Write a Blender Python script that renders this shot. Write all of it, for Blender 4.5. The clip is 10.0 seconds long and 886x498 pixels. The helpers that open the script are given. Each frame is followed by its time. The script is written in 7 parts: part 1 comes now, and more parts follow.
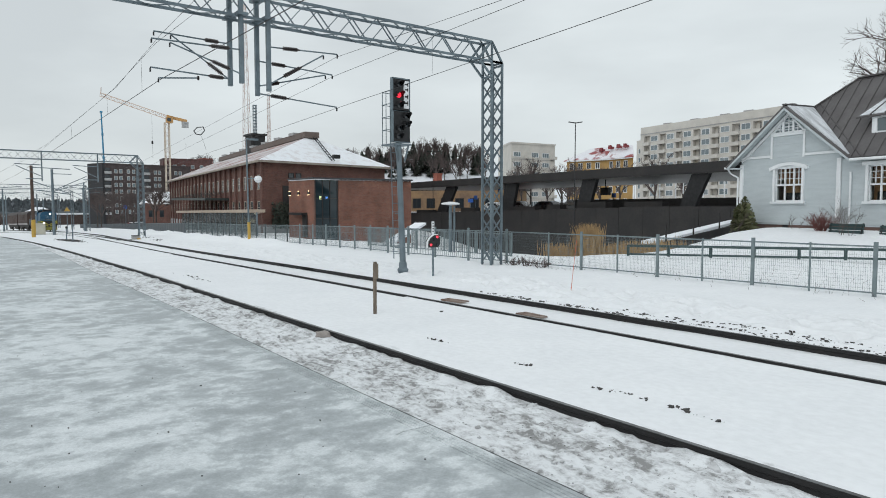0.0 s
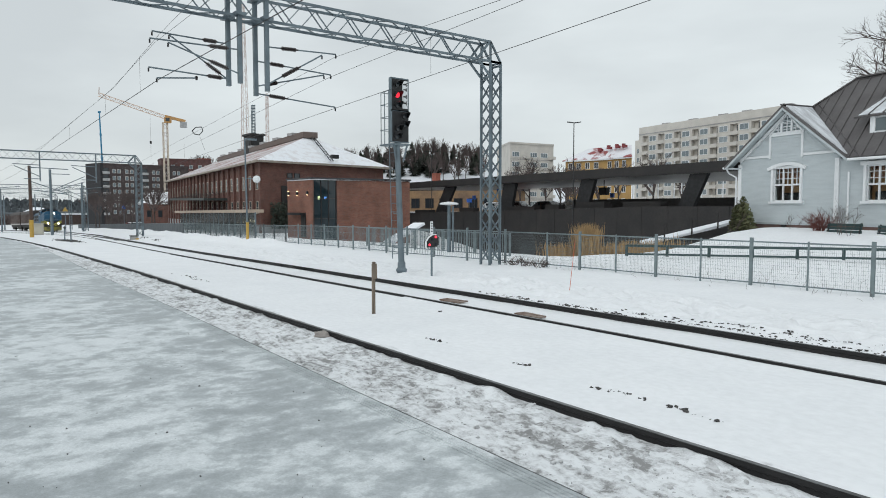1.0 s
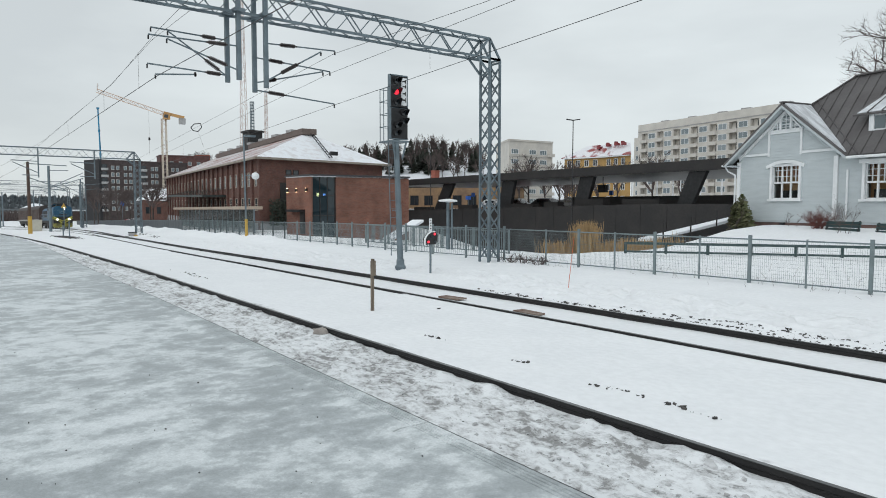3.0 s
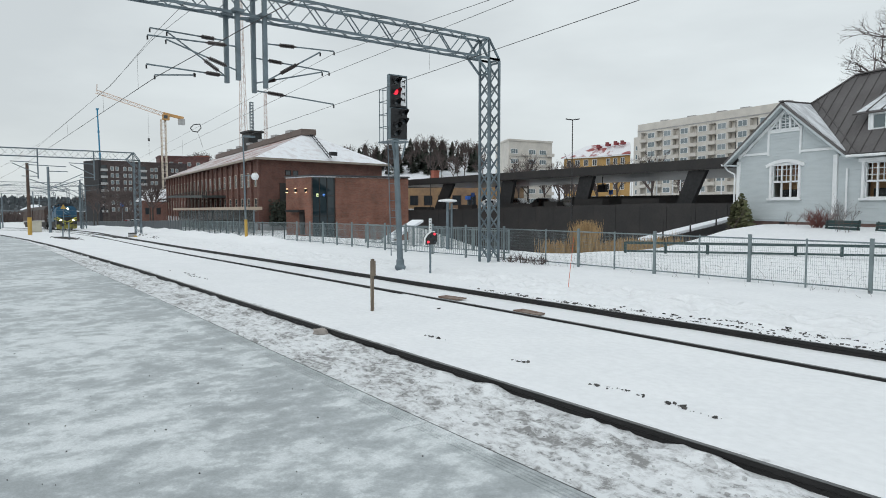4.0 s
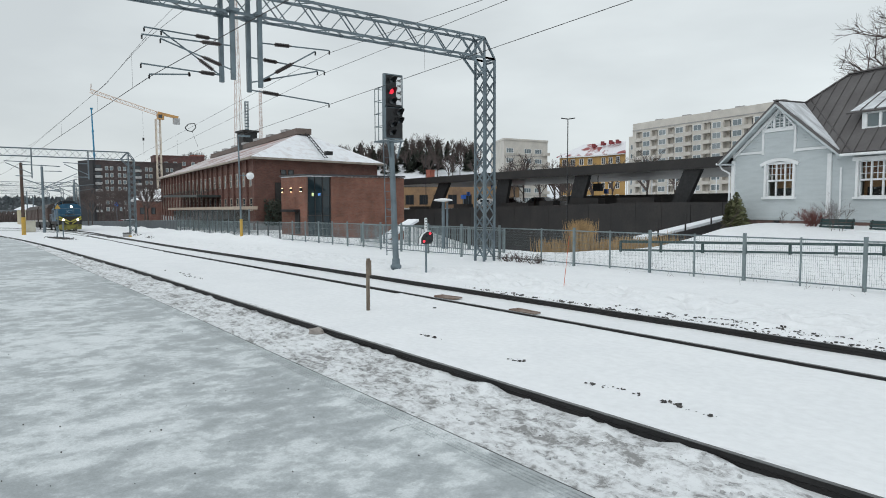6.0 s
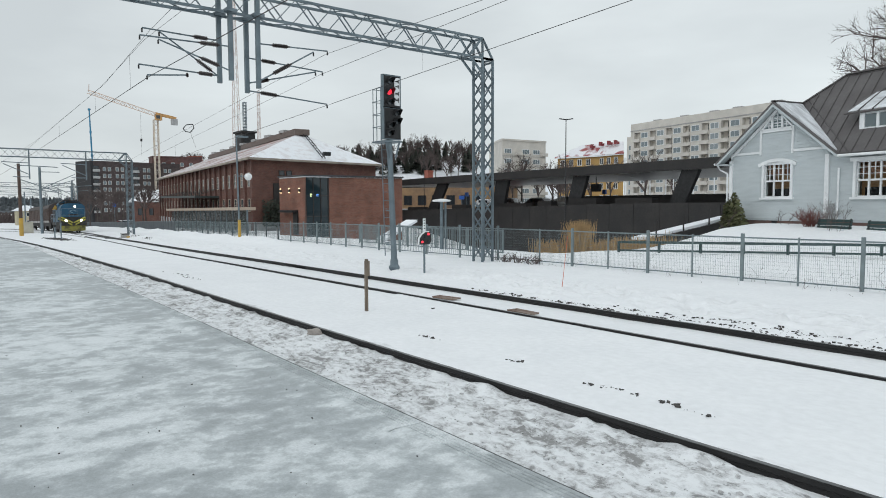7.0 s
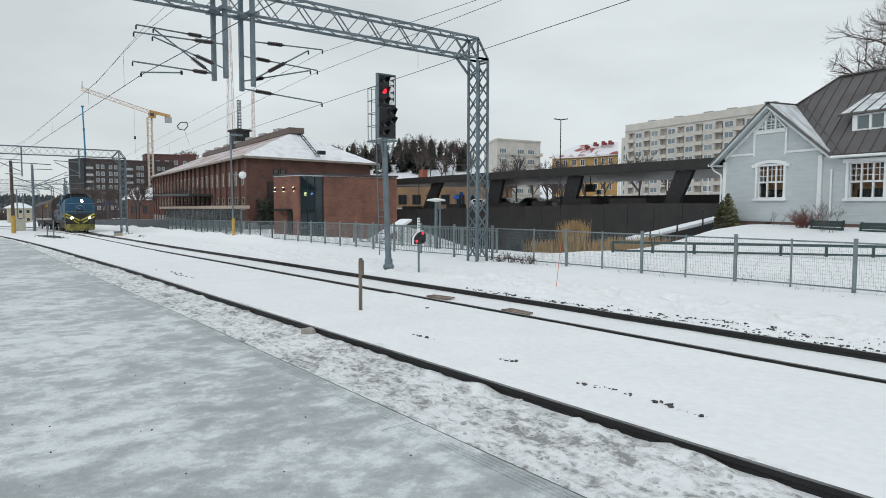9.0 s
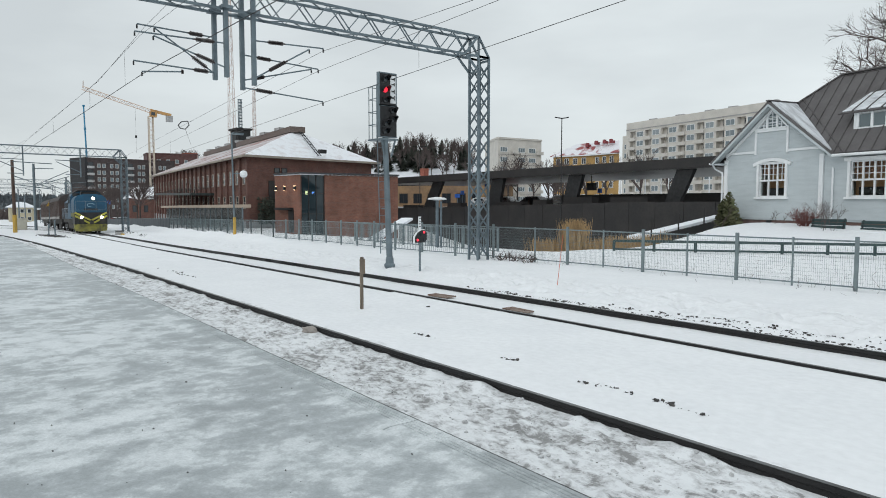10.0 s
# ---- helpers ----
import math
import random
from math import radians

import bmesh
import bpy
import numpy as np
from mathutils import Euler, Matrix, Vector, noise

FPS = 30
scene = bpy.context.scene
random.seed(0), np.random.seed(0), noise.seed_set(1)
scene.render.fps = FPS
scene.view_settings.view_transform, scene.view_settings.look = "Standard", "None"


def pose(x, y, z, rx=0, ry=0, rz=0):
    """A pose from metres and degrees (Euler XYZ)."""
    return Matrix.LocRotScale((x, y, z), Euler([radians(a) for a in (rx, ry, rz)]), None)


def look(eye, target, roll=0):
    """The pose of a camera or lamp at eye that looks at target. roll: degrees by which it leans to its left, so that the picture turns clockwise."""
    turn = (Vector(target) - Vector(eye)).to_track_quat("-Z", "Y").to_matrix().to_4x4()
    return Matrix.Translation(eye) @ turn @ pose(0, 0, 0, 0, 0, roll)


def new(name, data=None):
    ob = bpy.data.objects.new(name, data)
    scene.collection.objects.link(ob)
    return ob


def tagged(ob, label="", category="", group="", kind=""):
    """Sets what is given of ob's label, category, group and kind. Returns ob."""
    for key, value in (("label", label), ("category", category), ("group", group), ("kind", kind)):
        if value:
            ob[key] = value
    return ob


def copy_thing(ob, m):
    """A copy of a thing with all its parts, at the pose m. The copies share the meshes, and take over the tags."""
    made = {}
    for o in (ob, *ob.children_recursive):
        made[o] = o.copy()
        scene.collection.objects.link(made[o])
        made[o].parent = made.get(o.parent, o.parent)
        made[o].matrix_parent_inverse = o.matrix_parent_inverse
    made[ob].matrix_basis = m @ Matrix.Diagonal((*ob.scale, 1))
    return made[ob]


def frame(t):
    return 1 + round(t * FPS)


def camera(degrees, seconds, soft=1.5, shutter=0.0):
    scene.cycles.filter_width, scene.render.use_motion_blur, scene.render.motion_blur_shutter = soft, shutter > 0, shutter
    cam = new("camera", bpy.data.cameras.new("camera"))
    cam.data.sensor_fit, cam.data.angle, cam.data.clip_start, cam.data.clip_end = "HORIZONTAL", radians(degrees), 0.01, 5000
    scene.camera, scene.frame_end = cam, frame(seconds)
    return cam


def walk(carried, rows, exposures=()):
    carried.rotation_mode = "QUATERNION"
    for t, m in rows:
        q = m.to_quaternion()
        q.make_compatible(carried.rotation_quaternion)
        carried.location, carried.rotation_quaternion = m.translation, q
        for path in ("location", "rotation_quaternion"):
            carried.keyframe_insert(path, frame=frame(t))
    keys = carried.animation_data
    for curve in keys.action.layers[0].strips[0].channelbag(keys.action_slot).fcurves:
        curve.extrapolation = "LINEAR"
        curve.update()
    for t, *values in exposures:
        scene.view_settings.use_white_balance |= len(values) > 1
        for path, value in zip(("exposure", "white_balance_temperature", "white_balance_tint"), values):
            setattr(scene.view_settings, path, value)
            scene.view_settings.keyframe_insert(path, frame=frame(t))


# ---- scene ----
cam = camera(68, 10.0, soft=0.95)
EYE = (0.0, 0.0, 2.03)
# seconds, tilt, lean, heading of the hand-held camera, which stays on one spot
TURNS = [(0.0, 86.40, 0.00, 52.60), (0.5, 86.42, 0.00, 52.53), (1.0, 86.40, 0.02, 52.48), (1.5, 86.28, -0.19, 52.53),
         (2.0, 86.19, -0.14, 52.61), (2.5, 86.15, -0.16, 52.45), (4.0, 86.15, 0.06, 52.36), (4.5, 86.14, 0.13, 52.35),
         (5.0, 86.11, -0.05, 52.30), (5.5, 86.08, 0.03, 52.12), (7.0, 86.14, 0.19, 51.83), (7.5, 86.15, 0.09, 51.71),
         (8.0, 86.17, -0.03, 51.62), (8.5, 86.15, -0.03, 51.57), (9.0, 86.09, -0.10, 51.36), (9.5, 86.04, 0.05, 51.46),
         (10.0, 85.98, -0.03, 51.45)]
walk(cam, [(t, pose(*EYE, a, b, c)) for t, a, b, c in TURNS], exposures=[(0.0, -0.01), (10.0, -0.02)])

# ---- world and light: a closed winter sky ----
world = bpy.data.worlds.new("overcast")
scene.world = world
world.use_nodes = True
wn, wl = world.node_tree.nodes, world.node_tree.links
bg = wn["Background"]
sky = wn.new("ShaderNodeTexSky")
sky.sky_type, sky.sun_disc = "NISHITA", False
sky.sun_elevation, sky.sun_rotation = radians(24), radians(200)
tc = wn.new("ShaderNodeTexCoord")
cl = wn.new("ShaderNodeTexNoise")
cl.inputs["Scale"].default_value, cl.inputs["Detail"].default_value = 2.2, 5
squash = wn.new("ShaderNodeMapping")
squash.inputs["Scale"].default_value = (1, 1, 3.5)
wl.new(tc.outputs["Generated"], squash.inputs[0])
wl.new(squash.outputs[0], cl.inputs["Vector"])
ramp = wn.new("ShaderNodeValToRGB")
ramp.color_ramp.elements[0].position, ramp.color_ramp.elements[0].color = 0.3, (6.45, 6.95, 7.15, 1)
ramp.color_ramp.elements[1].position, ramp.color_ramp.elements[1].color = 0.75, (8.6, 9.25, 9.4, 1)
# the cloud is a little thinner towards the far side of the tracks
side = wn.new("ShaderNodeSeparateXYZ")
thin_ = wn.new("ShaderNodeMath")
thin_.operation = "MULTIPLY_ADD"
lift = wn.new("ShaderNodeMath")
lift.inputs[1].default_value = -0.1625
wl.new(tc.outputs["Generated"], side.inputs[0])
wl.new(side.outputs[1], thin_.inputs[0])
thin_.inputs[1].default_value = 0.28
wl.new(cl.outputs["Fac"], thin_.inputs[2])
wl.new(thin_.outputs[0], lift.inputs[0])
wl.new(lift.outputs[0], ramp.inputs[0])
mixw = wn.new("ShaderNodeMix")
mixw.data_type = "RGBA"
mixw.inputs["Factor"].default_value = 0.92
wl.new(sky.outputs[0], mixw.inputs["A"])
wl.new(ramp.outputs[0], mixw.inputs["B"])
wl.new(mixw.outputs["Result"], bg.inputs["Color"])
bg.inputs["Strength"].default_value = 0.1
sun = new("sun", bpy.data.lights.new("sun", "SUN"))
sun.data.energy, sun.data.angle, sun.data.color = 1.0, radians(60), (0.97, 0.99, 1.0)
sun.matrix_world = look((30, -60, 55), (0, 0, 0))

# ---- materials ----


def mat(name, base, rough=0.7, metal=0.0, second=None, scale=3.0, lo=0.4, hi=0.65, bump=0.15, fine=40.0, stretch=(1, 1, 1), grain=0.12, emit=0.0):
    """Two colours mixed by a broad noise, a fine grain over both, and fine relief."""
    m = bpy.data.materials.new(name)
    m.use_nodes = True
    n, l = m.node_tree.nodes, m.node_tree.links
    p = n["Principled BSDF"]
    p.inputs["Roughness"].default_value, p.inputs["Metallic"].default_value = rough, metal
    co, mp = n.new("ShaderNodeTexCoord"), n.new("ShaderNodeMapping")
    mp.inputs["Scale"].default_value = stretch
    l.new(co.outputs["Object"], mp.inputs[0])
    big, small = n.new("ShaderNodeTexNoise"), n.new("ShaderNodeTexNoise")
    big.inputs["Scale"].default_value, big.inputs["Detail"].default_value = scale, 6
    small.inputs["Scale"].default_value, small.inputs["Detail"].default_value = fine, 4
    l.new(mp.outputs[0], big.inputs["Vector"])
    l.new(mp.outputs[0], small.inputs["Vector"])
    r = n.new("ShaderNodeValToRGB")
    second = second or tuple(c * 0.82 for c in base)
    r.color_ramp.elements[0].position, r.color_ramp.elements[0].color = lo, (*base, 1)
    r.color_ramp.elements[1].position, r.color_ramp.elements[1].color = hi, (*second, 1)
    l.new(big.outputs["Fac"], r.inputs[0])
    g = n.new("ShaderNodeMapRange")
    g.inputs["From Min"].default_value, g.inputs["From Max"].default_value = 0.3, 0.7
    g.inputs["To Min"].default_value, g.inputs["To Max"].default_value = 1 - grain, 1 + grain
    l.new(small.outputs["Fac"], g.inputs["Value"])
    mul = n.new("ShaderNodeVectorMath")
    mul.operation = "MULTIPLY"
    l.new(r.outputs[0], mul.inputs[0])
    l.new(g.outputs[0], mul.inputs[1])
    l.new(mul.outputs[0], p.inputs["Base Color"])
    b = n.new("ShaderNodeBump")
    b.inputs["Strength"].default_value, b.inputs["Distance"].default_value = bump, 0.02
    l.new(small.outputs["Fac"], b.inputs["Height"])
    l.new(b.outputs[0], p.inputs["Normal"])
    if emit:
        p.inputs["Emission Color"].default_value, p.inputs["Emission Strength"].default_value = (*base, 1), emit
    return m


def brick_mat(name, a, b, mortar, turn=0.0):
    """Courses of brick as colour and relief, for walls too far off to tell the bricks apart."""
    m = bpy.data.materials.new(name)
    m.use_nodes = True
    n, l = m.node_tree.nodes, m.node_tree.links
    p = n["Principled BSDF"]
    p.inputs["Roughness"].default_value = 0.85
    geo, sep, add, comb = n.new("ShaderNodeNewGeometry"), n.new("ShaderNodeSeparateXYZ"), n.new("ShaderNodeMath"), n.new("ShaderNodeCombineXYZ")
    l.new(geo.outputs["Position"], sep.inputs[0])
    l.new(sep.outputs[0], add.inputs[0])
    l.new(sep.outputs[1], add.inputs[1])
    l.new(add.outputs[0], comb.inputs[0])
    l.new(sep.outputs[2], comb.inputs[1])
    t = n.new("ShaderNodeTexBrick")
    t.inputs["Scale"].default_value = 1.0
    t.inputs["Brick Width"].default_value, t.inputs["Row Height"].default_value, t.inputs["Mortar Size"].default_value = 0.27, 0.082, 0.008
    t.inputs["Color1"].default_value, t.inputs["Color2"].default_value, t.inputs["Mortar"].default_value = (*a, 1), (*b, 1), (*mortar, 1)
    l.new(comb.outputs[0], t.inputs["Vector"])
    noi = n.new("ShaderNodeTexNoise")
    noi.inputs["Scale"].default_value, noi.inputs["Detail"].default_value = 0.7, 8
    l.new(geo.outputs["Position"], noi.inputs["Vector"])
    mr = n.new("ShaderNodeMapRange")
    mr.inputs["From Min"].default_value, mr.inputs["From Max"].default_value, mr.inputs["To Min"].default_value, mr.inputs["To Max"].default_value = 0.3, 0.7, 0.72, 1.22
    l.new(noi.outputs["Fac"], mr.inputs["Value"])
    mul = n.new("ShaderNodeVectorMath")
    mul.operation = "MULTIPLY"
    l.new(t.outputs["Color"], mul.inputs[0])
    l.new(mr.outputs[0], mul.inputs[1])
    l.new(mul.outputs[0], p.inputs["Base Color"])
    return m


def glass_mat(name, tint, rough=0.05):
    m = bpy.data.materials.new(name)
    m.use_nodes = True
    p = m.node_tree.nodes["Principled BSDF"]
    p.inputs["Base Color"].default_value = (*tint, 1)
    p.inputs["Roughness"].default_value, p.inputs["Metallic"].default_value, p.inputs["IOR"].default_value = rough, 0.0, 1.5
    p.inputs["Specular IOR Level"].default_value = 0.7
    return m


def clear_mat(name, tint=(0.9, 0.95, 0.95)):
    m = bpy.data.materials.new(name)
    m.use_nodes = True
    p = m.node_tree.nodes["Principled BSDF"]
    p.inputs["Base Color"].default_value = (*tint, 1)
    p.inputs["Roughness"].default_value, p.inputs["Transmission Weight"].default_value, p.inputs["IOR"].default_value = 0.03, 1.0, 1.1
    return m


def lamp_mat(name, colour, power):
    m = bpy.data.materials.new(name)
    m.use_nodes = True
    p = m.node_tree.nodes["Principled BSDF"]
    p.inputs["Base Color"].default_value = (*colour, 1)
    p.inputs["Emission Color"].default_value, p.inputs["Emission Strength"].default_value = (*colour, 1), power
    return m


SNOW = mat("snow", (0.83, 0.85, 0.88), 0.75, second=(0.76, 0.79, 0.83), scale=0.8, fine=25, bump=0.35, grain=0.03)
ROOFSNOW = mat("roof_snow", (0.80, 0.82, 0.85), 0.75, second=(0.66, 0.64, 0.65), scale=1.1, lo=0.5, hi=0.72, fine=9, bump=0.3, grain=0.06)
STEEL = mat("galvanised_steel", (0.17, 0.215, 0.24), 0.5, 0.4, second=(0.11, 0.14, 0.16), scale=1.6, fine=60, bump=0.05)
POST = mat("painted_fence_steel", (0.19, 0.235, 0.245), 0.55, 0.2, second=(0.14, 0.175, 0.185), scale=2.5, fine=60, bump=0.05)
RAILS = mat("rail_side", (0.011, 0.011, 0.0115), 0.6, 0.2, second=(0.017, 0.016, 0.016), scale=5, fine=30, bump=0.3)
RAILTOP = mat("rail_head", (0.16, 0.165, 0.17), 0.3, 0.9, second=(0.08, 0.08, 0.08), scale=3, fine=60, bump=0.05)
BLACK = mat("black_paint", (0.009, 0.010, 0.011), 0.55, second=(0.02, 0.02, 0.022), scale=4, fine=50, bump=0.05)
DARK = mat("dark_cladding", (0.014, 0.013, 0.013), 0.6, second=(0.023, 0.020, 0.019), scale=0.6, fine=6, bump=0.1, grain=0.2)
INSUL = mat("brown_insulator", (0.025, 0.018, 0.018), 0.3, second=(0.04, 0.028, 0.026), scale=8, bump=0.02)
WOOD = mat("weathered_timber", (0.21, 0.17, 0.13), 0.85, second=(0.12, 0.095, 0.075), scale=4, fine=30, stretch=(6, 6, 0.6), bump=0.4)
RUST = mat("rusty_plate", (0.16, 0.10, 0.075), 0.85, second=(0.26, 0.21, 0.18), scale=5, fine=40, bump=0.3)
BRICK = brick_mat("red_brick", (0.150, 0.064, 0.047), (0.100, 0.042, 0.034), (0.15, 0.105, 0.088))
ORANGEBRICK = brick_mat("orange_brick", (0.215, 0.088, 0.058), (0.150, 0.060, 0.042), (0.185, 0.13, 0.105))
DARKBRICK = brick_mat("dark_brown_brick", (0.068, 0.047, 0.046), (0.05, 0.036, 0.035), (0.064, 0.056, 0.055))
CONCRETE = mat("pale_concrete", (0.60, 0.575, 0.53), 0.85, second=(0.52, 0.50, 0.465), scale=0.35, fine=4, bump=0.1, grain=0.06)
CONCRETE2 = mat("grey_concrete", (0.38, 0.38, 0.38), 0.85, second=(0.30, 0.30, 0.30), scale=0.9, fine=12, bump=0.2, grain=0.08)
YELLOWWALL = mat("ochre_plaster", (0.43, 0.27, 0.10), 0.85, second=(0.35, 0.22, 0.085), scale=0.4, fine=4, grain=0.05)
REDROOF = mat("red_sheet_roof", (0.25, 0.045, 0.05), 0.6, second=(0.20, 0.035, 0.04), scale=0.8, fine=5)
BOARD = mat("pale_grey_board", (0.50, 0.545, 0.56), 0.7, second=(0.455, 0.50, 0.515), scale=1.2, fine=18, stretch=(1, 1, 5), bump=0.15, grain=0.05)
WHITE = mat("white_paint", (0.76, 0.78, 0.79), 0.6, second=(0.68, 0.70, 0.71), scale=2, fine=20, grain=0.04)
METALROOF = mat("grey_sheet_roof", (0.125, 0.118, 0.118), 0.5, 0.25, second=(0.095, 0.088, 0.088), scale=0.9, fine=8, bump=0.08, grain=0.08)
PLINTH = mat("brown_stone_plinth", (0.16, 0.10, 0.085), 0.9, second=(0.10, 0.07, 0.062), scale=3, fine=12, bump=0.4)
PANE = glass_mat("window_glass", (0.025, 0.032, 0.038))
PALEPANE = glass_mat("pale_window_glass", (0.24, 0.28, 0.30), 0.1)
REED = mat("dry_reed", (0.36, 0.245, 0.12), 0.9, second=(0.26, 0.17, 0.085), scale=2.5, fine=20, grain=0.25)
BARK = mat("bark", (0.052, 0.043, 0.038), 0.9, second=(0.085, 0.075, 0.068), scale=3, fine=20, bump=0.4)
# needle green lifted a little in colour for haze over the hill trees
CONIFER = mat("conifer_needles", (0.040, 0.050, 0.038), 0.85, second=(0.060, 0.070, 0.052), scale=0.5, fine=5, grain=0.3)
TWIG = mat("bare_twigs", (0.11, 0.085, 0.08), 0.9, second=(0.075, 0.06, 0.056), scale=0.5, fine=5, grain=0.25)
BLUE = mat("blue_loco_paint", (0.007, 0.078, 0.150), 0.4, second=(0.006, 0.055, 0.108), scale=1.5, fine=14, grain=0.1)
YELLOW = mat("yellow_paint", (0.24, 0.225, 0.04), 0.6, second=(0.085, 0.08, 0.035), scale=2.5, fine=14, grain=0.12)
SIGNYELLOW = mat("sign_yellow", (0.52, 0.32, 0.05), 0.55, second=(0.42, 0.28, 0.07), scale=3)
BROWN = mat("brown_wagon_paint", (0.075, 0.048, 0.040), 0.7, second=(0.05, 0.036, 0.032), scale=1.2, fine=10, grain=0.15)
CRANEYELLOW = mat("crane_yellow", (0.50, 0.27, 0.09), 0.5, second=(0.42, 0.24, 0.10), scale=1)
PALERED = mat("faded_red_and_white_lattice", (0.46, 0.36, 0.33), 0.7, second=(0.62, 0.57, 0.54), scale=0.35, lo=0.45, hi=0.55)
BOOMBLUE = mat("boom_blue", (0.03, 0.22, 0.38), 0.5)
TEAL = mat("dark_green_paint", (0.022, 0.048, 0.048), 0.55, second=(0.03, 0.06, 0.06), scale=3)
BEIGE = mat("beige_enamel", (0.50, 0.48, 0.40), 0.6, second=(0.44, 0.42, 0.35), scale=2)
REDLIGHT = lamp_mat("red_signal_light", (1.0, 0.03, 0.06), 1.0)
HEADLIGHT = lamp_mat("warm_headlight", (1.0, 0.97, 0.72), 14.0)

# ---- mesh helpers ----


class Geo:
    """A mesh in the making."""

    def __init__(self):
        self.v, self.f = [], []

    def add(self, vs, fs):
        k = len(self.v)
        self.v += [tuple(p) for p in vs]
        self.f += [tuple(k + i for i in f) for f in fs]
        return self

    def box(self, c, s, m=None):
        vs = [Vector((c[0] + a * s[0] / 2, c[1] + b * s[1] / 2, c[2] + d * s[2] / 2)) for a in (-1, 1) for b in (-1, 1) for d in (-1, 1)]
        if m:
            vs = [m @ p for p in vs]
        return self.add(vs, [(0, 1, 3, 2), (4, 6, 7, 5), (0, 4, 5, 1), (2, 3, 7, 6), (0, 2, 6, 4), (1, 5, 7, 3)])

    def beam(self, p, q, w, h=None):
        p, q = Vector(p), Vector(q)
        d = q - p
        if d.length < 1e-6:
            return self
        m = Matrix.Translation((p + q) / 2) @ d.to_track_quat("X", "Z").to_matrix().to_4x4()
        return self.box((0, 0, 0), (d.length, w, h or w), m)

    def tube(self, p, q, r, r2=None, seg=8, caps=True):
        p, q = Vector(p), Vector(q)
        r2 = r if r2 is None else r2
        rot = (q - p).to_track_quat("Z", "Y").to_matrix()
        ring = [rot @ Vector((math.cos(2 * math.pi * i / seg), math.sin(2 * math.pi * i / seg), 0)) for i in range(seg)]
        fs = [(i, (i + 1) % seg, seg + (i + 1) % seg, seg + i) for i in range(seg)]
        if caps:
            fs += [tuple(range(seg - 1, -1, -1)), tuple(range(seg, 2 * seg))]
        return self.add([p + a * r for a in ring] + [q + a * r2 for a in ring], fs)

    def lathe(self, c, prof, seg=16):
        """Rings of (radius, height) round an upright line at c."""
        vs = [(c[0] + r * math.cos(2 * math.pi * i / seg), c[1] + r * math.sin(2 * math.pi * i / seg), c[2] + z) for r, z in prof for i in range(seg)]
        fs = [(k * seg + i, k * seg + (i + 1) % seg, (k + 1) * seg + (i + 1) % seg, (k + 1) * seg + i) for k in range(len(prof) - 1) for i in range(seg)]
        fs += [tuple(range(seg - 1, -1, -1)), tuple(range((len(prof) - 1) * seg, len(prof) * seg))]
        return self.add(vs, fs)

    def prism(self, poly, z0, z1):
        """An upright prism on a plan."""
        n = len(poly)
        vs = [(x, y, z0) for x, y in poly] + [(x, y, z1) for x, y in poly]
        return self.add(vs, [tuple(range(n - 1, -1, -1)), tuple(range(n, 2 * n))] + [(i, (i + 1) % n, n + (i + 1) % n, n + i) for i in range(n)])

    def slab(self, pts, t):
        """A plate with corners pts, thickened by t downwards along its normal."""
        pts = [Vector(p) for p in pts]
        nrm = (pts[1] - pts[0]).cross(pts[2] - pts[0]).normalized()
        n = len(pts)
        return self.add(pts + [p - nrm * t for p in pts], [tuple(range(n)), tuple(range(2 * n - 1, n - 1, -1))] + [(i, n + i, n + (i + 1) % n, (i + 1) % n) for i in range(n)])

    def sweep(self, path, prof):
        """A profile of (side, up) carried along a path of points."""
        k = len(prof)
        vs = []
        for i, p in enumerate(path):
            a, b = Vector(path[max(i - 1, 0)]), Vector(path[min(i + 1, len(path) - 1)])
            d = (b - a).normalized()
            side = Vector((0, 0, 1)).cross(d).normalized()
            vs += [Vector(p) + side * u + Vector((0, 0, w)) for u, w in prof]
        fs = [(i * k + j, i * k + (j + 1) % k, (i + 1) * k + (j + 1) % k, (i + 1) * k + j) for i in range(len(path) - 1) for j in range(k)]
        return self.add(vs, fs + [tuple(range(k - 1, -1, -1)), tuple(range((len(path) - 1) * k, len(path) * k))])

    def mesh(self, name, material, smooth=False):
        me = bpy.data.meshes.new(name)
        me.from_pydata([tuple(p) for p in self.v], [], self.f)
        me.validate()
        bm = bmesh.new()
        bm.from_mesh(me)
        bmesh.ops.recalc_face_normals(bm, faces=bm.faces)
        bm.to_mesh(me)
        bm.free()
        me.materials.append(material)
        if smooth:
            me.polygons.foreach_set("use_smooth", [True] * len(me.polygons))
        return me


def part(name, geo, material, parent, label="", smooth=False):
    ob = new(name, geo.mesh(name, material, smooth))
    ob.parent = parent
    return tagged(ob, label)


def shared(name, mesh, parent, m):
    ob = new(name, mesh)
    ob.parent = parent
    ob.matrix_basis = m
    return ob


def thing(name, at, label, category, group="", kind="", turn=0.0):
    ob = new(name)
    ob.matrix_basis = pose(*at, 0, 0, turn)
    return tagged(ob, label, category, group, kind)


def single(name, geo, material, label, category, group="", kind="", at=(0, 0, 0), turn=0.0, smooth=False):
    ob = new(name, geo.mesh(name, material, smooth))
    ob.matrix_basis = pose(*at, 0, 0, turn)
    return tagged(ob, label, category, group, kind)


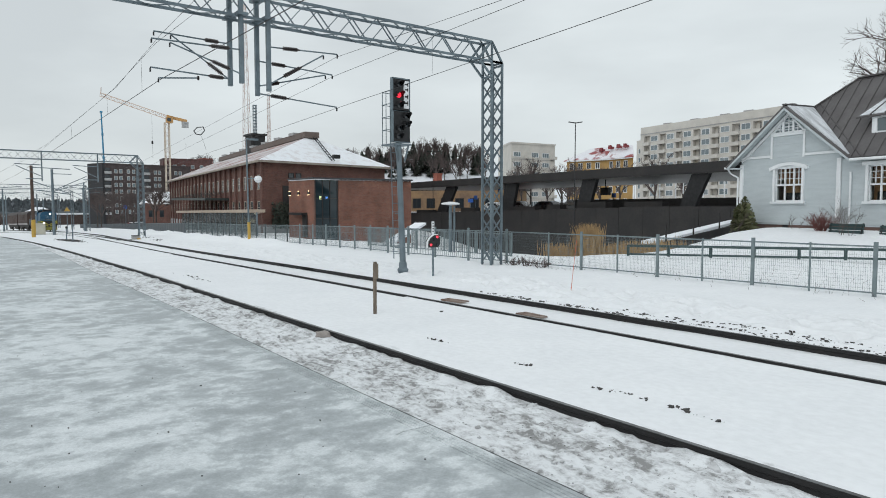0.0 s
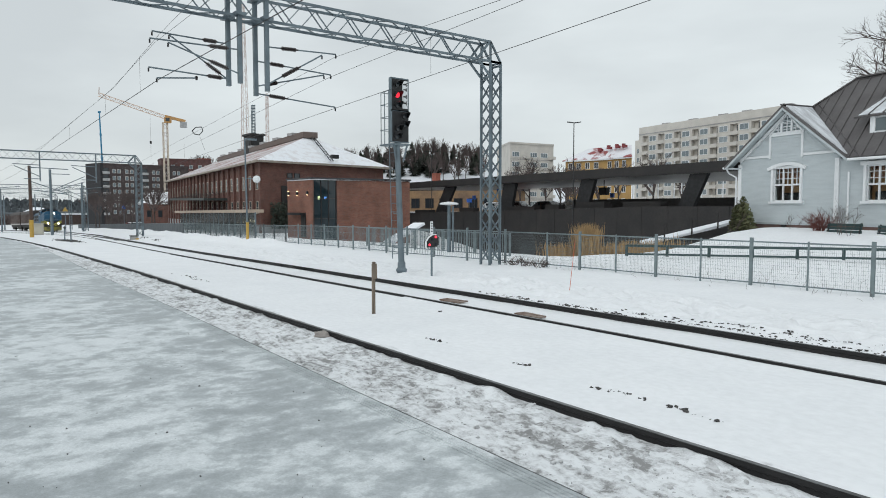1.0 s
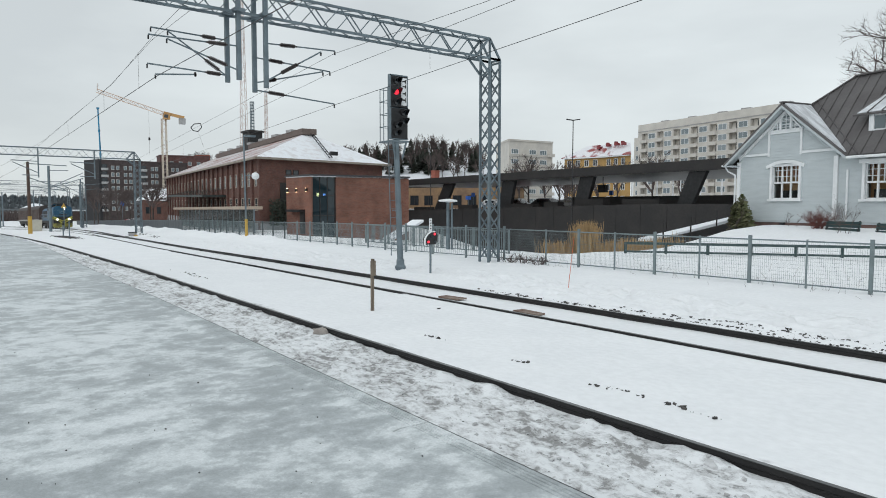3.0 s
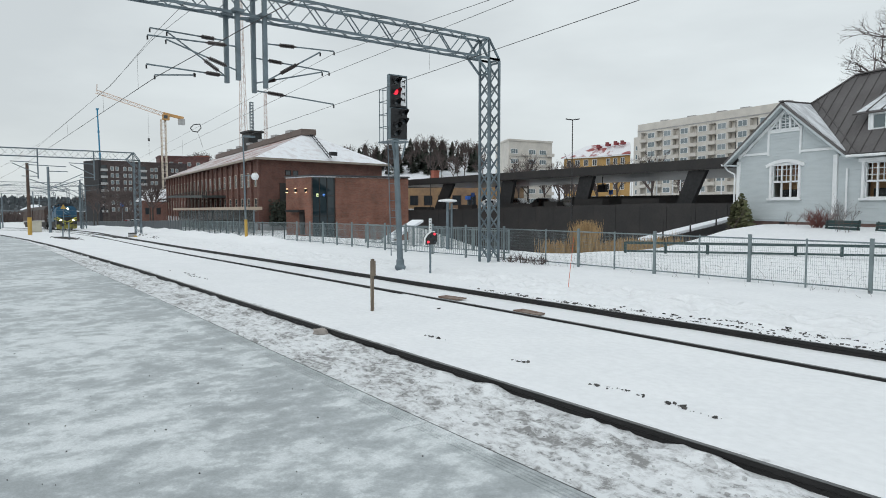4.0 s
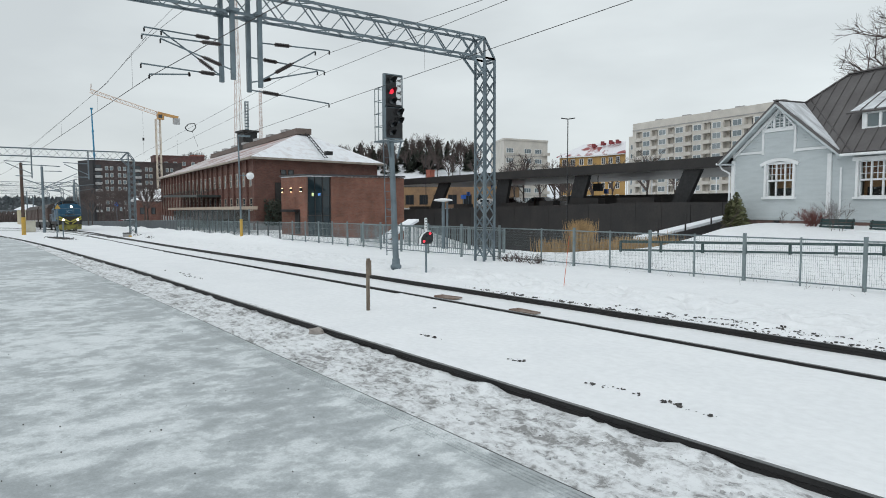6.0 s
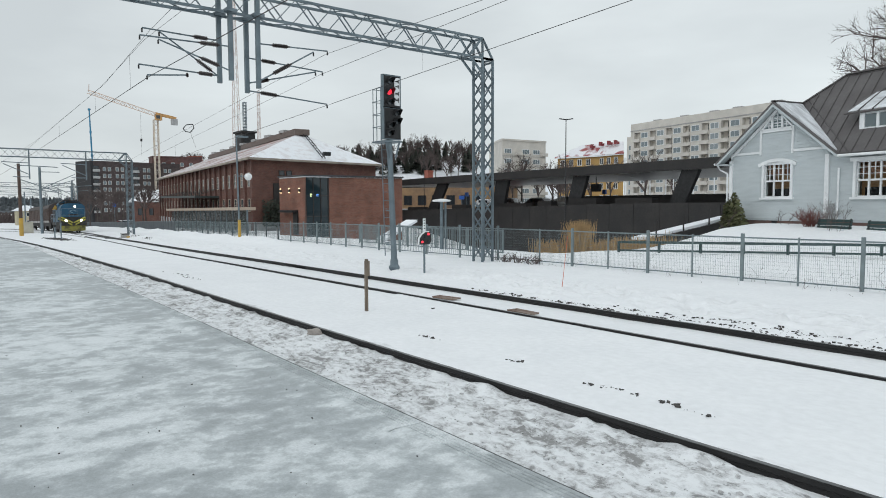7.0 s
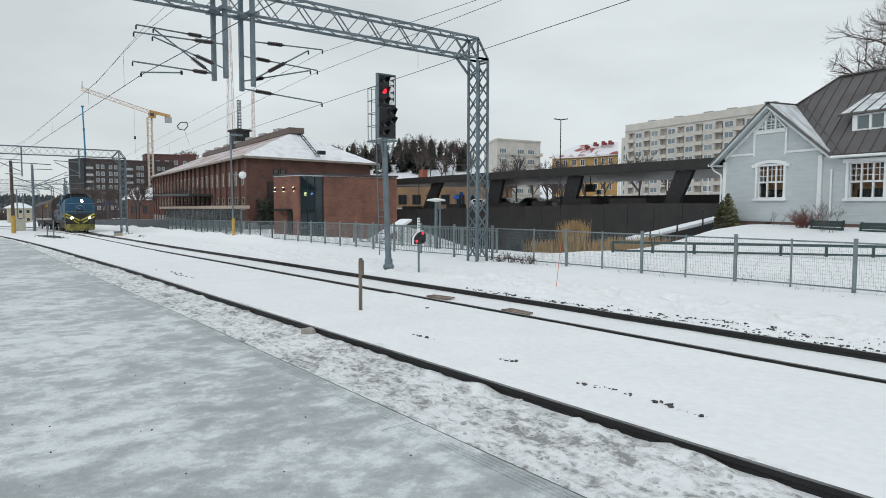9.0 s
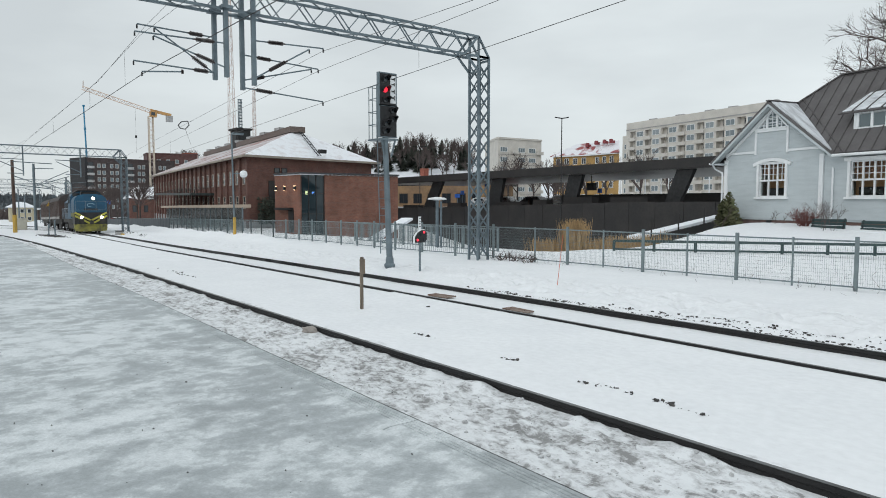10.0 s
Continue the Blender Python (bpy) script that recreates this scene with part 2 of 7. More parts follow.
def line(points, x):
    """Height of a smooth line through (x, value) points with falling x."""
    xs = np.array([p[0] for p in points][::-1], float)
    ys = np.array([p[1] for p in points][::-1], float)
    i = int(np.clip(np.searchsorted(xs, x) - 1, 0, len(xs) - 2))
    slope = np.gradient(ys, xs)
    h = xs[i + 1] - xs[i]
    t = (x - xs[i]) / h
    if t < 0 or t > 1:
        k = 0 if t < 0 else len(xs) - 1
        return float(ys[k] + slope[k] * (x - xs[k]))
    return float((2 * t**3 - 3 * t**2 + 1) * ys[i] + (t**3 - 2 * t**2 + t) * h * slope[i] + (-2 * t**3 + 3 * t**2) * ys[i + 1] + (t**3 - t**2) * h * slope[i + 1])


# ---- plan of the site: the tracks fall gently and bend away ----


def fall(x):
    u = -20 - x
    return 0.0 if u <= 0 else -0.016 * (math.sqrt(u * u + 36) - 6) - 0.006 * max(0.0, min(-75 - x, 150))


TRACK_2 = [(60, 9.5), (0, 9.44), (-8, 9.39), (-14, 9.26), (-22, 9.12), (-32, 9.4), (-42, 10.0), (-52, 10.7), (-64, 11.6), (-80, 12.9), (-98, 14.0), (-113, 14.8), (-129, 14.6), (-153, 13.9), (-183, 12.0), (-230, 7.5), (-300, 0)]
RAIL_1 = [(60, 5.12), (0, 5.08), (-12, 5.04), (-25, 5.06), (-45, 5.35), (-60, 5.3), (-79, 4.7), (-110, 2.5), (-200, -8)]
EDGE = [(60, 2.9), (0, 2.88), (-6, 2.98), (-12, 3.08), (-20, 3.14), (-29, 3.44), (-40, 3.74), (-52, 3.7), (-75, 3.0), (-110, 0.9), (-200, -9.5)]
FENCE = [(20, 18.3), (-6, 17.8), (-12, 17.6), (-18, 17.35), (-24, 17.0), (-31, 17.8), (-37, 18.4), (-46, 18.8), (-58, 20.0), (-74, 21.4), (-104, 25.5), (-161, 30.3), (-190, 30.6), (-230, 33)]


def y2(x):
    return line(TRACK_2, x)


def smooth(a, b, x):
    t = min(max((x - a) / (b - a), 0), 1)
    return t * t * (3 - 2 * t)


def ground_height(x, y):
    f = fall(x)
    e, r1, c2, fe = line(EDGE, x), line(RAIL_1, x), y2(x), line(FENCE, x)
    n = noise.noise((x * 0.6, y * 0.6, 0)) * 0.02 + noise.noise((x * 2.3, y * 2.3, 3)) * 0.008
    lumps = max(0.0, noise.noise((x * 5, y * 7, 9))) * 0.06 + noise.noise((x * 11, y * 13, 5)) * 0.014
    if y < r1 - 0.04:
        lip = 0.09 * max(0.0, noise.noise((x * 1.9, 2, 1)) + 0.15) * smooth(r1 - 0.35, r1 - 0.06, y)
        crumb = 0.055 * abs(noise.noise((x * 7, y * 7, 2))) + 0.02 * noise.noise((x * 3, y * 4, 6))
        z = -0.105 + lumps * 0.7 + crumb + lip + n
    elif y < r1 + 0.04:
        z = -0.1
    elif y < c2 - 0.8:
        z = -0.012 - 0.012 * smooth(r1 + 0.1, c2 - 1, y) + n * 0.55 + 0.012 * max(0.0, noise.noise((x * 1.4, y * 2.6, 12)))
    elif y < c2 + 0.79:
        z = -0.035 - 0.07 * smooth(c2 - 0.7, c2 + 0.6, y) + n * 0.4
        if abs(abs(y - c2) - 0.745) < 0.06:
            z = min(z, -0.05)
    else:
        bank = 0.10 * math.exp(-((y - c2 - 3.6) / 1.3) ** 2) * (0.6 + noise.noise((x * 0.25, 7, 0)))
        heap = (0.26 + 0.22 * noise.noise((x * 0.22, y * 0.5, 4)) + 0.22 * abs(noise.noise((x * 0.7, y * 1.1, 14)))) * smooth(-30, -42, x) * math.exp(-((y - fe + 2.0) / 1.1) ** 2)
        z = -0.05 - 0.06 * smooth(c2 + 0.8, c2 + 5, y) + heap + bank + n * 1.6 + lumps * 0.6 * smooth(c2 + 3.4, c2 + 1.0, y) + (0.16 * abs(noise.noise((x * 2.4, y * 3.0, 8))) - 0.13 * smooth(0.16, 0.34, noise.noise((x * 2.0, y * 3.2, 21)))) * math.exp(-((y - c2 - 3.0) / 1.5) ** 4)
    if y > fe:
        up = smooth(-19.5, -15.5, x)
        rise = (0.34 * smooth(fe + 0.1, fe + 1.5, y) + 0.85 * smooth(24.5, 31.5, y)) * up
        pit = -2.2 * smooth(fe + 4.5, fe + 9, y) * smooth(-18.2, -21.5, x) * smooth(-70, -50, x) * smooth(60, 50, y)
        z += rise + pit + 0.12 * noise.noise((x * 0.2, y * 0.2, 2)) * smooth(fe, fe + 3, y)
    return f + z


def axis(stops):
    """Grid lines: (start, stop, step) runs joined."""
    out = []
    for a, b, s in stops:
        k = max(1, round(abs(b - a) / s))
        out += [a + (b - a) * i / k for i in range(k)]
    return out + [stops[-1][1]]


xs = axis([(4000, 400, 600), (400, 60, 50), (60, 6, 3), (6, -14, 0.11), (-14, -34, 0.25), (-34, -90, 0.5), (-90, -110, 1.2), (-110, -300, 12), (-300, -4000, 400)])
ys = axis([(-4000, -300, 600), (-300, -12, 40), (-12, 2, 3), (2, 5.03, 0.085), (5.03, 5.13, 0.05), (5.13, 8.62, 0.13), (8.62, 8.78, 0.04), (8.78, 10.1, 0.12), (10.1, 10.28, 0.045), (10.28, 13.6, 0.12), (13.6, 15, 0.2), (15, 24, 0.4), (24, 64, 2.0), (64, 300, 20), (300, 4000, 500)])
gv = []
for x in xs:
    xc = max(min(x, 60), -200)
    stops = [-12, line(EDGE, xc), line(RAIL_1, xc), y2(xc), line(FENCE, xc), 64]
    for yn in ys:
        # grid lines follow the platform edge, the rails and the fence
        y = float(np.interp(yn, (-12, 2.88, 5.08, 9.44, 17.8, 64), stops)) if -12 < yn < 64 else yn
        near = -320 < x < 60 and 1.5 < y < 70
        base = ground_height(x, y) if near else fall(max(x, -320)) - 0.3
        if y < line(EDGE, max(min(x, 60), -200)) - 0.25:
            base -= 0.25
        gv.append((x, y, base))
ny = len(ys)
ge = Geo()
ge.add(gv, [(i * ny + j, i * ny + j + 1, (i + 1) * ny + j + 1, (i + 1) * ny + j) for i in range(len(xs) - 1) for j in range(ny - 1)])


def ground_mat():
    """Clean snow; a trodden, gritty strip along the platform, with soot in its hollows."""
    m = mat("field_snow", (0.86, 0.875, 0.89), 0.8, second=(0.815, 0.832, 0.85), scale=0.9, fine=9, bump=0.55, grain=0.035, lo=0.35, hi=0.7)
    n, l = m.node_tree.nodes, m.node_tree.links
    p = n["Principled BSDF"]
    clean = p.inputs["Base Color"].links[0].from_socket
    co, sep = n.new("ShaderNodeTexCoord"), n.new("ShaderNodeSeparateXYZ")
    l.new(co.outputs["Object"], sep.inputs[0])
    wob = n.new("ShaderNodeTexNoise")
    wob.inputs["Scale"].default_value, wob.inputs["Detail"].default_value = 1.3, 6
    l.new(co.outputs["Object"], wob.inputs["Vector"])
    s = n.new("ShaderNodeMath")
    s.operation = "MULTIPLY_ADD"
    l.new(wob.outputs["Fac"], s.inputs[0])
    s.inputs[1].default_value = 0.5
    l.new(sep.outputs[1], s.inputs[2])
    band = n.new("ShaderNodeMapRange")
    band.inputs["From Min"].default_value, band.inputs["From Max"].default_value = 5.45, 5.25
    l.new(s.outputs[0], band.inputs["Value"])
    dirt = n.new("ShaderNodeTexNoise")
    dirt.inputs["Scale"].default_value, dirt.inputs["Detail"].default_value, dirt.inputs["Roughness"].default_value = 7.0, 10, 0.72
    mp = n.new("ShaderNodeMapping")
    mp.inputs["Scale"].default_value = (0.85, 1.15, 1)
    l.new(co.outputs["Object"], mp.inputs[0])
    l.new(mp.outputs[0], dirt.inputs["Vector"])
    dr = n.new("ShaderNodeValToRGB")
    e = dr.color_ramp.elements
    e[0].position, e[0].color = 0.38, (0.27, 0.27, 0.268, 1)
    e[1].position, e[1].color = 0.57, (0.80, 0.82, 0.835, 1)
    mid = dr.color_ramp.elements.new(0.455)
    mid.color = (0.58, 0.59, 0.60, 1)
    # the dirt lies in broad smears
    smear, both_d = n.new("ShaderNodeTexNoise"), n.new("ShaderNodeMath")
    smear.inputs["Scale"].default_value, smear.inputs["Detail"].default_value = 1.1, 3
    both_d.operation = "MULTIPLY_ADD"
    shift = n.new("ShaderNodeMath")
    shift.inputs[1].default_value = -0.21
    l.new(mp.outputs[0], smear.inputs["Vector"])
    l.new(smear.outputs["Fac"], both_d.inputs[0])
    both_d.inputs[1].default_value = 0.42
    l.new(dirt.outputs["Fac"], both_d.inputs[2])
    l.new(both_d.outputs[0], shift.inputs[0])
    l.new(shift.outputs[0], dr.inputs[0])
    mix = n.new("ShaderNodeMix")
    mix.data_type = "RGBA"
    l.new(band.outputs[0], mix.inputs["Factor"])
    l.new(clean, mix.inputs["A"])
    l.new(dr.outputs[0], mix.inputs["B"])
    # trodden path beyond the far rail: grey colour paints the shade in its footmarks
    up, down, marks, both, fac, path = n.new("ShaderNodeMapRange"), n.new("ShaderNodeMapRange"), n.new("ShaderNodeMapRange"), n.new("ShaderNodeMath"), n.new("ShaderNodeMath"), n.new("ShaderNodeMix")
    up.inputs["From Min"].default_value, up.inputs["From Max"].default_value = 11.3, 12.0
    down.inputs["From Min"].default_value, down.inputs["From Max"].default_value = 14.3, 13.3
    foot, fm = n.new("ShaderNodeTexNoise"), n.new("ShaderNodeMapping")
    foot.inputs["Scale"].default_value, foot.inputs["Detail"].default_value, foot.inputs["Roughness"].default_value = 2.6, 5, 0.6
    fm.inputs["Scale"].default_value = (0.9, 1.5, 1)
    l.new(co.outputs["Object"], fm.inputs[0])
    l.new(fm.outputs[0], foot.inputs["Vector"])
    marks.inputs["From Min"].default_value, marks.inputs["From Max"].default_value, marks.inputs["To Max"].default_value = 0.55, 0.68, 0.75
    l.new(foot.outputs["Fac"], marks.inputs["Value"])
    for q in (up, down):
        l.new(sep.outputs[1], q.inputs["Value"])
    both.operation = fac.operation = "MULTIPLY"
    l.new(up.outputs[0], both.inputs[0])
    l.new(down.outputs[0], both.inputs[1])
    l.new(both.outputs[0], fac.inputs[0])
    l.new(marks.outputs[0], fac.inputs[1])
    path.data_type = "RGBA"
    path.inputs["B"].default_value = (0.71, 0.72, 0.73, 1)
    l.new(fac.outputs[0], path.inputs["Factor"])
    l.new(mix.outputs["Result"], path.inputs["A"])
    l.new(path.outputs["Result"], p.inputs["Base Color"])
    return m


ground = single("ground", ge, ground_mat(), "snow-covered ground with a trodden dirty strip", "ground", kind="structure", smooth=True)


def ice_mat():
    """Grey ice over asphalt with blown patches of thin snow."""
    m = bpy.data.materials.new("icy_platform")
    m.use_nodes = True
    n, l = m.node_tree.nodes, m.node_tree.links
    p = n["Principled BSDF"]
    co, mp = n.new("ShaderNodeTexCoord"), n.new("ShaderNodeMapping")
    mp.inputs["Scale"].default_value, mp.inputs["Rotation"].default_value = (1.0, 0.85, 1), (0, 0, radians(-30))
    l.new(co.outputs["Object"], mp.inputs[0])
    a, b, c = (n.new("ShaderNodeTexNoise") for _ in range(3))
    for q, sc, de, ro in ((a, 3.4, 12, 0.68), (b, 0.6, 4, 0.5), (c, 55, 6, 0.7)):
        q.inputs["Scale"].default_value, q.inputs["Detail"].default_value, q.inputs["Roughness"].default_value = sc, de, ro
        l.new(mp.outputs[0] if q is not c else co.outputs["Object"], q.inputs["Vector"])
    s = n.new("ShaderNodeMath")
    s.operation = "MULTIPLY_ADD"
    l.new(b.outputs["Fac"], s.inputs[0])
    s.inputs[1].default_value = 0.55
    l.new(a.outputs["Fac"], s.inputs[2])
    # the strip towards the edge is swept, so that less snow lies on it
    sepp, swept, less = n.new("ShaderNodeSeparateXYZ"), n.new("ShaderNodeMapRange"), n.new("ShaderNodeMath")
    l.new(co.outputs["Object"], sepp.inputs[0])
    l.new(sepp.outputs[1], swept.inputs["Value"])
    swept.inputs["From Min"].default_value, swept.inputs["From Max"].default_value, swept.inputs["To Min"].default_value, swept.inputs["To Max"].default_value = 1.3, 2.5, 0.0, 0.04
    less.operation = "SUBTRACT"
    l.new(s.outputs[0], less.inputs[0])
    l.new(swept.outputs[0], less.inputs[1])
    s = less
    # small crisp flecks of snow over the patches
    fleck, speck = n.new("ShaderNodeTexNoise"), n.new("ShaderNodeMath")
    fleck.inputs["Scale"].default_value, fleck.inputs["Detail"].default_value, fleck.inputs["Roughness"].default_value = 11.0, 8, 0.62
    speck.operation = "MULTIPLY_ADD"
    l.new(co.outputs["Object"], fleck.inputs["Vector"])
    l.new(fleck.outputs["Fac"], speck.inputs[0])
    speck.inputs[1].default_value = 0.24
    even = n.new("ShaderNodeMath")
    even.inputs[1].default_value = -0.12
    l.new(s.outputs[0], speck.inputs[2])
    l.new(speck.outputs[0], even.inputs[0])
    s = even
    # less of the snow colour, so a darker tone, round one spot
    gap, worn, bare_ = n.new("ShaderNodeVectorMath"), n.new("ShaderNodeMapRange"), n.new("ShaderNodeMath")
    gap.operation, bare_.operation = "DISTANCE", "SUBTRACT"
    l.new(co.outputs["Object"], gap.inputs[0])
    gap.inputs[1].default_value = (-4.24, 0.13, 0.35)
    worn.inputs["From Min"].default_value, worn.inputs["From Max"].default_value, worn.inputs["To Min"].default_value, worn.inputs["To Max"].default_value = 0.3, 1.5, 0.16, 0.0
    l.new(gap.outputs["Value"], worn.inputs["Value"])
    l.new(s.outputs[0], bare_.inputs[0])
    l.new(worn.outputs[0], bare_.inputs[1])
    s = bare_
    r = n.new("ShaderNodeValToRGB")
    e = r.color_ramp.elements
    e[0].position, e[0].color = 0.62, (0.33, 0.360, 0.372, 1)
    e[1].position, e[1].color = 0.92, (0.70, 0.735, 0.75, 1)
    for at_, c_ in ((0.715, (0.415, 0.449, 0.464, 1)), (0.775, (0.50, 0.536, 0.548, 1)), (0.82, (0.595, 0.632, 0.646, 1))):
        e.new(at_).color = c_
    l.new(s.outputs[0], r.inputs[0])
    g = n.new("ShaderNodeMapRange")
    g.inputs["From Min"].default_value, g.inputs["From Max"].default_value, g.inputs["To Min"].default_value, g.inputs["To Max"].default_value = 0.3, 0.7, 0.86, 1.12
    l.new(c.outputs["Fac"], g.inputs["Value"])
    mul = n.new("ShaderNodeVectorMath")
    mul.operation = "MULTIPLY"
    l.new(r.outputs[0], mul.inputs[0])
    l.new(g.outputs[0], mul.inputs[1])
    l.new(mul.outputs[0], p.inputs["Base Color"])
    rr = n.new("ShaderNodeMapRange")
    rr.inputs["From Min"].default_value, rr.inputs["From Max"].default_value, rr.inputs["To Min"].default_value, rr.inputs["To Max"].default_value = 0.55, 0.9, 0.38, 0.75
    l.new(s.outputs[0], rr.inputs["Value"])
    l.new(rr.outputs[0], p.inputs["Roughness"])
    bu = n.new("ShaderNodeBump")
    bu.inputs["Strength"].default_value, bu.inputs["Distance"].default_value = 0.25, 0.01
    l.new(c.outputs["Fac"], bu.inputs["Height"])
    l.new(bu.outputs[0], p.inputs["Normal"])
    return m


# platform slab, bending with the track
px = axis([(40, -20, 2), (-20, -60, 2), (-60, -180, 5)])
gp = Geo()
rows = []
for x in px:
    e = line(EDGE, x)
    f = fall(x)
    rows.append([(x, e - 0.322, -0.6 + f), (x, e - 0.322, 0.35 + f), (x, e - 3, 0.352 + f), (x, -14, 0.36 + f), (x, -14, -0.6 + f)])
gp.add([p for r in rows for p in r], [(i * 5 + j, i * 5 + (j + 1) % 5, (i + 1) * 5 + (j + 1) % 5, (i + 1) * 5 + j) for i in range(len(px) - 1) for j in range(5)])
platform = single("pavement", gp, ice_mat(), "icy station platform with thin blown snow", "platform", kind="structure")

# dark colour that paints the shadow gap along the coping
EDGESHADE = mat("edge_shade", (0.10, 0.10, 0.105), 0.8, second=(0.34, 0.35, 0.36), scale=3, fine=25, lo=0.5, hi=0.75)
# coping stones with fine grooves along the platform edge
x = 8.0
while x > -96:
    L = 2.4 if x > -40 else 4.0
    a, b = Vector((x, line(EDGE, x), fall(x))), Vector((x - L + 0.012, line(EDGE, x - L), fall(x - L)))
    g = Geo()
    prof = [(0.0, 0.0), (0.0, 0.345), (0.012, 0.362), (0.03, 0.362)]
    for k in range(4 if x > -16 else 0):
        u = 0.045 + 0.036 * k
        prof += [(u, 0.362), (u + 0.004, 0.352), (u + 0.010, 0.352), (u + 0.014, 0.362)]
    prof += [(0.27, 0.362), (0.33, 0.3505), (0.33, 0.0)]
    g.sweep([a, b], [(p, q) for p, q in prof])
    part("coping_stone", g, platform.data.materials[0], platform)
    # thin dark strip in place of the shade at the edge
    part("edge_shade_strip", Geo().sweep([a + Vector((0, 0.004, 0)), b + Vector((0, 0.004, 0))], [(-0.012, 0.20), (-0.012, 0.352), (0.014, 0.366), (0.018, 0.2)]), EDGESHADE, platform, "dark strip painted as the shadow line of the edge")
    x -= L

# ---- rails ----
PROFILE = [(-0.036, 0), (0.036, 0), (0.036, -0.04), (0.012, -0.055), (0.012, -0.14), (0.07, -0.155), (0.07, -0.172), (-0.07, -0.172), (-0.07, -0.155), (-0.012, -0.14), (-0.012, -0.055), (-0.036, -0.04)]


def rail(name, fn, label, x0=45, x1=-220):
    path = [(x, fn(x), fall(x)) for x in axis([(x0, -20, 1.5), (-20, -110, 2.5), (-110, x1, 8)])]
    ob = single(name, Geo().sweep(path, PROFILE), RAILS, label, "rail", group="rails", kind="structure")
    part("rail_head", Geo().sweep([(a, b, c + 0.002) for a, b, c in path], [(-0.026, 0), (0.026, 0), (0.026, 0.002), (-0.026, 0.002)]), RAILTOP, ob, "worn running surface")
    return ob


rail("rail", lambda x: line(RAIL_1, x), "dark steel rail with its side cleared of snow")
rail("rail", lambda x: y2(x) - 0.745, "dark steel rail almost level with the snow")
rail("rail", lambda x: y2(x) + 0.745, "dark steel rail beside scattered ballast")


def siding(x):
    """Centre of the track that leaves the far track at a turnout."""
    u = min(0.0, x + 44)
    return y2(x) - (0.0011 * u * u if u > -50 else 2.75 + 0.11 * (-50 - u))


rail("rail", lambda x: siding(x) - 0.745, "diverging rail of a snowy turnout", x0=-44, x1=-170)
rail("rail", lambda x: siding(x) + 0.745, "diverging rail of a snowy turnout", x0=-52, x1=-170)

# ---- overhead line gantry ----


def lattice(geo, p, q, w, h, chord, brace, n):
    """A four-chord lattice girder from p to q, w wide and h high."""
    p, q = Vector(p), Vector(q)
    d = (q - p).normalized()
    ref = Vector((0, 0, 1)) if abs(d.z) < 0.9 else Vector((0, 1, 0))
    side = d.cross(ref).normalized()
    up = side.cross(d).normalized()
    cs = [side * a * w / 2 + up * b * h / 2 for a, b in ((-1, -1), (1, -1), (1, 1), (-1, 1))]
    for c in cs:
        geo[0].beam(p + c, q + c, chord)
    for i in range(n):
        a, b = p + (q - p) * (i / n), p + (q - p) * ((i + 1) / n)
        for k in range(4):
            c, e = cs[k], cs[(k + 1) % 4]
            if i % 2:
                c, e = e, c
            geo[1].beam(a + c, b + e, brace, brace * 0.4)


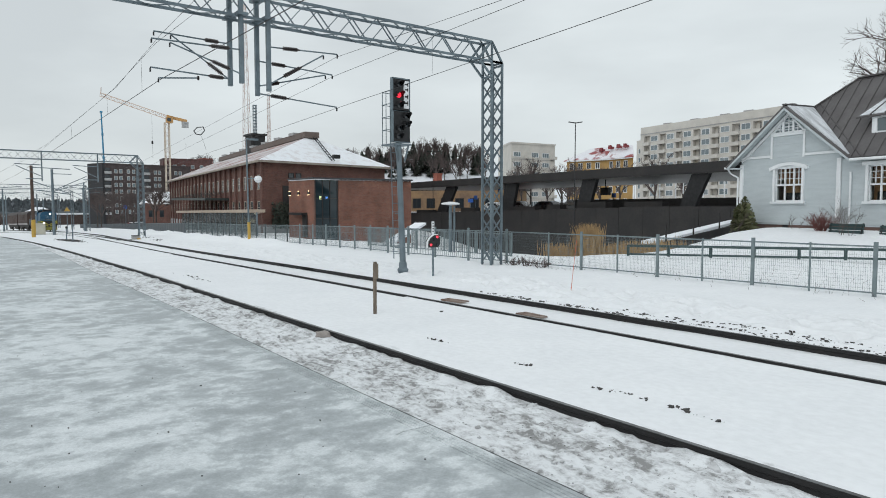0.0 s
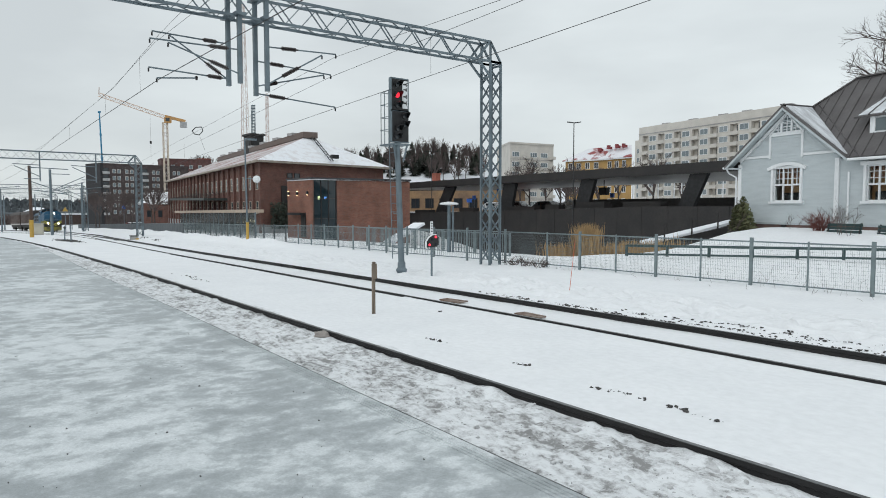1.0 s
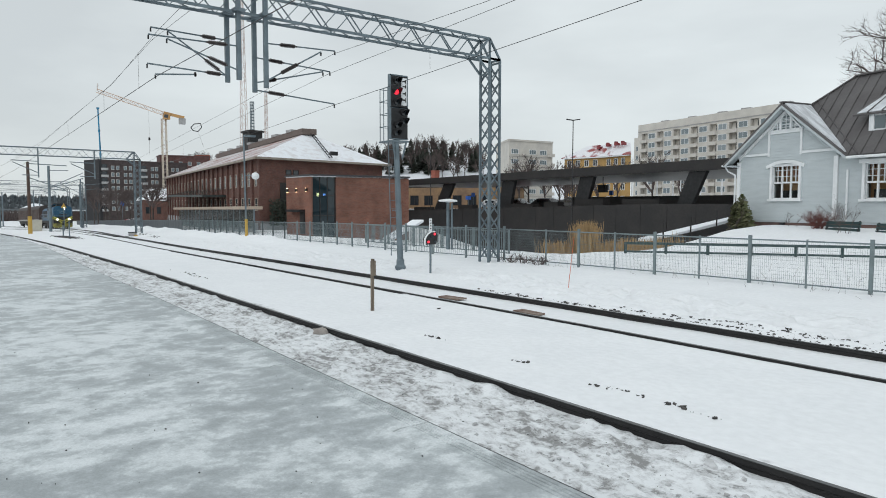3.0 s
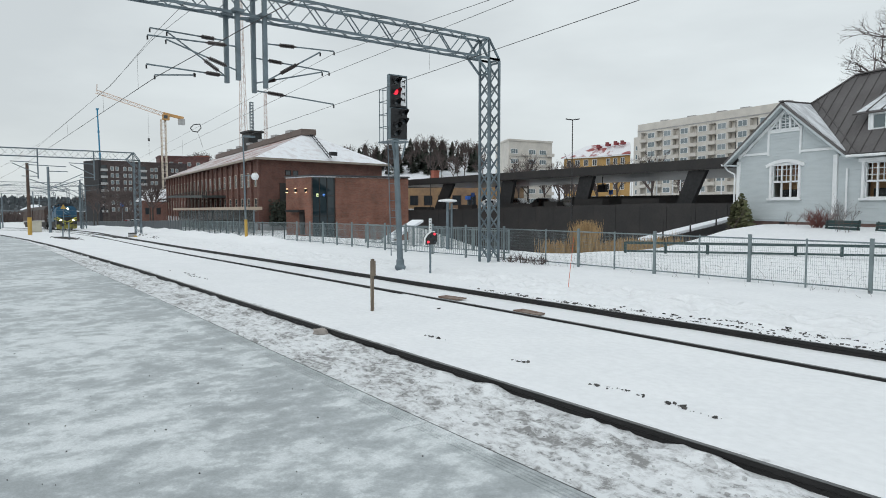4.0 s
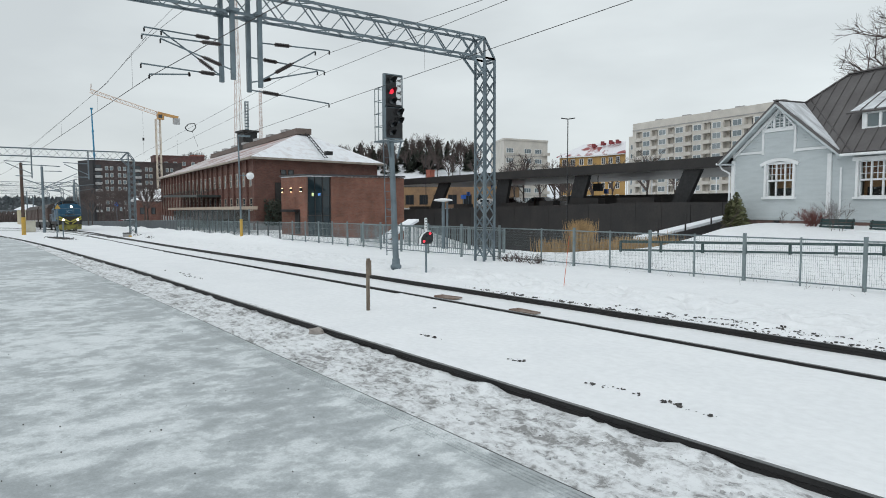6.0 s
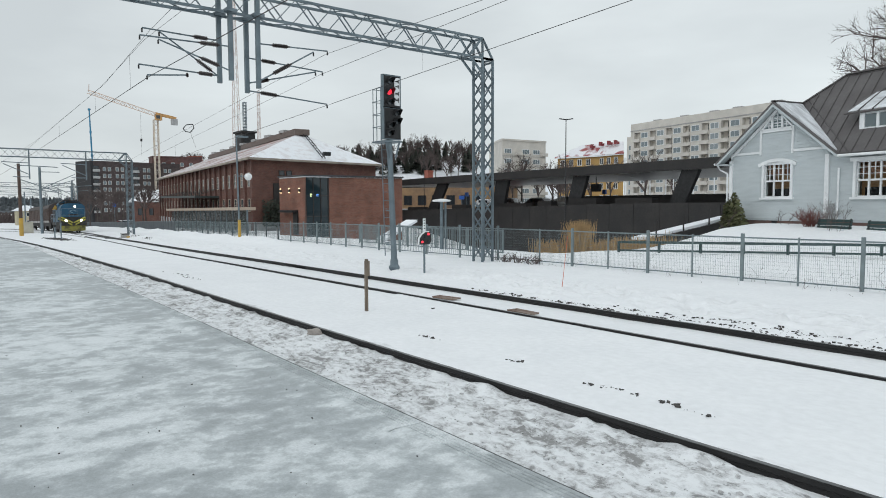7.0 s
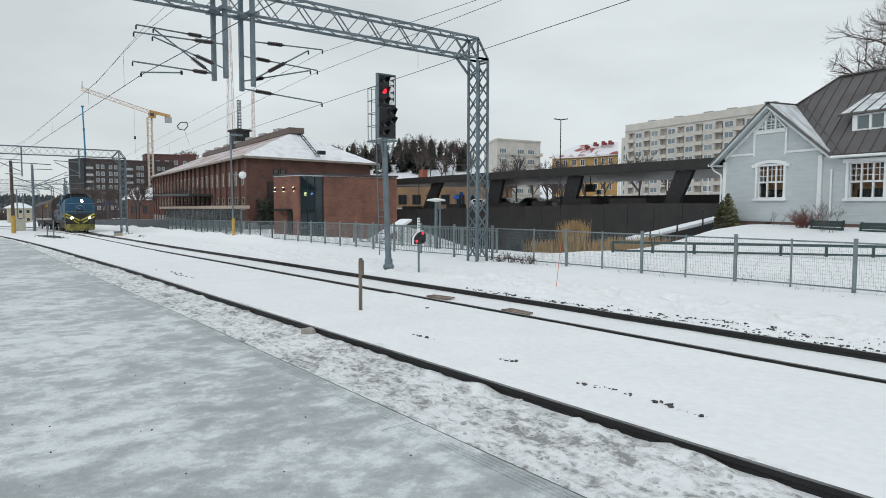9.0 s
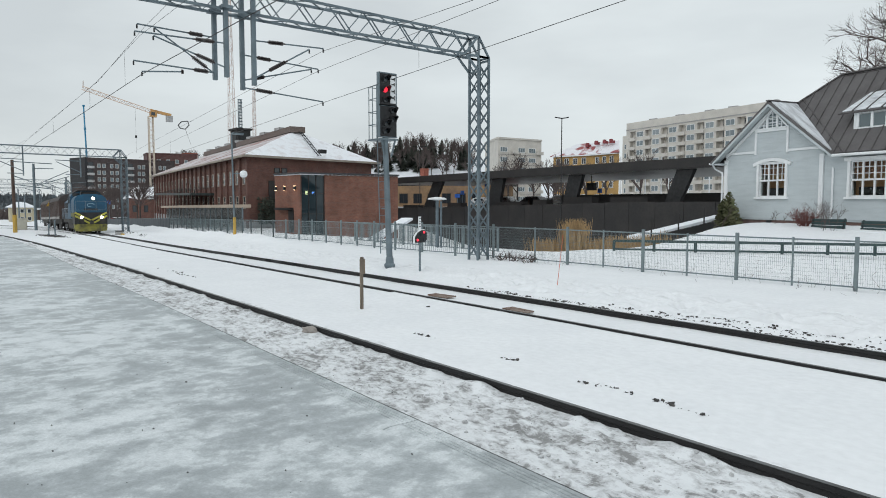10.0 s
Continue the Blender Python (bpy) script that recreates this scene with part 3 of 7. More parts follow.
def gantry(at, near_y, far_y, z_lo, z_hi, base_z, label):
    """A portal over the tracks: a lattice mast and a lattice beam across."""
    g = thing("overhead_line_gantry", (0, 0, 0), label, "gantry", "line gantries")
    x, y = at
    w = 0.5
    for yy in (far_y, near_y):
        mast, brace = Geo(), Geo()
        for a in (-1, 1):
            for b in (-1, 1):
                mast.beam((x + a * w / 2, yy + b * w / 2, base_z - 0.6), (x + a * w / 2, yy + b * w / 2, z_hi - 0.75), 0.075)
        n = 13
        hh = (z_lo - 0.25 - base_z) / n
        for i in range(n):
            z0 = base_z + i * hh
            for a, b, c, d in ((-1, -1, 1, -1), (1, -1, 1, 1), (1, 1, -1, 1), (-1, 1, -1, -1)):
                p0, p1 = Vector((x + a * w / 2, yy + b * w / 2, 0)), Vector((x + c * w / 2, yy + d * w / 2, 0))
                brace.beam(p0 + Vector((0, 0, z0)), p1 + Vector((0, 0, z0 + hh)), 0.055, 0.02)
                brace.beam(p1 + Vector((0, 0, z0)), p0 + Vector((0, 0, z0 + hh)), 0.055, 0.02)
        m = part("mast", mast, STEEL, g)
        part("mast_bracing", brace, STEEL, m)
        s = 1 if yy == far_y else -1
        struts = []
        for a in (-w / 2, w / 2):
            top, out, low = (x + a, yy - s * 0.25, z_hi), (x + a, yy + s * 0.25, z_hi - 0.7), (x + a, yy - s * 0.85, z_lo)
            struts += [(top, out), (out, (x + a, yy + s * 0.25, z_lo - 0.1)), (low, (x + a, yy - s * 0.25, z_lo - 0.55)), (low, (x + a, yy + s * 0.25, z_lo)), (top, (x + a, yy - s * 0.25, z_lo)), ((x + a, yy - s * 0.25, z_lo), out), ((x + a, yy - s * 0.9, z_lo), (x + a, yy - s * 0.3, z_hi))]
        for y_, z_ in ((yy - s * 0.25, z_hi), (yy + s * 0.25, z_hi - 0.7), (yy + s * 0.25, z_lo - 0.1), (yy - s * 0.25, z_lo - 0.55), (yy - s * 0.85, z_lo)):
            struts.append(((x - w / 2, y_, z_), (x + w / 2, y_, z_)))
        for p0, p1 in struts:
            part("head_strut", Geo().beam(p0, p1, 0.064), STEEL, g)
        if base_z > -5:
            part("footing", Geo().box((x, yy, base_z - 0.5), (0.9, 0.9, 0.7)), CONCRETE2, g)
    ch, br = Geo(), Geo()
    lattice((ch, br), (x, near_y, (z_lo + z_hi) / 2), (x, far_y - 0.25, (z_lo + z_hi) / 2), w, z_hi - z_lo, 0.07, 0.05, max(8, round((far_y - near_y) / 0.62)))
    b = part("beam", ch, STEEL, g)
    part("beam_bracing", br, STEEL, b)
    return g


GX, GLO, GHI = -18.5, 7.36, 8.06
near_gantry = gantry((GX, 0), -6.5, 16.45, GLO, GHI, 0.0, "grey galvanised lattice gantry spanning the snowy tracks")
far_gantry = gantry((-67.1, 0), -4.0, 15.19, 6.25, 6.93, fall(-67), "distant grey lattice gantry over the tracks")


# ---- hanging posts and brackets of the near gantry ----


def insulator(geo, p, q, n=9, r=0.062):
    p, q = Vector(p), Vector(q)
    p, q = p.lerp(q, 0.1), p.lerp(q, 0.9)
    for i in range(n):
        a = p + (q - p) * (i / n)
        b = p + (q - p) * ((i + 0.55) / n)
        geo.tube(a, b, r, r * 0.8, 10)
    geo.tube(p - (q - p) * 0.12, q + (q - p) * 0.12, r * 0.4, None, 8)


def along(p, q, k):
    return Vector(p) + (Vector(q) - Vector(p)) * k


def drop_post(x, y, z, arms, label):
    """A square hanging tube with its bracket arms: (root, tip, insulator start, insulator end) of each."""
    d = thing("drop_post", (x, y, GLO), label, "catenary bracket", "drop posts")
    at = Vector((x, y, GLO))
    part("tube", Geo().box((0, 0, (z - GLO) / 2 + 0.4), (0.115, 0.115, GLO - z + 0.8)), STEEL, d)
    part("clamp", Geo().box((0, 0, 0.03), (0.34, 0.3, 0.08)), STEEL, d)
    part("clamp", Geo().box((0, 0, 0.66), (0.34, 0.3, 0.08)), STEEL, d)
    for root, tip, i0, i1 in arms:
        root, tip = Vector(root) - at, Vector(tip) - at
        arm = part("arm", Geo().tube(root, tip, 0.021, None, 8), STEEL, d)
        g = Geo()
        insulator(g, along(root, tip, i0), along(root, tip, i1))
        part("insulator", g, INSUL, arm, "ribbed dark insulator")
        part("wire_clamp", Geo().box(tip - Vector((0, 0, 0.07)), (0.035, 0.035, 0.1)), BLACK, arm)
    return d


L_, R_ = -18.8, -18.2
drop_post(L_, 6.73, 5.50, [((L_, 6.66, 6.68), (L_, 4.69, 6.72), 0.12, 0.34), ((L_, 6.64, 5.72), (L_, 5.12, 6.69), 0.08, 0.38), ((L_, 6.68, 5.70), (L_, 4.58, 5.76), 0.06, 0.28), ((L_, 5.85, 5.62), (L_, 4.78, 5.50), 0.0, 0.05)], "square grey hanging post with ribbed insulators and bracket arms")
drop_post(R_, 6.84, 5.50, [((R_, 6.76, 6.42), (R_, 4.48, 6.38), 0.1, 0.36), ((R_, 6.78, 5.77), (R_, 4.93, 6.34), 0.14, 0.44)], "square grey hanging post with two insulated arms")
drop_post(L_, 7.53, 5.30, [((L_, 7.60, 6.31), (L_, 9.98, 6.20), 0.15, 0.36), ((L_, 7.57, 5.59), (L_, 9.74, 6.17), 0.16, 0.3), ((L_, 7.60, 5.37), (L_, 10.13, 5.21), 0.12, 0.36)], "square grey hanging post with arms over the far track")
drop_post(R_, 7.63, 5.36, [((R_, 7.70, 6.62), (R_, 9.84, 6.71), 0.16, 0.42), ((R_, 7.62, 5.55), (R_, 9.37, 6.62), 0.25, 0.6)], "square grey hanging post with one diagonal strut")

# far gantry's own hanging posts
for y in (7.2, 11.6):
    fy = thing("drop_post", (-67.1, y, 6.25), "thin hanging post under the distant gantry", "catenary bracket", "far drop posts")
    part("tube", Geo().box((0, 0, -0.6), (0.1, 0.1, 2.6)), STEEL, fy)
    part("arm", Geo().tube((0, 0, -1.5), (0, -1.9, -0.6), 0.035).tube((0, 0, -0.5), (0, -2.0, -0.45), 0.035), STEEL, fy)
    part("arm", Geo().tube((0, 0, -1.7), (0, -1.2, -1.7), 0.035), STEEL, fy)

# ---- wires ----


def wire(name, pts, r, label, sag=0.0):
    path = []
    for a, b in zip(pts[:-1], pts[1:]):
        a, b = Vector(a), Vector(b)
        for i in range(14):
            k = i / 14
            path.append(a.lerp(b, k) - Vector((0, 0, sag * 4 * k * (1 - k))))
    path.append(Vector(pts[-1]))
    return single(name, Geo().sweep(path, [(-r, -r), (r, -r), (r, r), (-r, r)]), BLACK, label, "wire", "overhead wires")


F130, F200 = fall(-130), fall(-200)
wire("contact_wire", [(36, 8.15, 6.52), (-6.79, 9.6, 5.50), (-18.8, 10.05, 5.15), (-67.1, 14.78, 4.79), (-130, 15, 5 + F130), (-200, 17, 5 + F200)], 0.005, "thin dark contact wire over the far track")
wire("catenary_wire", [(36, 8.4, 7.8), (-9.8, 9.6, 6.24), (L_, 9.95, 6.13), (-67.1, 15.30, 5.60), (-130, 16, 6.2 + F130), (-200, 17, 6.2 + F200)], 0.0042, "thin catenary wire over the far track")
wire("catenary_wire", [(36, 8.4, 8.4), (-10.48, 9.6, 6.41), (R_, 9.8, 6.62), (-67.1, 15.32, 6.35), (-130, 16, 6.4 + F130), (-200, 18, 6.4 + F200)], 0.0042, "second catenary wire over the far track")
wire("contact_wire", [(30, 5.4, 5.5), (L_, 4.80, 5.44), (-67.1, 5.4, 4.9), (-130, 3, 5 + F130), (-200, -2, 5 + F200)], 0.0065, "thin dark contact wire over the near track")
wire("catenary_wire", [(30, 4.9, 8.7), (-15.91, 4.9, 6.86), (L_, 4.86, 6.64), (-24.69, 4.9, 6.1), (-42.71, 4.9, 5.58), (-67.1, 5.2, 5.75), (-130, 3, 6.3 + F130), (-200, -2, 6.3 + F200)], 0.0034, "sagging catenary wire over the near track")
wire("catenary_wire", [(30, 4.9, 8.3), (-14.73, 4.9, 6.57), (R_, 4.6, 6.28), (-25.14, 4.9, 6.1), (-48, 4.9, 5.35), (-67.1, 4.9, 5.5), (-130, 2, 6.2 + F130)], 0.0032, "second catenary wire over the near track")
for x, ya, za, zb in ((-13.2, 9.76, 6.2, 5.33), (-28, 10.75, 6.0, 5.05), (-40, 11.6, 5.8, 4.93), (-26.2, 4.9, 6.03, 5.35), (-20.9, 4.85, 6.45, 5.4), (-35, 5.0, 5.75, 5.2), (-48, 5.0, 5.55, 5.1)):
    single("dropper", Geo().tube((x, ya, za), (x, ya, zb), 0.0035, None, 5), BLACK, "thin wire dropper between two overhead wires", "wire", "droppers")
si = thing("section_insulator", (-39.40, 12.19, 6.50), "small dark diamond-shaped section insulator on the overhead wire", "insulator")
ring = [(0, -0.3, -0.02), (0, -0.1, 0.2), (0.1, 0.22, 0.24), (0, 0.32, 0.03), (0, 0.1, -0.22), (0.1, -0.2, -0.2)]
for a, b in zip(ring, ring[1:] + ring[:1]):
    part("rod", Geo().tube(a, b, 0.028, None, 6), BLACK, si)
part("hanger", Geo().tube((0, 0.1, -0.22), (0.3, 0.3, -1.1), 0.007, None, 5), BLACK, si)

# ---- colour light signal ----


def hooded_lens(parent, y, z, material, r=0.095):
    h = Geo()
    n = 14
    for i in range(n):
        a0, a1 = math.pi * (-0.15 + 1.3 * i / n), math.pi * (-0.15 + 1.3 * (i + 1) / n)
        deep0, deep1 = 0.30 * (0.35 + 0.65 * max(0, math.sin(a0))), 0.30 * (0.35 + 0.65 * max(0, math.sin(a1)))
        q = [(0.05, y + r * 1.2 * math.cos(a0), z + r * 1.2 * math.sin(a0)), (0.05, y + r * 1.2 * math.cos(a1), z + r * 1.2 * math.sin(a1)),
             (0.05 + deep1, y + r * 1.2 * math.cos(a1), z + r * 1.2 * math.sin(a1) - 0.02), (0.05 + deep0, y + r * 1.2 * math.cos(a0), z + r * 1.2 * math.sin(a0) - 0.02)]
        h.slab(q, 0.006)
    hood = part("hood", h, BLACK, parent)
    g = Geo()
    g.tube((0.045, y, z), (0.075, y, z), r, r * 0.9, 16)
    part("lens", g, material, hood, "lit red lens" if material is REDLIGHT else "dark unlit lens")


def signal():
    s = thing("signal", (-17.49, 11.70, -0.05), "two-headed black railway signal showing red on a grey pole", "signal")
    part("pole", Geo().tube((0.03, 0.03, 0.2), (-0.06, -0.06, 4.2), 0.1, 0.085, 14), STEEL, s)
    part("pole_base", Geo().lathe((0.03, 0.03, 0), [(0.15, -0.3), (0.15, 0.02), (0.175, 0.05), (0.175, 0.11), (0.13, 0.17), (0.125, 0.32), (0.1, 0.36)], 14), STEEL, s)
    up = part("upper_head", Geo().box((0, -0.02, 5.63), (0.09, 0.60, 0.98)), BLACK, s, "black signal head with one red light")
    part("head_frame", Geo().box((-0.01, -0.02, 6.13), (0.12, 0.66, 0.04)).box((-0.01, -0.02, 5.13), (0.12, 0.66, 0.04)).box((-0.01, -0.34, 5.63), (0.12, 0.04, 1.02)).box((-0.01, 0.30, 5.63), (0.12, 0.04, 1.02)), STEEL, up)
    low = part("lower_head", Geo().box((0, 0.0, 4.64), (0.09, 0.62, 0.96)), BLACK, s, "black signal head with four dark lenses")
    part("head_frame", Geo().box((-0.01, 0, 5.135), (0.12, 0.66, 0.03)).box((-0.01, 0, 4.15), (0.12, 0.66, 0.03)).box((-0.01, -0.325, 4.64), (0.12, 0.03, 0.98)), STEEL, low)
    for z, m in ((5.95, PANE), (5.62, REDLIGHT), (5.30, PANE)):
        hooded_lens(up, -0.12, z, m)
    for y, z in ((0.14, 4.98), (0.14, 4.71), (-0.1, 4.58), (-0.14, 4.33)):
        hooded_lens(low, y, z, PANE)
    plate = part("identity_plate", Geo().box((0.052, 0.17, 5.64), (0.012, 0.2, 0.86)), WHITE, up, "white plate with unreadable black marks")
    for z, hgt in ((5.96, 0.11), (5.80, 0.1), (5.58, 0.13), (5.38, 0.14)):
        part("mark", Geo().box((0.060, 0.17, z), (0.006, 0.12, hgt * 0.35)).box((0.060, 0.22, z), (0.006, 0.03, hgt)), BLACK, plate)
    br = Geo()
    br.box((-0.28, 0, 4.08), (0.75, 0.66, 0.05))
    for y in (-0.26, 0.26):
        br.beam((0.0, y * 0.5, 3.55), (0.05, y, 4.1), 0.05)
    br.box((-0.06, 0, 5.1), (0.05, 0.12, 2.0))
    part("bracket", br, STEEL, s)
    cage = Geo()
    for x, y in ((-0.62, -0.3), (-0.62, 0.02), (-0.62, 0.3), (-0.12, -0.33), (-0.36, -0.33)):
        cage.tube((x, y, 4.1), (x, y, 5.75), 0.013, None, 6)
    for z in (4.55, 4.95, 5.35, 5.75):
        cage.tube((-0.62, -0.3, z), (-0.62, 0.3, z), 0.011, None, 6).tube((-0.62, -0.32, z), (-0.12, -0.33, z), 0.011, None, 6)
    part("safety_cage", cage, STEEL, s)
    lad = Geo()
    for y in (-0.13, 0.13):
        lad.tube((-0.17, y - 0.05, 0.45), (-0.25, y - 0.1, 4.1), 0.016, None, 6)
    for i in range(13):
        z = 0.6 + i * 0.27
        x = -0.17 - 0.08 * (z - 0.45) / 3.65
        lad.tube((x, -0.19, z), (x, 0.09, z), 0.011, None, 6)
    for z in (0.8, 1.9, 3.0):
        lad.beam((-0.28, -0.06, z), (0, 0, z), 0.03)
    part("ladder", lad, STEEL, s)
    return s


sig = signal()

# ---- dwarf signal, marker posts, small things by the track ----
dw = thing("dwarf_signal", (-15.88, 11.76, -0.08), "low black shunting signal with two red lights on a thin post", "signal")
part("post", Geo().tube((0, 0, -0.2), (0, 0, 1.0), 0.033, None, 10), STEEL, dw)
prof = [(-0.24, 0.92), (0.14, 0.92), (0.22, 1.0), (0.22, 1.22), (0.14, 1.3), (0.0, 1.3), (-0.14, 1.22), (-0.23, 1.1)]
dh = part("head", Geo().add([(0.06, y, z) for y, z in prof] + [(-0.06, y, z) for y, z in prof], [tuple(range(8)), tuple(range(15, 7, -1))] + [(i, 8 + i, 8 + (i + 1) % 8, (i + 1) % 8) for i in range(8)]), BLACK, dw)
DIMRED = lamp_mat("dim_red_light", (1.0, 0.05, 0.08), 0.7)
rim = Geo()
for a, b in ((7, 6), (6, 5), (5, 4), (7, 0)):
    rim.beam((0.03, prof[a][0], prof[a][1]), (0.03, prof[b][0], prof[b][1]), 0.07, 0.022)
part("rim", rim, WHITE, dh, "white rim")
for y, z, m in ((0.11, 1.23, DIMRED), (-0.12, 1.0, DIMRED), (0.12, 1.0, PANE), (-0.02, 1.16, PANE)):
    part("lens", Geo().tube((0.06, y, z), (0.085, y, z), 0.04, 0.036, 12), m, dh, "small round lens")
pl = part("number_plate", Geo().box((0, 0, 1.5), (0.02, 0.09, 0.4)), WHITE, dw, "narrow white plate with dark marks")
for z in (1.4, 1.48, 1.56, 1.64):
    part("mark", Geo().box((0.012, 0, z), (0.004, 0.05, 0.03)), BLACK, pl)

wp = thing("marker_post", (-10.81, 6.61, -0.02), "weathered timber marker post standing in snow", "post", turn=8)
part("stake", Geo().box((0, 0, 0.42), (0.045, 0.055, 1.1)), WOOD, wp)
part("board", Geo().box((0.036, 0.0, 0.83), (0.025, 0.1, 0.29)).box((0.0, 0.01, 0.985), (0.05, 0.05, 0.05)), WOOD, wp)

single("snow_stake", Geo().tube((0, 0, -0.1), (0.12, 0.06, 1.25), 0.008, 0.005, 6), mat("orange_plastic", (0.62, 0.13, 0.05), 0.5), "thin leaning orange snow stake", "stake", at=(-11.02, 12.44, -0.02))
for x, y, tr in ((-11.25, 8.93, 8), (-8.82, 8.86, -4)):
    plt = thing("rail_plate", (x, y, -0.01), "rusty brown steel plate lying by the rail", "plate", "rusty plates", turn=tr)
    part("plate", Geo().box((0, 0, 0), (0.62, 0.26, 0.03)), RUST, plt)
    part("bolt", Geo().tube((0.2, 0, 0.015), (0.2, 0, 0.03), 0.02, None, 8).tube((-0.2, 0, 0.015), (-0.2, 0, 0.03), 0.02, None, 8), RUST, plt)


def lump(name, at, size, material, label, category, group, seed):
    rnd = random.Random(seed)
    bm = bmesh.new()
    bmesh.ops.create_icosphere(bm, subdivisions=2, radius=1)
    for v in bm.verts:
        v.co *= 1 + 0.55 * noise.noise(v.co * 1.6 + Vector((seed, 0, 0)))
        v.co = Vector((v.co.x * size[0], v.co.y * size[1], v.co.z * size[2]))
    me = bpy.data.meshes.new(name)
    bm.to_mesh(me)
    bm.free()
    me.materials.append(material)
    ob = new(name, me)
    ob.matrix_basis = pose(*at, 0, 0, rnd.uniform(0, 180))
    return tagged(ob, label, category, group)


lump("snow_clod", (-9.62, 4.88, -0.03), (0.15, 0.06, 0.06), mat("grey_ice", (0.34, 0.31, 0.285), 0.7), "grey lump of ice against the rail", "snow clod", "", 3)
DIRTYSNOW = mat("dirty_snow", (0.60, 0.61, 0.62), 0.8, second=(0.40, 0.40, 0.40), scale=6, fine=30)
for i, (x, y, s) in enumerate([(-2.78, 4.9, 0.075), (-2.7, 4.66, 0.05), (-3.1, 4.2, 0.03), (-3.3, 4.72, 0.04), (-4.7, 4.3, 0.035), (-4.1, 4.75, 0.04), (-6.2, 4.4, 0.035), (-5.4, 3.7, 0.03), (-2.2, 4.3, 0.05)]):
    lump("snow_clod", (x, y, -0.09), (s * 1.2, s * 0.8, s * 0.75), DIRTYSNOW, "lump of dirty trodden snow", "snow clod", "snow clods", 20 + i)

rnd = random.Random(51)
g = Geo()
for _ in range(1100):
    x = 0.5 - 11 * rnd.random() ** 1.3
    y = rnd.uniform(line(EDGE, x) + 0.08, line(RAIL_1, x) - 0.1)
    r = 0.004 + 0.02 * rnd.random() ** 3
    c = Vector((x, y, ground_height(x, y) + r * 0.3))
    vs = [c + Vector((rnd.uniform(0.4, 1.3) * r * a, rnd.uniform(0.4, 1.3) * r * b, rnd.uniform(0.2, 0.8) * r * d)) for a in (-1, 1) for b in (-1, 1) for d in (-1, 1)]
    g.add(vs, [(0, 1, 3, 2), (4, 6, 7, 5), (0, 4, 5, 1), (2, 3, 7, 6), (0, 2, 6, 4), (1, 5, 7, 3)])
single("snow_crumbs", g, DIRTYSNOW, "crumbs of trodden dirty snow beside the rail", "snow", kind="stuff")

# dark ballast stones that show through the snow
STONE = mat("dark_ballast", (0.045, 0.043, 0.042), 0.85, second=(0.09, 0.085, 0.08), scale=9, fine=40)


def stones(name, spots, label, seed, size=(0.015, 0.05)):
    rnd = random.Random(seed)
    g = Geo()
    for x, y, n, sx, sy in spots:
        for _ in range(n):
            c = Vector((x + rnd.gauss(0, sx), y + rnd.gauss(0, sy), 0))
            r = size[0] + (size[1] - size[0]) * rnd.random() ** 2.2
            c.z = ground_height(c.x, c.y) + r * 0.2
            vs = [c + Vector((rnd.uniform(0.2, 1.4) * r * a, rnd.uniform(0.2, 1.4) * r * b, rnd.uniform(0.1, 0.9) * r * d)) for a in (-1, 1) for b in (-1, 1) for d in (-1, 1)]
            g.add(vs, [(0, 1, 3, 2), (4, 6, 7, 5), (0, 4, 5, 1), (2, 3, 7, 6), (0, 2, 6, 4), (1, 5, 7, 3)])
    return single(name, g, STONE, label, "gravel", kind="stuff")


spots = [(-2.6 - 0.75 * i, 10.50 + 0.06 * math.sin(i * 1.7), 36, 0.35, 0.06) for i in range(13)]
spots += [(-7.75, 10.89, 26, 0.25, 0.05), (-6.5, 10.86, 30, 0.35, 0.06), (-5.85, 10.98, 34, 0.3, 0.06), (-5.15, 11.0, 34, 0.3, 0.07), (-4.45, 10.82, 36, 0.3, 0.08), (-4.1, 11.05, 22, 0.25, 0.06), (-3.3, 11.0, 34, 0.5, 0.1)]
stones("ballast", spots, "dark ballast stones along the far rail", 4, (0.004, 0.026))
stones("ballast_patch", [(-4.73, 5.84, 6, 0.06, 0.02), (-4.52, 5.91, 9, 0.08, 0.02), (-4.38, 5.95, 4, 0.02, 0.02), (-4.17, 5.91, 4, 0.02, 0.02), (-3.8, 5.92, 10, 0.06, 0.02), (-3.5, 5.86, 5, 0.1, 0.02), (-3.3, 5.85, 4, 0.05, 0.02), (-6.08, 5.96, 12, 0.08, 0.03), (-8.05, 6.02, 16, 0.14, 0.03), (-10.23, 7.8, 3, 0.02, 0.01), (-19.6, 5.83, 26, 0.55, 0.06)], "small dark stones in open snow", 5, (0.004, 0.028))
stones("grit", [(-3.4 - 0.4 * i, 4.3 - 0.035 * i, 30, 0.5, 0.33) for i in range(18)], "dark grit in the trodden snow", 6, (0.0015, 0.006))

# ---- fence: posts, top rail, wire panels ----
fence = thing("fence", (0, 0, 0), "grey-green steel fence with wire mesh panels standing in snow", "fence")
thick = Geo().box((0, 0, 0.52), (0.085, 0.06, 1.62)).mesh("post", POST)
thin = Geo().box((0, 0, 0.52), (0.038, 0.04, 1.5)).mesh("thin_post", POST)
SLAT = mat("dark_fence_slats", (0.05, 0.062, 0.07), 0.65, second=(0.075, 0.09, 0.1), scale=1.5)
# the far posts' steel is darkened in colour for the shade they stand in
far_post = Geo().box((0, 0, 0.52), (0.11, 0.07, 1.55)).mesh("post", mat("shaded_fence_steel", (0.06, 0.075, 0.08), 0.6))
posts = []
x, i = 2.67, 0
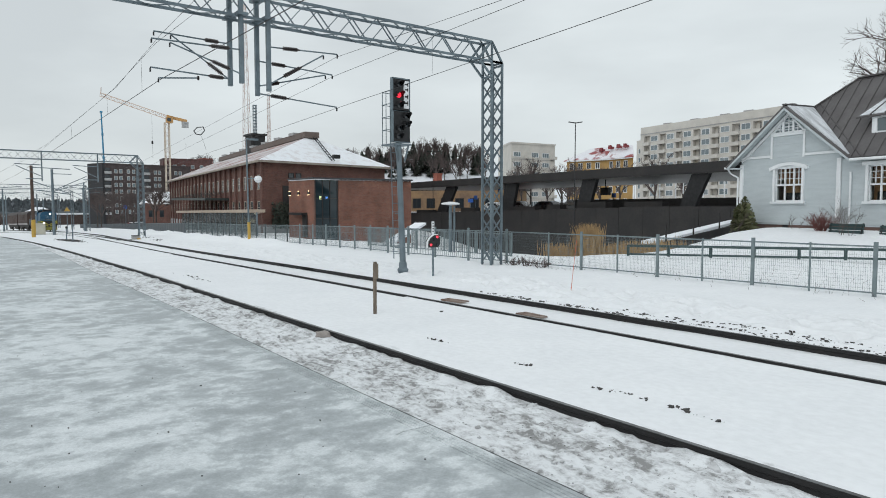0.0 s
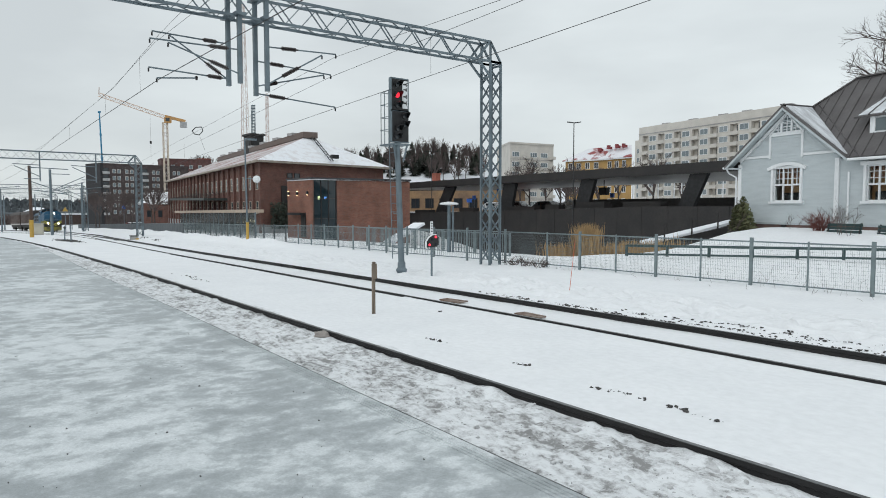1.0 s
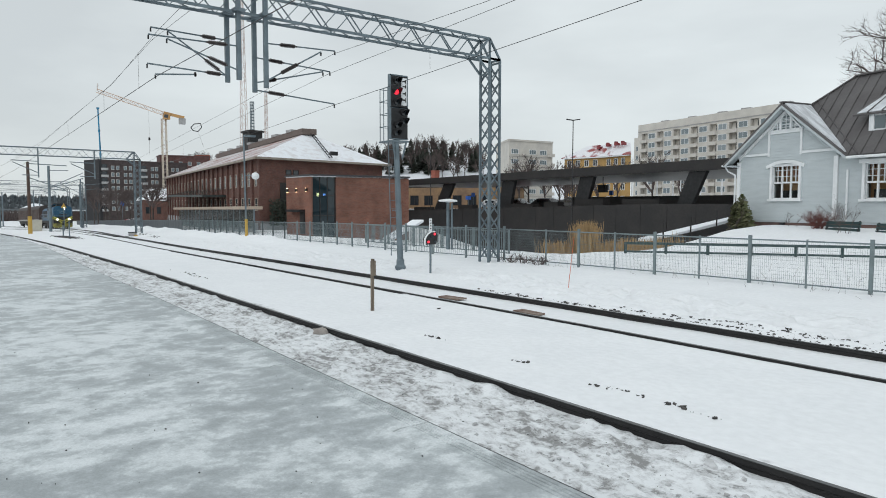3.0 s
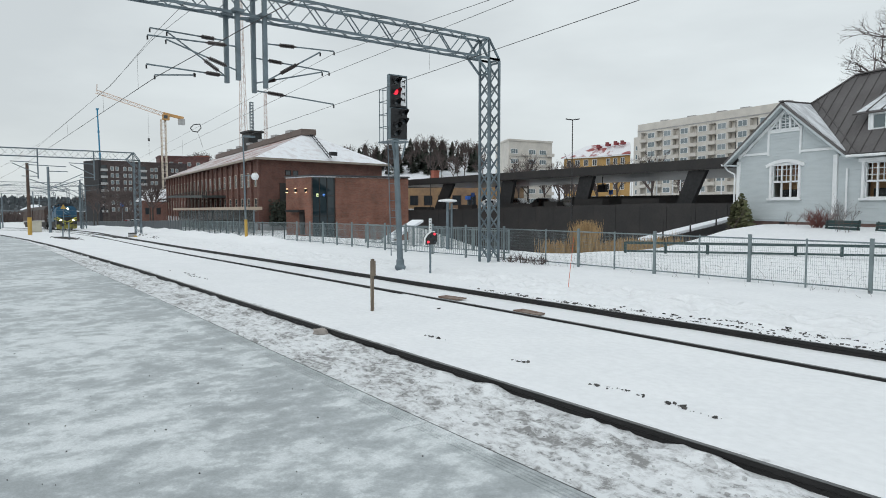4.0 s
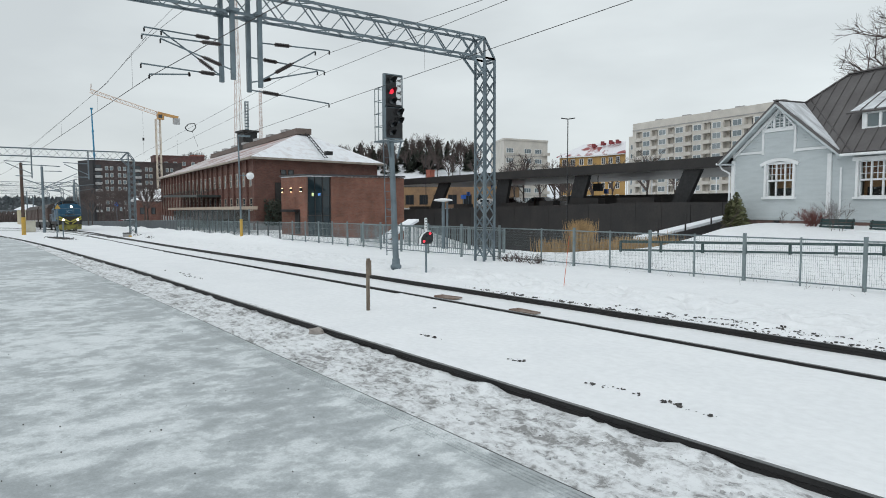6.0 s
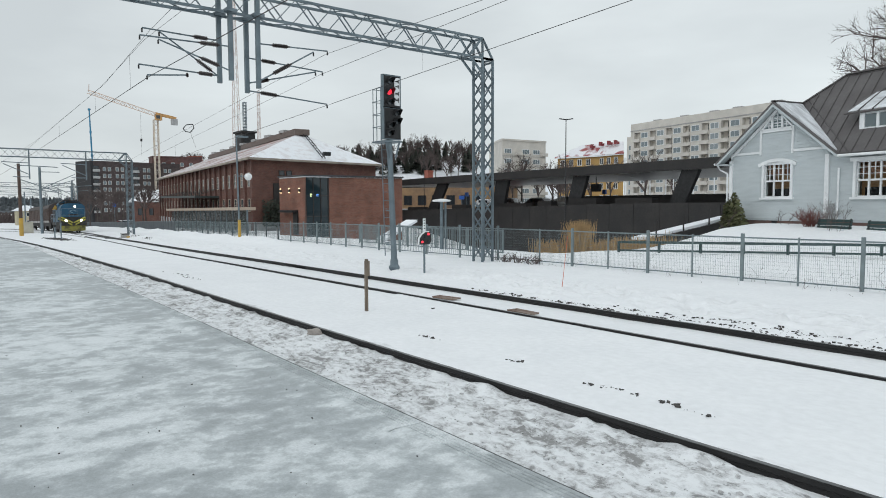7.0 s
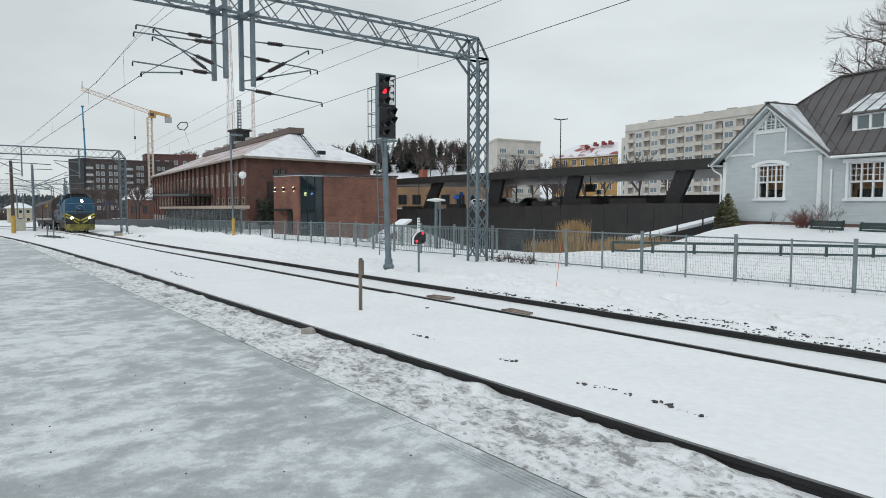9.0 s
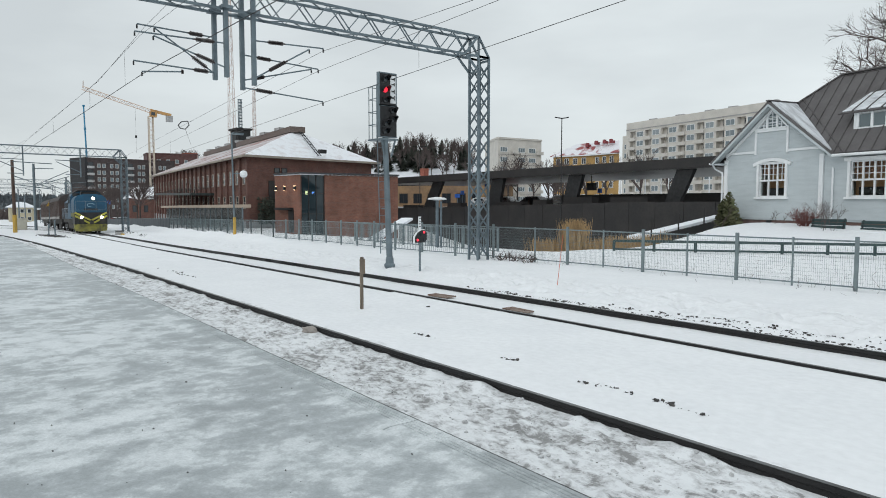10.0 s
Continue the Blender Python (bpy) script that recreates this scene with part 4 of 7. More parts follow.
while x > -214:
    posts.append((x, line(FENCE, x), fall(x) - 0.12, i % 2 == 0 or x < -17))
    x -= 1.475 if x > -16 else 2.1
    i += 1
for x, y, z, big in posts:
    shared("post", far_post if x < -40 else thick if big else thin, fence, Matrix.Translation((x, y, z)))
for (xa, ya, za, _), (xb, yb, zb, _) in zip(posts[:-1], posts[1:]):
    a, b = Vector((xa, ya, za)), Vector((xb, yb, zb))
    net = Geo()
    top, low = Vector((0, 0, 1.22)), Vector((0, 0, 0.1))
    pan = part("top_rail", Geo().beam(a + top, b + top, 0.038), POST, fence)
    part("bottom_rail", Geo().beam(a + low, b + low, 0.035), POST, fence)
    L = (b - a).length
    if xa <= -75:
        part("slat_panel", Geo().beam(a + Vector((0, 0, 0.68)), b + Vector((0, 0, 0.68)), 0.03, 1.05), SLAT, pan, "dark slatted panel")
    if xa > -75:
        vs, hs = (0.05, 0.1) if xa > -16.6 else (0.12, 0.4)
        n = int(L / vs)
        for k in range(1, n):
            net.beam(a.lerp(b, k / n) + low, a.lerp(b, k / n) + top, 0.0034 if xa > -16.6 else 0.012)
        z = 0.1 + hs
        while z < 1.2:
            net.beam(a + Vector((0, 0, z)), b + Vector((0, 0, z)), 0.0034 if xa > -16.6 else 0.012)
            z += hs
        part("wire_panel", net, POST, pan, "welded wire mesh")

# bar railing beside the underpass, behind the fence
bar = thing("bar_railing", (0, 0, 0), "grey steel bar railing at the edge of the underpass", "railing")
pts = [Vector((-21.5 - 2.4 * i, 20.3 - 0.05 * i, -0.25)) for i in range(6)]
bar_mesh = Geo().box((0, 0, 0.6), (0.022, 0.022, 1.0)).mesh("bar", POST)
post_mesh = Geo().box((0, 0, 0.5), (0.07, 0.07, 1.3)).mesh("post", POST)
for p in pts:
    shared("post", post_mesh, bar, Matrix.Translation(p))
for a, b in zip(pts[:-1], pts[1:]):
    part("rail_bar", Geo().beam(a + Vector((0, 0, 1.1)), b + Vector((0, 0, 1.1)), 0.05).beam(a + Vector((0, 0, 0.12)), b + Vector((0, 0, 0.12)), 0.04), POST, bar)
    for k in range(1, 20):
        shared("bar", bar_mesh, bar, Matrix.Translation(a.lerp(b, k / 20)))

# green two-rail barrier in the garden
gb = thing("garden_barrier", (0, 0, 0), "low dark green two-rail metal barrier in snow", "railing")
g0, g1 = Vector((-14.75, 19.7, 0)), Vector((-3.5, 27.8, 0))
for k in range(11):
    p = g0.lerp(g1, k / 10)
    z = ground_height(p.x, p.y)
    part("post", Geo().box((p.x, p.y, 0.49), (0.09, 0.05, 0.40)), TEAL, gb)
part("upper_rail", Geo().beam(g0 + Vector((0, 0, 0.66)), g1 + Vector((0, 0, 0.66)), 0.05, 0.09), TEAL, gb)
part("lower_rail", Geo().beam(g0 + Vector((0, 0, 0.36)), g1 + Vector((0, 0, 0.36)), 0.05, 0.07), TEAL, gb)

# ---- masts and equipment far down the line ----


def line_mast(at, h, material, label, arms, yellow=False, r=0.16):
    m = thing("catenary_mast", (at[0], at[1], fall(at[0]) - 0.1), label, "mast", "catenary masts")
    part("pole", Geo().tube((0, 0, -0.4), (-0.1, 0, h), r, r * 0.8, 10), material, m)
    if yellow:
        part("sleeve", Geo().tube((0, 0, -0.1), (0, 0, 1.75), r * 1.15, None, 10), SIGNYELLOW, m, "yellow protective sleeve")
    for y, z0, z1 in arms:
        part("arm", Geo().tube((0, 0, z0), (0, y, z1), 0.045, None, 6), STEEL, m)
    return m


RUSTPOLE = mat("brown_timber_mast", (0.10, 0.065, 0.05), 0.85, second=(0.07, 0.05, 0.042), scale=2)
line_mast((-73.0, 6.98), 6.85, RUSTPOLE, "brown timber mast with a yellow foot in snow", [(3.2, 6.7, 6.6), (3.0, 4.6, 4.2), (3.0, 5.4, 4.3)], True)
line_mast((-84.8, 10.06), 7.4, STEEL, "grey steel catenary mast with a bracket arm", [(3.4, 5.0, 6.7), (3.4, 4.9, 6.1), (1.9, 6.9, 6.9), (-0.9, 4.4, 4.7)], r=0.16)
for x, y, h in ((-125, 19.4, 8.2), (-150, 23.1, 8.4), (-112, 6.5, 7.5), (-146, 9.3, 8.0), (-155, 5, 9.5), (-180, 12, 8), (-205, 22, 8), (-190, 2, 8), (-230, 10, 8), (-168, 16.9, 8)):
    line_mast((x, y), h, STEEL, "distant grey catenary mast", [(-3, h - 1, h - 0.7), (-3, h - 2.4, h - 0.8), (3, h - 1, h - 0.7)], r=0.15)
gantry((-132, 0), -14, 21, 5.3, 5.95, fall(-132), "far lattice gantry down the line")
gantry((-185, 0), -22, 26, 5.6, 6.3, fall(-185), "far lattice gantry down the line")
gantry((-240, 0), -30, 30, 5.6, 6.3, fall(-240), "far lattice gantry down the line")

cab = thing("equipment_cabinet", (-90.2, 9.2, fall(-90) - 0.1), "beige trackside equipment cabinet on a plinth", "cabinet")
part("body", Geo().box((0, 0, 0.72), (0.9, 1.15, 1.25)), BEIGE, cab)
part("cap", Geo().box((0, 0, 1.38), (1.0, 1.25, 0.07)), BEIGE, cab)
part("door", Geo().box((0.46, -0.02, 0.75), (0.03, 1.0, 1.1)), BEIGE, cab)
part("plinth", Geo().box((0, 0, 0.0), (1.0, 1.25, 0.25)), CONCRETE2, cab)


def sign_post(at, h, label, plate, material, n=3):
    s = thing("track_sign", (at[0], at[1], fall(at[0]) - 0.1), label, "sign", "track signs")
    part("post", Geo().tube((0, 0, -0.2), (0, 0, h), 0.045, None, 8), STEEL, s)
    k = 2 * math.pi / n
    ring = [(plate * math.sin(k * i), plate * math.cos(k * i)) for i in range(n)]
    part("plate", Geo().add([(0.05, a, h + b) for a, b in ring] + [(0.08, a, h + b) for a, b in ring], [tuple(range(n)), tuple(range(2 * n - 1, n - 1, -1))] + [(i, (i + 1) % n, n + (i + 1) % n, n + i) for i in range(n)]), material, s)
    return s


sign_post((-90.1, 12.1), 3.0, "yellow triangular warning sign on a thin post", 0.36, SIGNYELLOW)
sign_post((-60.1, 7.98), 1.1, "short dark marker post in a patch of grit", 0.12, BLACK, 4)
sign_post((-57.5, 8.05), 1.3, "thin short marker post in snow", 0.07, STEEL, 4)
sign_post((-95, 4.0), 2.4, "small yellow round sign on a thin post", 0.35, SIGNYELLOW, 12)
stones("ballast_patch", [(-59, 8.0, 900, 2.0, 0.25)], "patch of dark grit round a marker post", 8, (0.015, 0.05))
stones("ballast_patch", [(-61, 14.0, 60, 1.2, 0.4), (-54, 13.2, 30, 1.0, 0.2)], "dark stones and litter by the turnout", 9, (0.02, 0.07))

# specks of grit and an ice chip on the platform
g = Geo()
rnd = random.Random(77)
for _ in range(300):
    x, y = rnd.uniform(-9, 1.0), 2.7 - 4.5 * rnd.random() ** 1.5
    r = 0.0015 + 0.0055 * rnd.random() ** 5
    g.box((x, y, 0.352 + r * 0.5), (r * 2, r * rnd.uniform(1, 2.4), r * 1.2), None)
single("platform_grit", g, STONE, "dark grit specks on the icy platform", "gravel", kind="stuff")
lump("ice_chip", (-3.05, 1.02, 0.362), (0.05, 0.014, 0.01), WHITE, "small white chip of ice on the platform", "ice chip", "", 9)

# point machine of the turnout
pm = thing("point_machine", (-58.5, 12.75, fall(-58) - 0.12), "low grey point machine with yellow lever in snow", "point machine", turn=-6)
part("case", Geo().box((0, 0, 0.18), (1.1, 0.5, 0.32)), CONCRETE2, pm)
part("lid", Geo().box((0, 0, 0.36), (1.15, 0.55, 0.05)), BLACK, pm)
part("lever", Geo().box((0.9, 0.15, 0.12), (0.7, 0.18, 0.14)), SIGNYELLOW, pm, "yellow weighted lever")
part("rod", Geo().tube((0.3, -0.3, 0.05), (0.3, -1.5, 0.05), 0.035, None, 6), RAILS, pm)

# ---- buildings ----
WINDOWS = {}


def window(parent, p, d, u, z, w, h, frame=WHITE, pane=PANE, bars=1, cross=1, name="window"):
    """A framed window in the wall that runs from p along d: a frame a little proud, a pane set back in it."""
    key = (w, h, frame.name, pane.name, bars, cross)
    if key not in WINDOWS:
        f = Geo()
        t = min(0.11, 0.08 * w)
        f.box((0, 0, h / 2 - t / 2), (w, 0.16, t)).box((0, 0, -h / 2 + t / 2), (w, 0.2, t)).box((-w / 2 + t / 2, 0, 0), (t, 0.16, h)).box((w / 2 - t / 2, 0, 0), (t, 0.16, h))
        for i in range(bars):
            f.box((-w / 2 + w * (i + 1) / (bars + 1), 0, 0), (t * 0.7, 0.13, h))
        for i in range(cross):
            f.box((0, 0, -h / 2 + h * (i + 1) / (cross + 1)), (w, 0.12, t * 0.6))
        WINDOWS[key] = (f.mesh("window", frame), Geo().box((0, 0, 0), (w * 0.96, 0.06, h * 0.96)).mesh("pane", pane))
    fm, pm = WINDOWS[key]
    d = Vector((d[0], d[1], 0)).normalized()
    m = Matrix.Translation((p[0] + d.x * u, p[1] + d.y * u, z)) @ pose(0, 0, 0, 0, 0, math.degrees(math.atan2(d.y, d.x)))
    ob = shared(name, fm, parent, m)
    shared("pane", pm, ob, Matrix.Identity(4))
    return ob


def unit(p, q):
    v = Vector((q[0] - p[0], q[1] - p[1]))
    return v.normalized(), v.length


# -- long brick station hall with a hipped snowy roof --
hall = thing("station_hall", (0, 0, 0), "long red brick station hall with a snowy hipped roof", "building")
A, B, C = Vector((-71.1, 29.0)), Vector((-140.6, 37.4)), Vector((-73.9, 46.8))
D = C + B - A
dh, Lh = unit(A, B)
nh = Vector((-dh.y, dh.x))
de, Le = unit(A, C)
part("wall", Geo().prism([A, C, D, B], -3, 7.25), BRICK, hall)
part("plinth", Geo().prism([A - dh * 0.15 + nh * 0.12, C - dh * 0.15 - nh * 0.1, D, B + nh * 0.12], -3, -0.1), CONCRETE2, hall)


def hp(s, off, z):
    q = A + dh * s + nh * off
    return (q.x, q.y, z)


Cl = ((C - A).dot(dh), (C - A).dot(nh))
o = 0.7
eaves = [hp(-o, o, 7.35), hp(Cl[0] - o, Cl[1] - o, 7.35), hp(70 + Cl[0], Cl[1] - o, 7.35), hp(70, o, 7.35)]
r0, r1 = hp(9.8, -8.7, 11.4), hp(64, -8.7, 11.4)
TILE = mat("red_tile_under_snow", (0.56, 0.53, 0.54), 0.8, second=(0.30, 0.155, 0.135), scale=0.33, lo=0.46, hi=0.66, fine=3, grain=0.1, stretch=(0.6, 2.2, 1))
part("roof_slope", Geo().slab([eaves[3], eaves[0], r0, r1], 0.18), TILE, hall, "red tiled slope under thin snow")
part("roof_slope", Geo().slab([eaves[0], eaves[1], r0], 0.18), ROOFSNOW, hall, "snow-covered hip")
part("roof_slope", Geo().slab([eaves[1], eaves[2], r1, r0], 0.18), ROOFSNOW, hall, "snow-covered slope")
part("roof_slope", Geo().slab([eaves[2], eaves[3], r1], 0.18), ROOFSNOW, hall, "snow-covered hip")
EAVE = mat("pale_eaves_board", (0.34, 0.30, 0.25), 0.8, second=(0.24, 0.21, 0.18), scale=1)
ev = Geo()
for a, b in zip(eaves, eaves[1:] + eaves[:1]):
    ev.beam((a[0], a[1], 7.22), (b[0], b[1], 7.22), 0.25, 0.24)
part("eaves_board", ev, EAVE, hall, "pale boarded eaves with gutter")
part("ridge_vent", Geo().beam(hp(8.6, -8.7, 11.45), hp(60, -8.7, 11.45), 2.0, 0.75), mat("brown_ridge_cladding", (0.15, 0.115, 0.10), 0.7), hall, "long brown ridge ventilator")
for s in range(14, 60, 7):
    part("ridge_cap", Geo().box(hp(s, -8.7, 11.95), (1.6, 2.2, 0.35)), CONCRETE2, hall)
ch = part("chimney", Geo().box(hp(36.5, -8.7, 12.4), (3.0, 2.2, 3.0)), DARK, hall, "dark ventilation tower on the ridge")
part("chimney_cap", Geo().box(hp(36.5, -8.7, 14.0), (3.5, 2.7, 0.3)), DARK, ch)
fc = Vector(hp(36.5, -8.7, 12.75))
part("fan", Geo().tube(fc + Vector((1.5, 0, 0)), fc + Vector((1.56, 0, 0)), 0.8, None, 18), BLACK, ch, "round black fan opening")
part("fan", Geo().tube(fc + Vector((0.4, -1.1, 0)), fc + Vector((0.4, -1.16, 0)), 0.8, None, 18), BLACK, ch, "round black fan opening")
ant = Geo()
for a, b in ((-0.22, -0.22), (0.22, -0.22), (0.22, 0.22), (-0.22, 0.22)):
    ant.beam(Vector(hp(36.5, -8.7, 14)) + Vector((a, b, 0)), Vector(hp(36.5, -8.7, 19)) + Vector((a, b, 0)), 0.09)
for i in range(10):
    ant.box(Vector(hp(36.5, -8.7, 14.4 + i * 0.5)), (0.55, 0.55, 0.12))
part("antenna", ant, STEEL, ch, "short lattice antenna")
PIER = brick_mat("brick_pier", (0.150, 0.066, 0.049), (0.100, 0.042, 0.034), (0.14, 0.10, 0.088))
pier = Geo().box((0, 0, 2.3), (0.62, 0.3, 9.6)).mesh("pier", PIER)
ang = math.degrees(math.atan2(dh.y, dh.x))
REVEAL = mat("pale_window_reveal", (0.42, 0.36, 0.30), 0.8, second=(0.33, 0.28, 0.23), scale=1)
for k in range(23):
    s = 0.35 + 3.1 * k
    q = A + dh * s + nh * 0.1
    shared("pier", pier, hall, Matrix.Translation((q.x, q.y, 0)) @ pose(0, 0, 0, 0, 0, ang))
    if k == 22:
        break
    if 9 <= k <= 13:
        window(hall, A + nh * 0.02, dh, s + 1.55, 4.2, 1.15, 3.4, REVEAL, PANE, 0, 1)
    else:
        window(hall, A + nh * 0.02, dh, s + 1.55, 4.95, 1.1, 1.7, REVEAL, PANE, 0, 1)
    window(hall, A + nh * 0.02, dh, s + 1.55, 2.05, 1.1, 1.5, REVEAL, PANE, 0, 1)
for u, z in ((3.6, 5.75), (4.6, 5.75)):
    window(hall, A, de, u, z, 0.75, 0.6, DARK, PANE, 0, 0)
part("side_door", Geo().box(((A + de * 3.0).x, (A + de * 3.0).y, 2.6), (0.4, 1.1, 3.9)), DARK, hall, "dark tall vent panel")
cn = Geo()
q0, q1 = hp(16.5, 1.6, 3.15), hp(46, 1.6, 3.45)
cn.beam(q0, q1, 3.2, 0.32)
for k in range(9):
    cn.beam(hp(17 + 3.55 * k, 0.2, 4.3), hp(17 + 3.55 * k, 3.0, 3.3 + 0.035 * k), 0.06)
part("entrance_canopy", cn, mat("green_grey_canopy", (0.05, 0.06, 0.058), 0.6), hall, "dark flat entrance canopy")
vent = thing("roof_ladder", (0, 0, 0), "thin roof ladder with a floodlight on the snowy hip", "ladder")
la, lb = Vector(r0) + Vector((0.6, 0.3, 0.1)), Vector(eaves[0]).lerp(Vector(eaves[1]), 0.52) + Vector((0, 0, 0.35))
lg = Geo()
sd = Vector((de.x, de.y, 0)) * 0.22
lg.beam(la - sd, lb - sd, 0.07).beam(la + sd, lb + sd, 0.07)
for i in range(18):
    c = la.lerp(lb, i / 17)
    lg.beam(c - sd, c + sd, 0.05)
part("ladder_frame", lg, BLACK, vent)
part("floodlight", Geo().box(lb + Vector((0.3, 0.2, 0.5)), (0.5, 0.9, 0.45)), BLACK, vent)

# glazed shelter along the hall
shel = thing("glazed_shelter", (0, 0, 0), "low glazed shelter with a pale flat roof beam", "shelter")
BE = mat("pale_timber_fascia", (0.42, 0.34, 0.27), 0.75, second=(0.36, 0.29, 0.23), scale=1)
s0, s1 = -12.1, 30.2
part("roof_beam", Geo().beam(hp(s0, 4.0, 1.72), hp(s1, 4.0, 1.42), 1.6, 0.3), BE, shel, "pale flat roof beam")
GREYGLASS = glass_mat("grey_glass", (0.06, 0.066, 0.064), 0.12)
for i in range(16):
    a, b = s0 + (s1 - s0) * i / 16, s0 + (s1 - s0) * (i + 1) / 16
    part("glass_panel", Geo().beam(hp(a + 0.1, 4.0, 0.5 - i * 0.03), hp(b - 0.1, 4.0, 0.5 - i * 0.03), 0.04, 2.2), GREYGLASS, shel)
    part("mullion", Geo().box(hp(a, 4.0, 0.3), (0.12, 0.12, 2.6)), STEEL, shel)

# -- flat brick annex with a glazed corner bay --
annex = thing("annex", (0, 0, 0), "flat-roofed orange brick annex with a tall glazed bay", "building")
P0, P1, P2, P3 = Vector((-60.2, 27.1)), Vector((-55.55, 27.55)), Vector((-54.3, 37.5)), Vector((-60, 38))
df, _ = unit(P1, P2)
ds, _ = unit(P0, P1)
G1 = P1 + df * 2.35
part("wall", Geo().prism([P0, P1 + df * 0.05, P1 + df * 0.05 - ds * 1.2, P0 + df * 2.35, ], -1.5, 4.7), ORANGEBRICK, annex)
part("wall", Geo().prism([G1, P2, P3, P0 + df * 2.3], -1.5, 4.7), ORANGEBRICK, annex)
part("inner_wall", Geo().prism([P1 + df * 0.1 - ds * 1.3, G1 - ds * 1.3, G1 - ds * 1.5, P1 + df * 0.1 - ds * 1.5], -1.5, 4.7), DARK, annex)
part("bay_glass", Geo().prism([P1 + df * 0.1 - ds * 0.12, G1 - ds * 0.12, G1 - ds * 0.16, P1 + df * 0.1 - ds * 0.16], -1, 4.7), glass_mat("dark_bay_glass", (0.012, 0.024, 0.030), 0.02), annex, "tall dark glazing")
for k in range(4):
    q = P1.lerp(G1, 0.03 + 0.31 * k) - ds * 0.1
    part("mullion", Geo().box((q.x, q.y, 1.85), (0.07, 0.07, 5.7)), DARK, annex)
for z in (1.0, 2.9):
    a, b = P1 - ds * 0.1, G1 - ds * 0.1
    part("transom", Geo().beam((a.x, a.y, z), (b.x, b.y, z), 0.06), DARK, annex)
scr = P1.lerp(G1, 0.25) - ds * 0.09
part("lit_screen", Geo().box((scr.x, scr.y, 2.95), (0.03, 0.22, 0.3)), lamp_mat("lit_yellow_sign", (0.7, 0.8, 0.4), 0.5), annex, "small lit sign behind glass")
scr = P1.lerp(G1, 0.52) - ds * 0.09
part("lit_screen", Geo().box((scr.x, scr.y, 2.95), (0.03, 0.24, 0.22)), lamp_mat("lit_blue_screen", (0.10, 0.28, 0.7), 0.5), annex, "small blue screen behind glass")
cop = Geo()
for a, b in ((P0, P1), (P1, P2), (P2, P3), (P3, P0)):
    cop.beam((a.x, a.y, 4.76), (b.x, b.y, 4.76), 0.35, 0.14)
part("coping", cop, mat("dark_coping", (0.06, 0.06, 0.065), 0.5, 0.3), annex, "dark metal coping")
part("flat_roof", Geo().prism([P0, P1, P2, P3], 4.6, 4.72), SNOW, annex, "snowy flat roof")
nf = Vector((ds.y, -ds.x))
WARMSLOT = lamp_mat("warm_lamp", (1.0, 0.72, 0.4), 7.0)
for u in (0.35, 1.95, 3.75):
    q = P0 + ds * u + nf * 0.1
    w = part("wall_lamp", Geo().box((q.x, q.y, 3.4), (0.18, 0.18, 0.32)), BLACK, annex, "small black up-and-down wall lamp")
    part("lamp_glow", Geo().box((q.x, q.y, 3.58), (0.12, 0.12, 0.02)).box((q.x, q.y, 3.22), (0.12, 0.12, 0.02)), WARMSLOT, w, "warm lit slot")
q = P0 + ds * 2.2 + nf * 0.25
part("door_canopy", Geo().beam((P0 + ds * 0.9 + nf * 0.3).to_3d() + Vector((0, 0, 1.45)), (P0 + ds * 3.3 + nf * 0.3).to_3d() + Vector((0, 0, 1.45)), 0.7, 0.22), BLACK, annex)
part("door", Geo().box(((P0 + ds * 2.9).x, (P0 + ds * 2.9).y, 0.3), (0.9, 0.12, 2.1)), DARK, annex, "dark entrance door")
ivy = Geo()
rnd = random.Random(5)
for _ in range(1500):
    c = A + de * rnd.uniform(0.9, 4.2) - dh * rnd.uniform(0.1, 1.0)
    z = rnd.uniform(-0.4, 2.7) * (1 - 0.25 * abs(rnd.gauss(0, 0.5)))
    e = Vector((rnd.gauss(0, 1), rnd.gauss(0, 1), rnd.gauss(0, 1))).normalized() * 0.14
    f = Vector((rnd.gauss(0, 1), rnd.gauss(0, 1), rnd.gauss(0, 1))).normalized() * 0.10
    p = Vector((c.x, c.y, z))
    ivy.add([p - e, p + f, p + e, p - f], [(0, 1, 2, 3)])
single("evergreen_shrub", ivy, CONIFER, "dark evergreen shrub against the brick wall", "shrub")

# -- grey clapboard house --
HT = -15.0
house = thing("house", (-18.1, 33.4, 0), "pale grey clapboard wooden house with white trim", "house", turn=HT)
EAVEZ, PEAKU, PEAKZ = 4.43, 3.05, 6.84
part("plinth", Geo().box((2.9, 2.6, 0.75), (5.5, 5.0, 1.15)).box((10.9, 2.6, 0.75), (10.3, 5.0, 1.15)), PLINTH, house, "brown stone plinth with a small vent")
part("plinth_vent", Geo().box((2.9, 0.02, 1.12), (0.24, 0.1, 0.14)), BLACK, house)
core = Geo()
OPEN = [(2.27, 3.76, 2.33, 4.03), (6.98, 8.5, 2.3, 3.85)]


def solid_wall(geo, u0, u1, z0, z1, holes, v0, v1):
    """A wall in the plane of v, in blocks that leave its openings free."""
    us = sorted({u0, u1} | {h[0] for h in holes} | {h[1] for h in holes})
    for a, b in zip(us[:-1], us[1:]):
        hs = [h for h in holes if h[0] <= a and h[1] >= b]
        zs = [z0] + [z for h in hs for z in (h[2], h[3])] + [z1]
        for c, d in zip(zs[::2], zs[1::2]):
            geo.box(((a + b) / 2, (v0 + v1) / 2, (c + d) / 2), (b - a, v1 - v0, d - c))


solid_wall(core, 0.12, 5.68, 1.2, EAVEZ, OPEN[:1], 0.05, 0.25)
solid_wall(core, 5.68, 16.0, 1.2, 4.2, OPEN[1:], 0.05, 0.25)
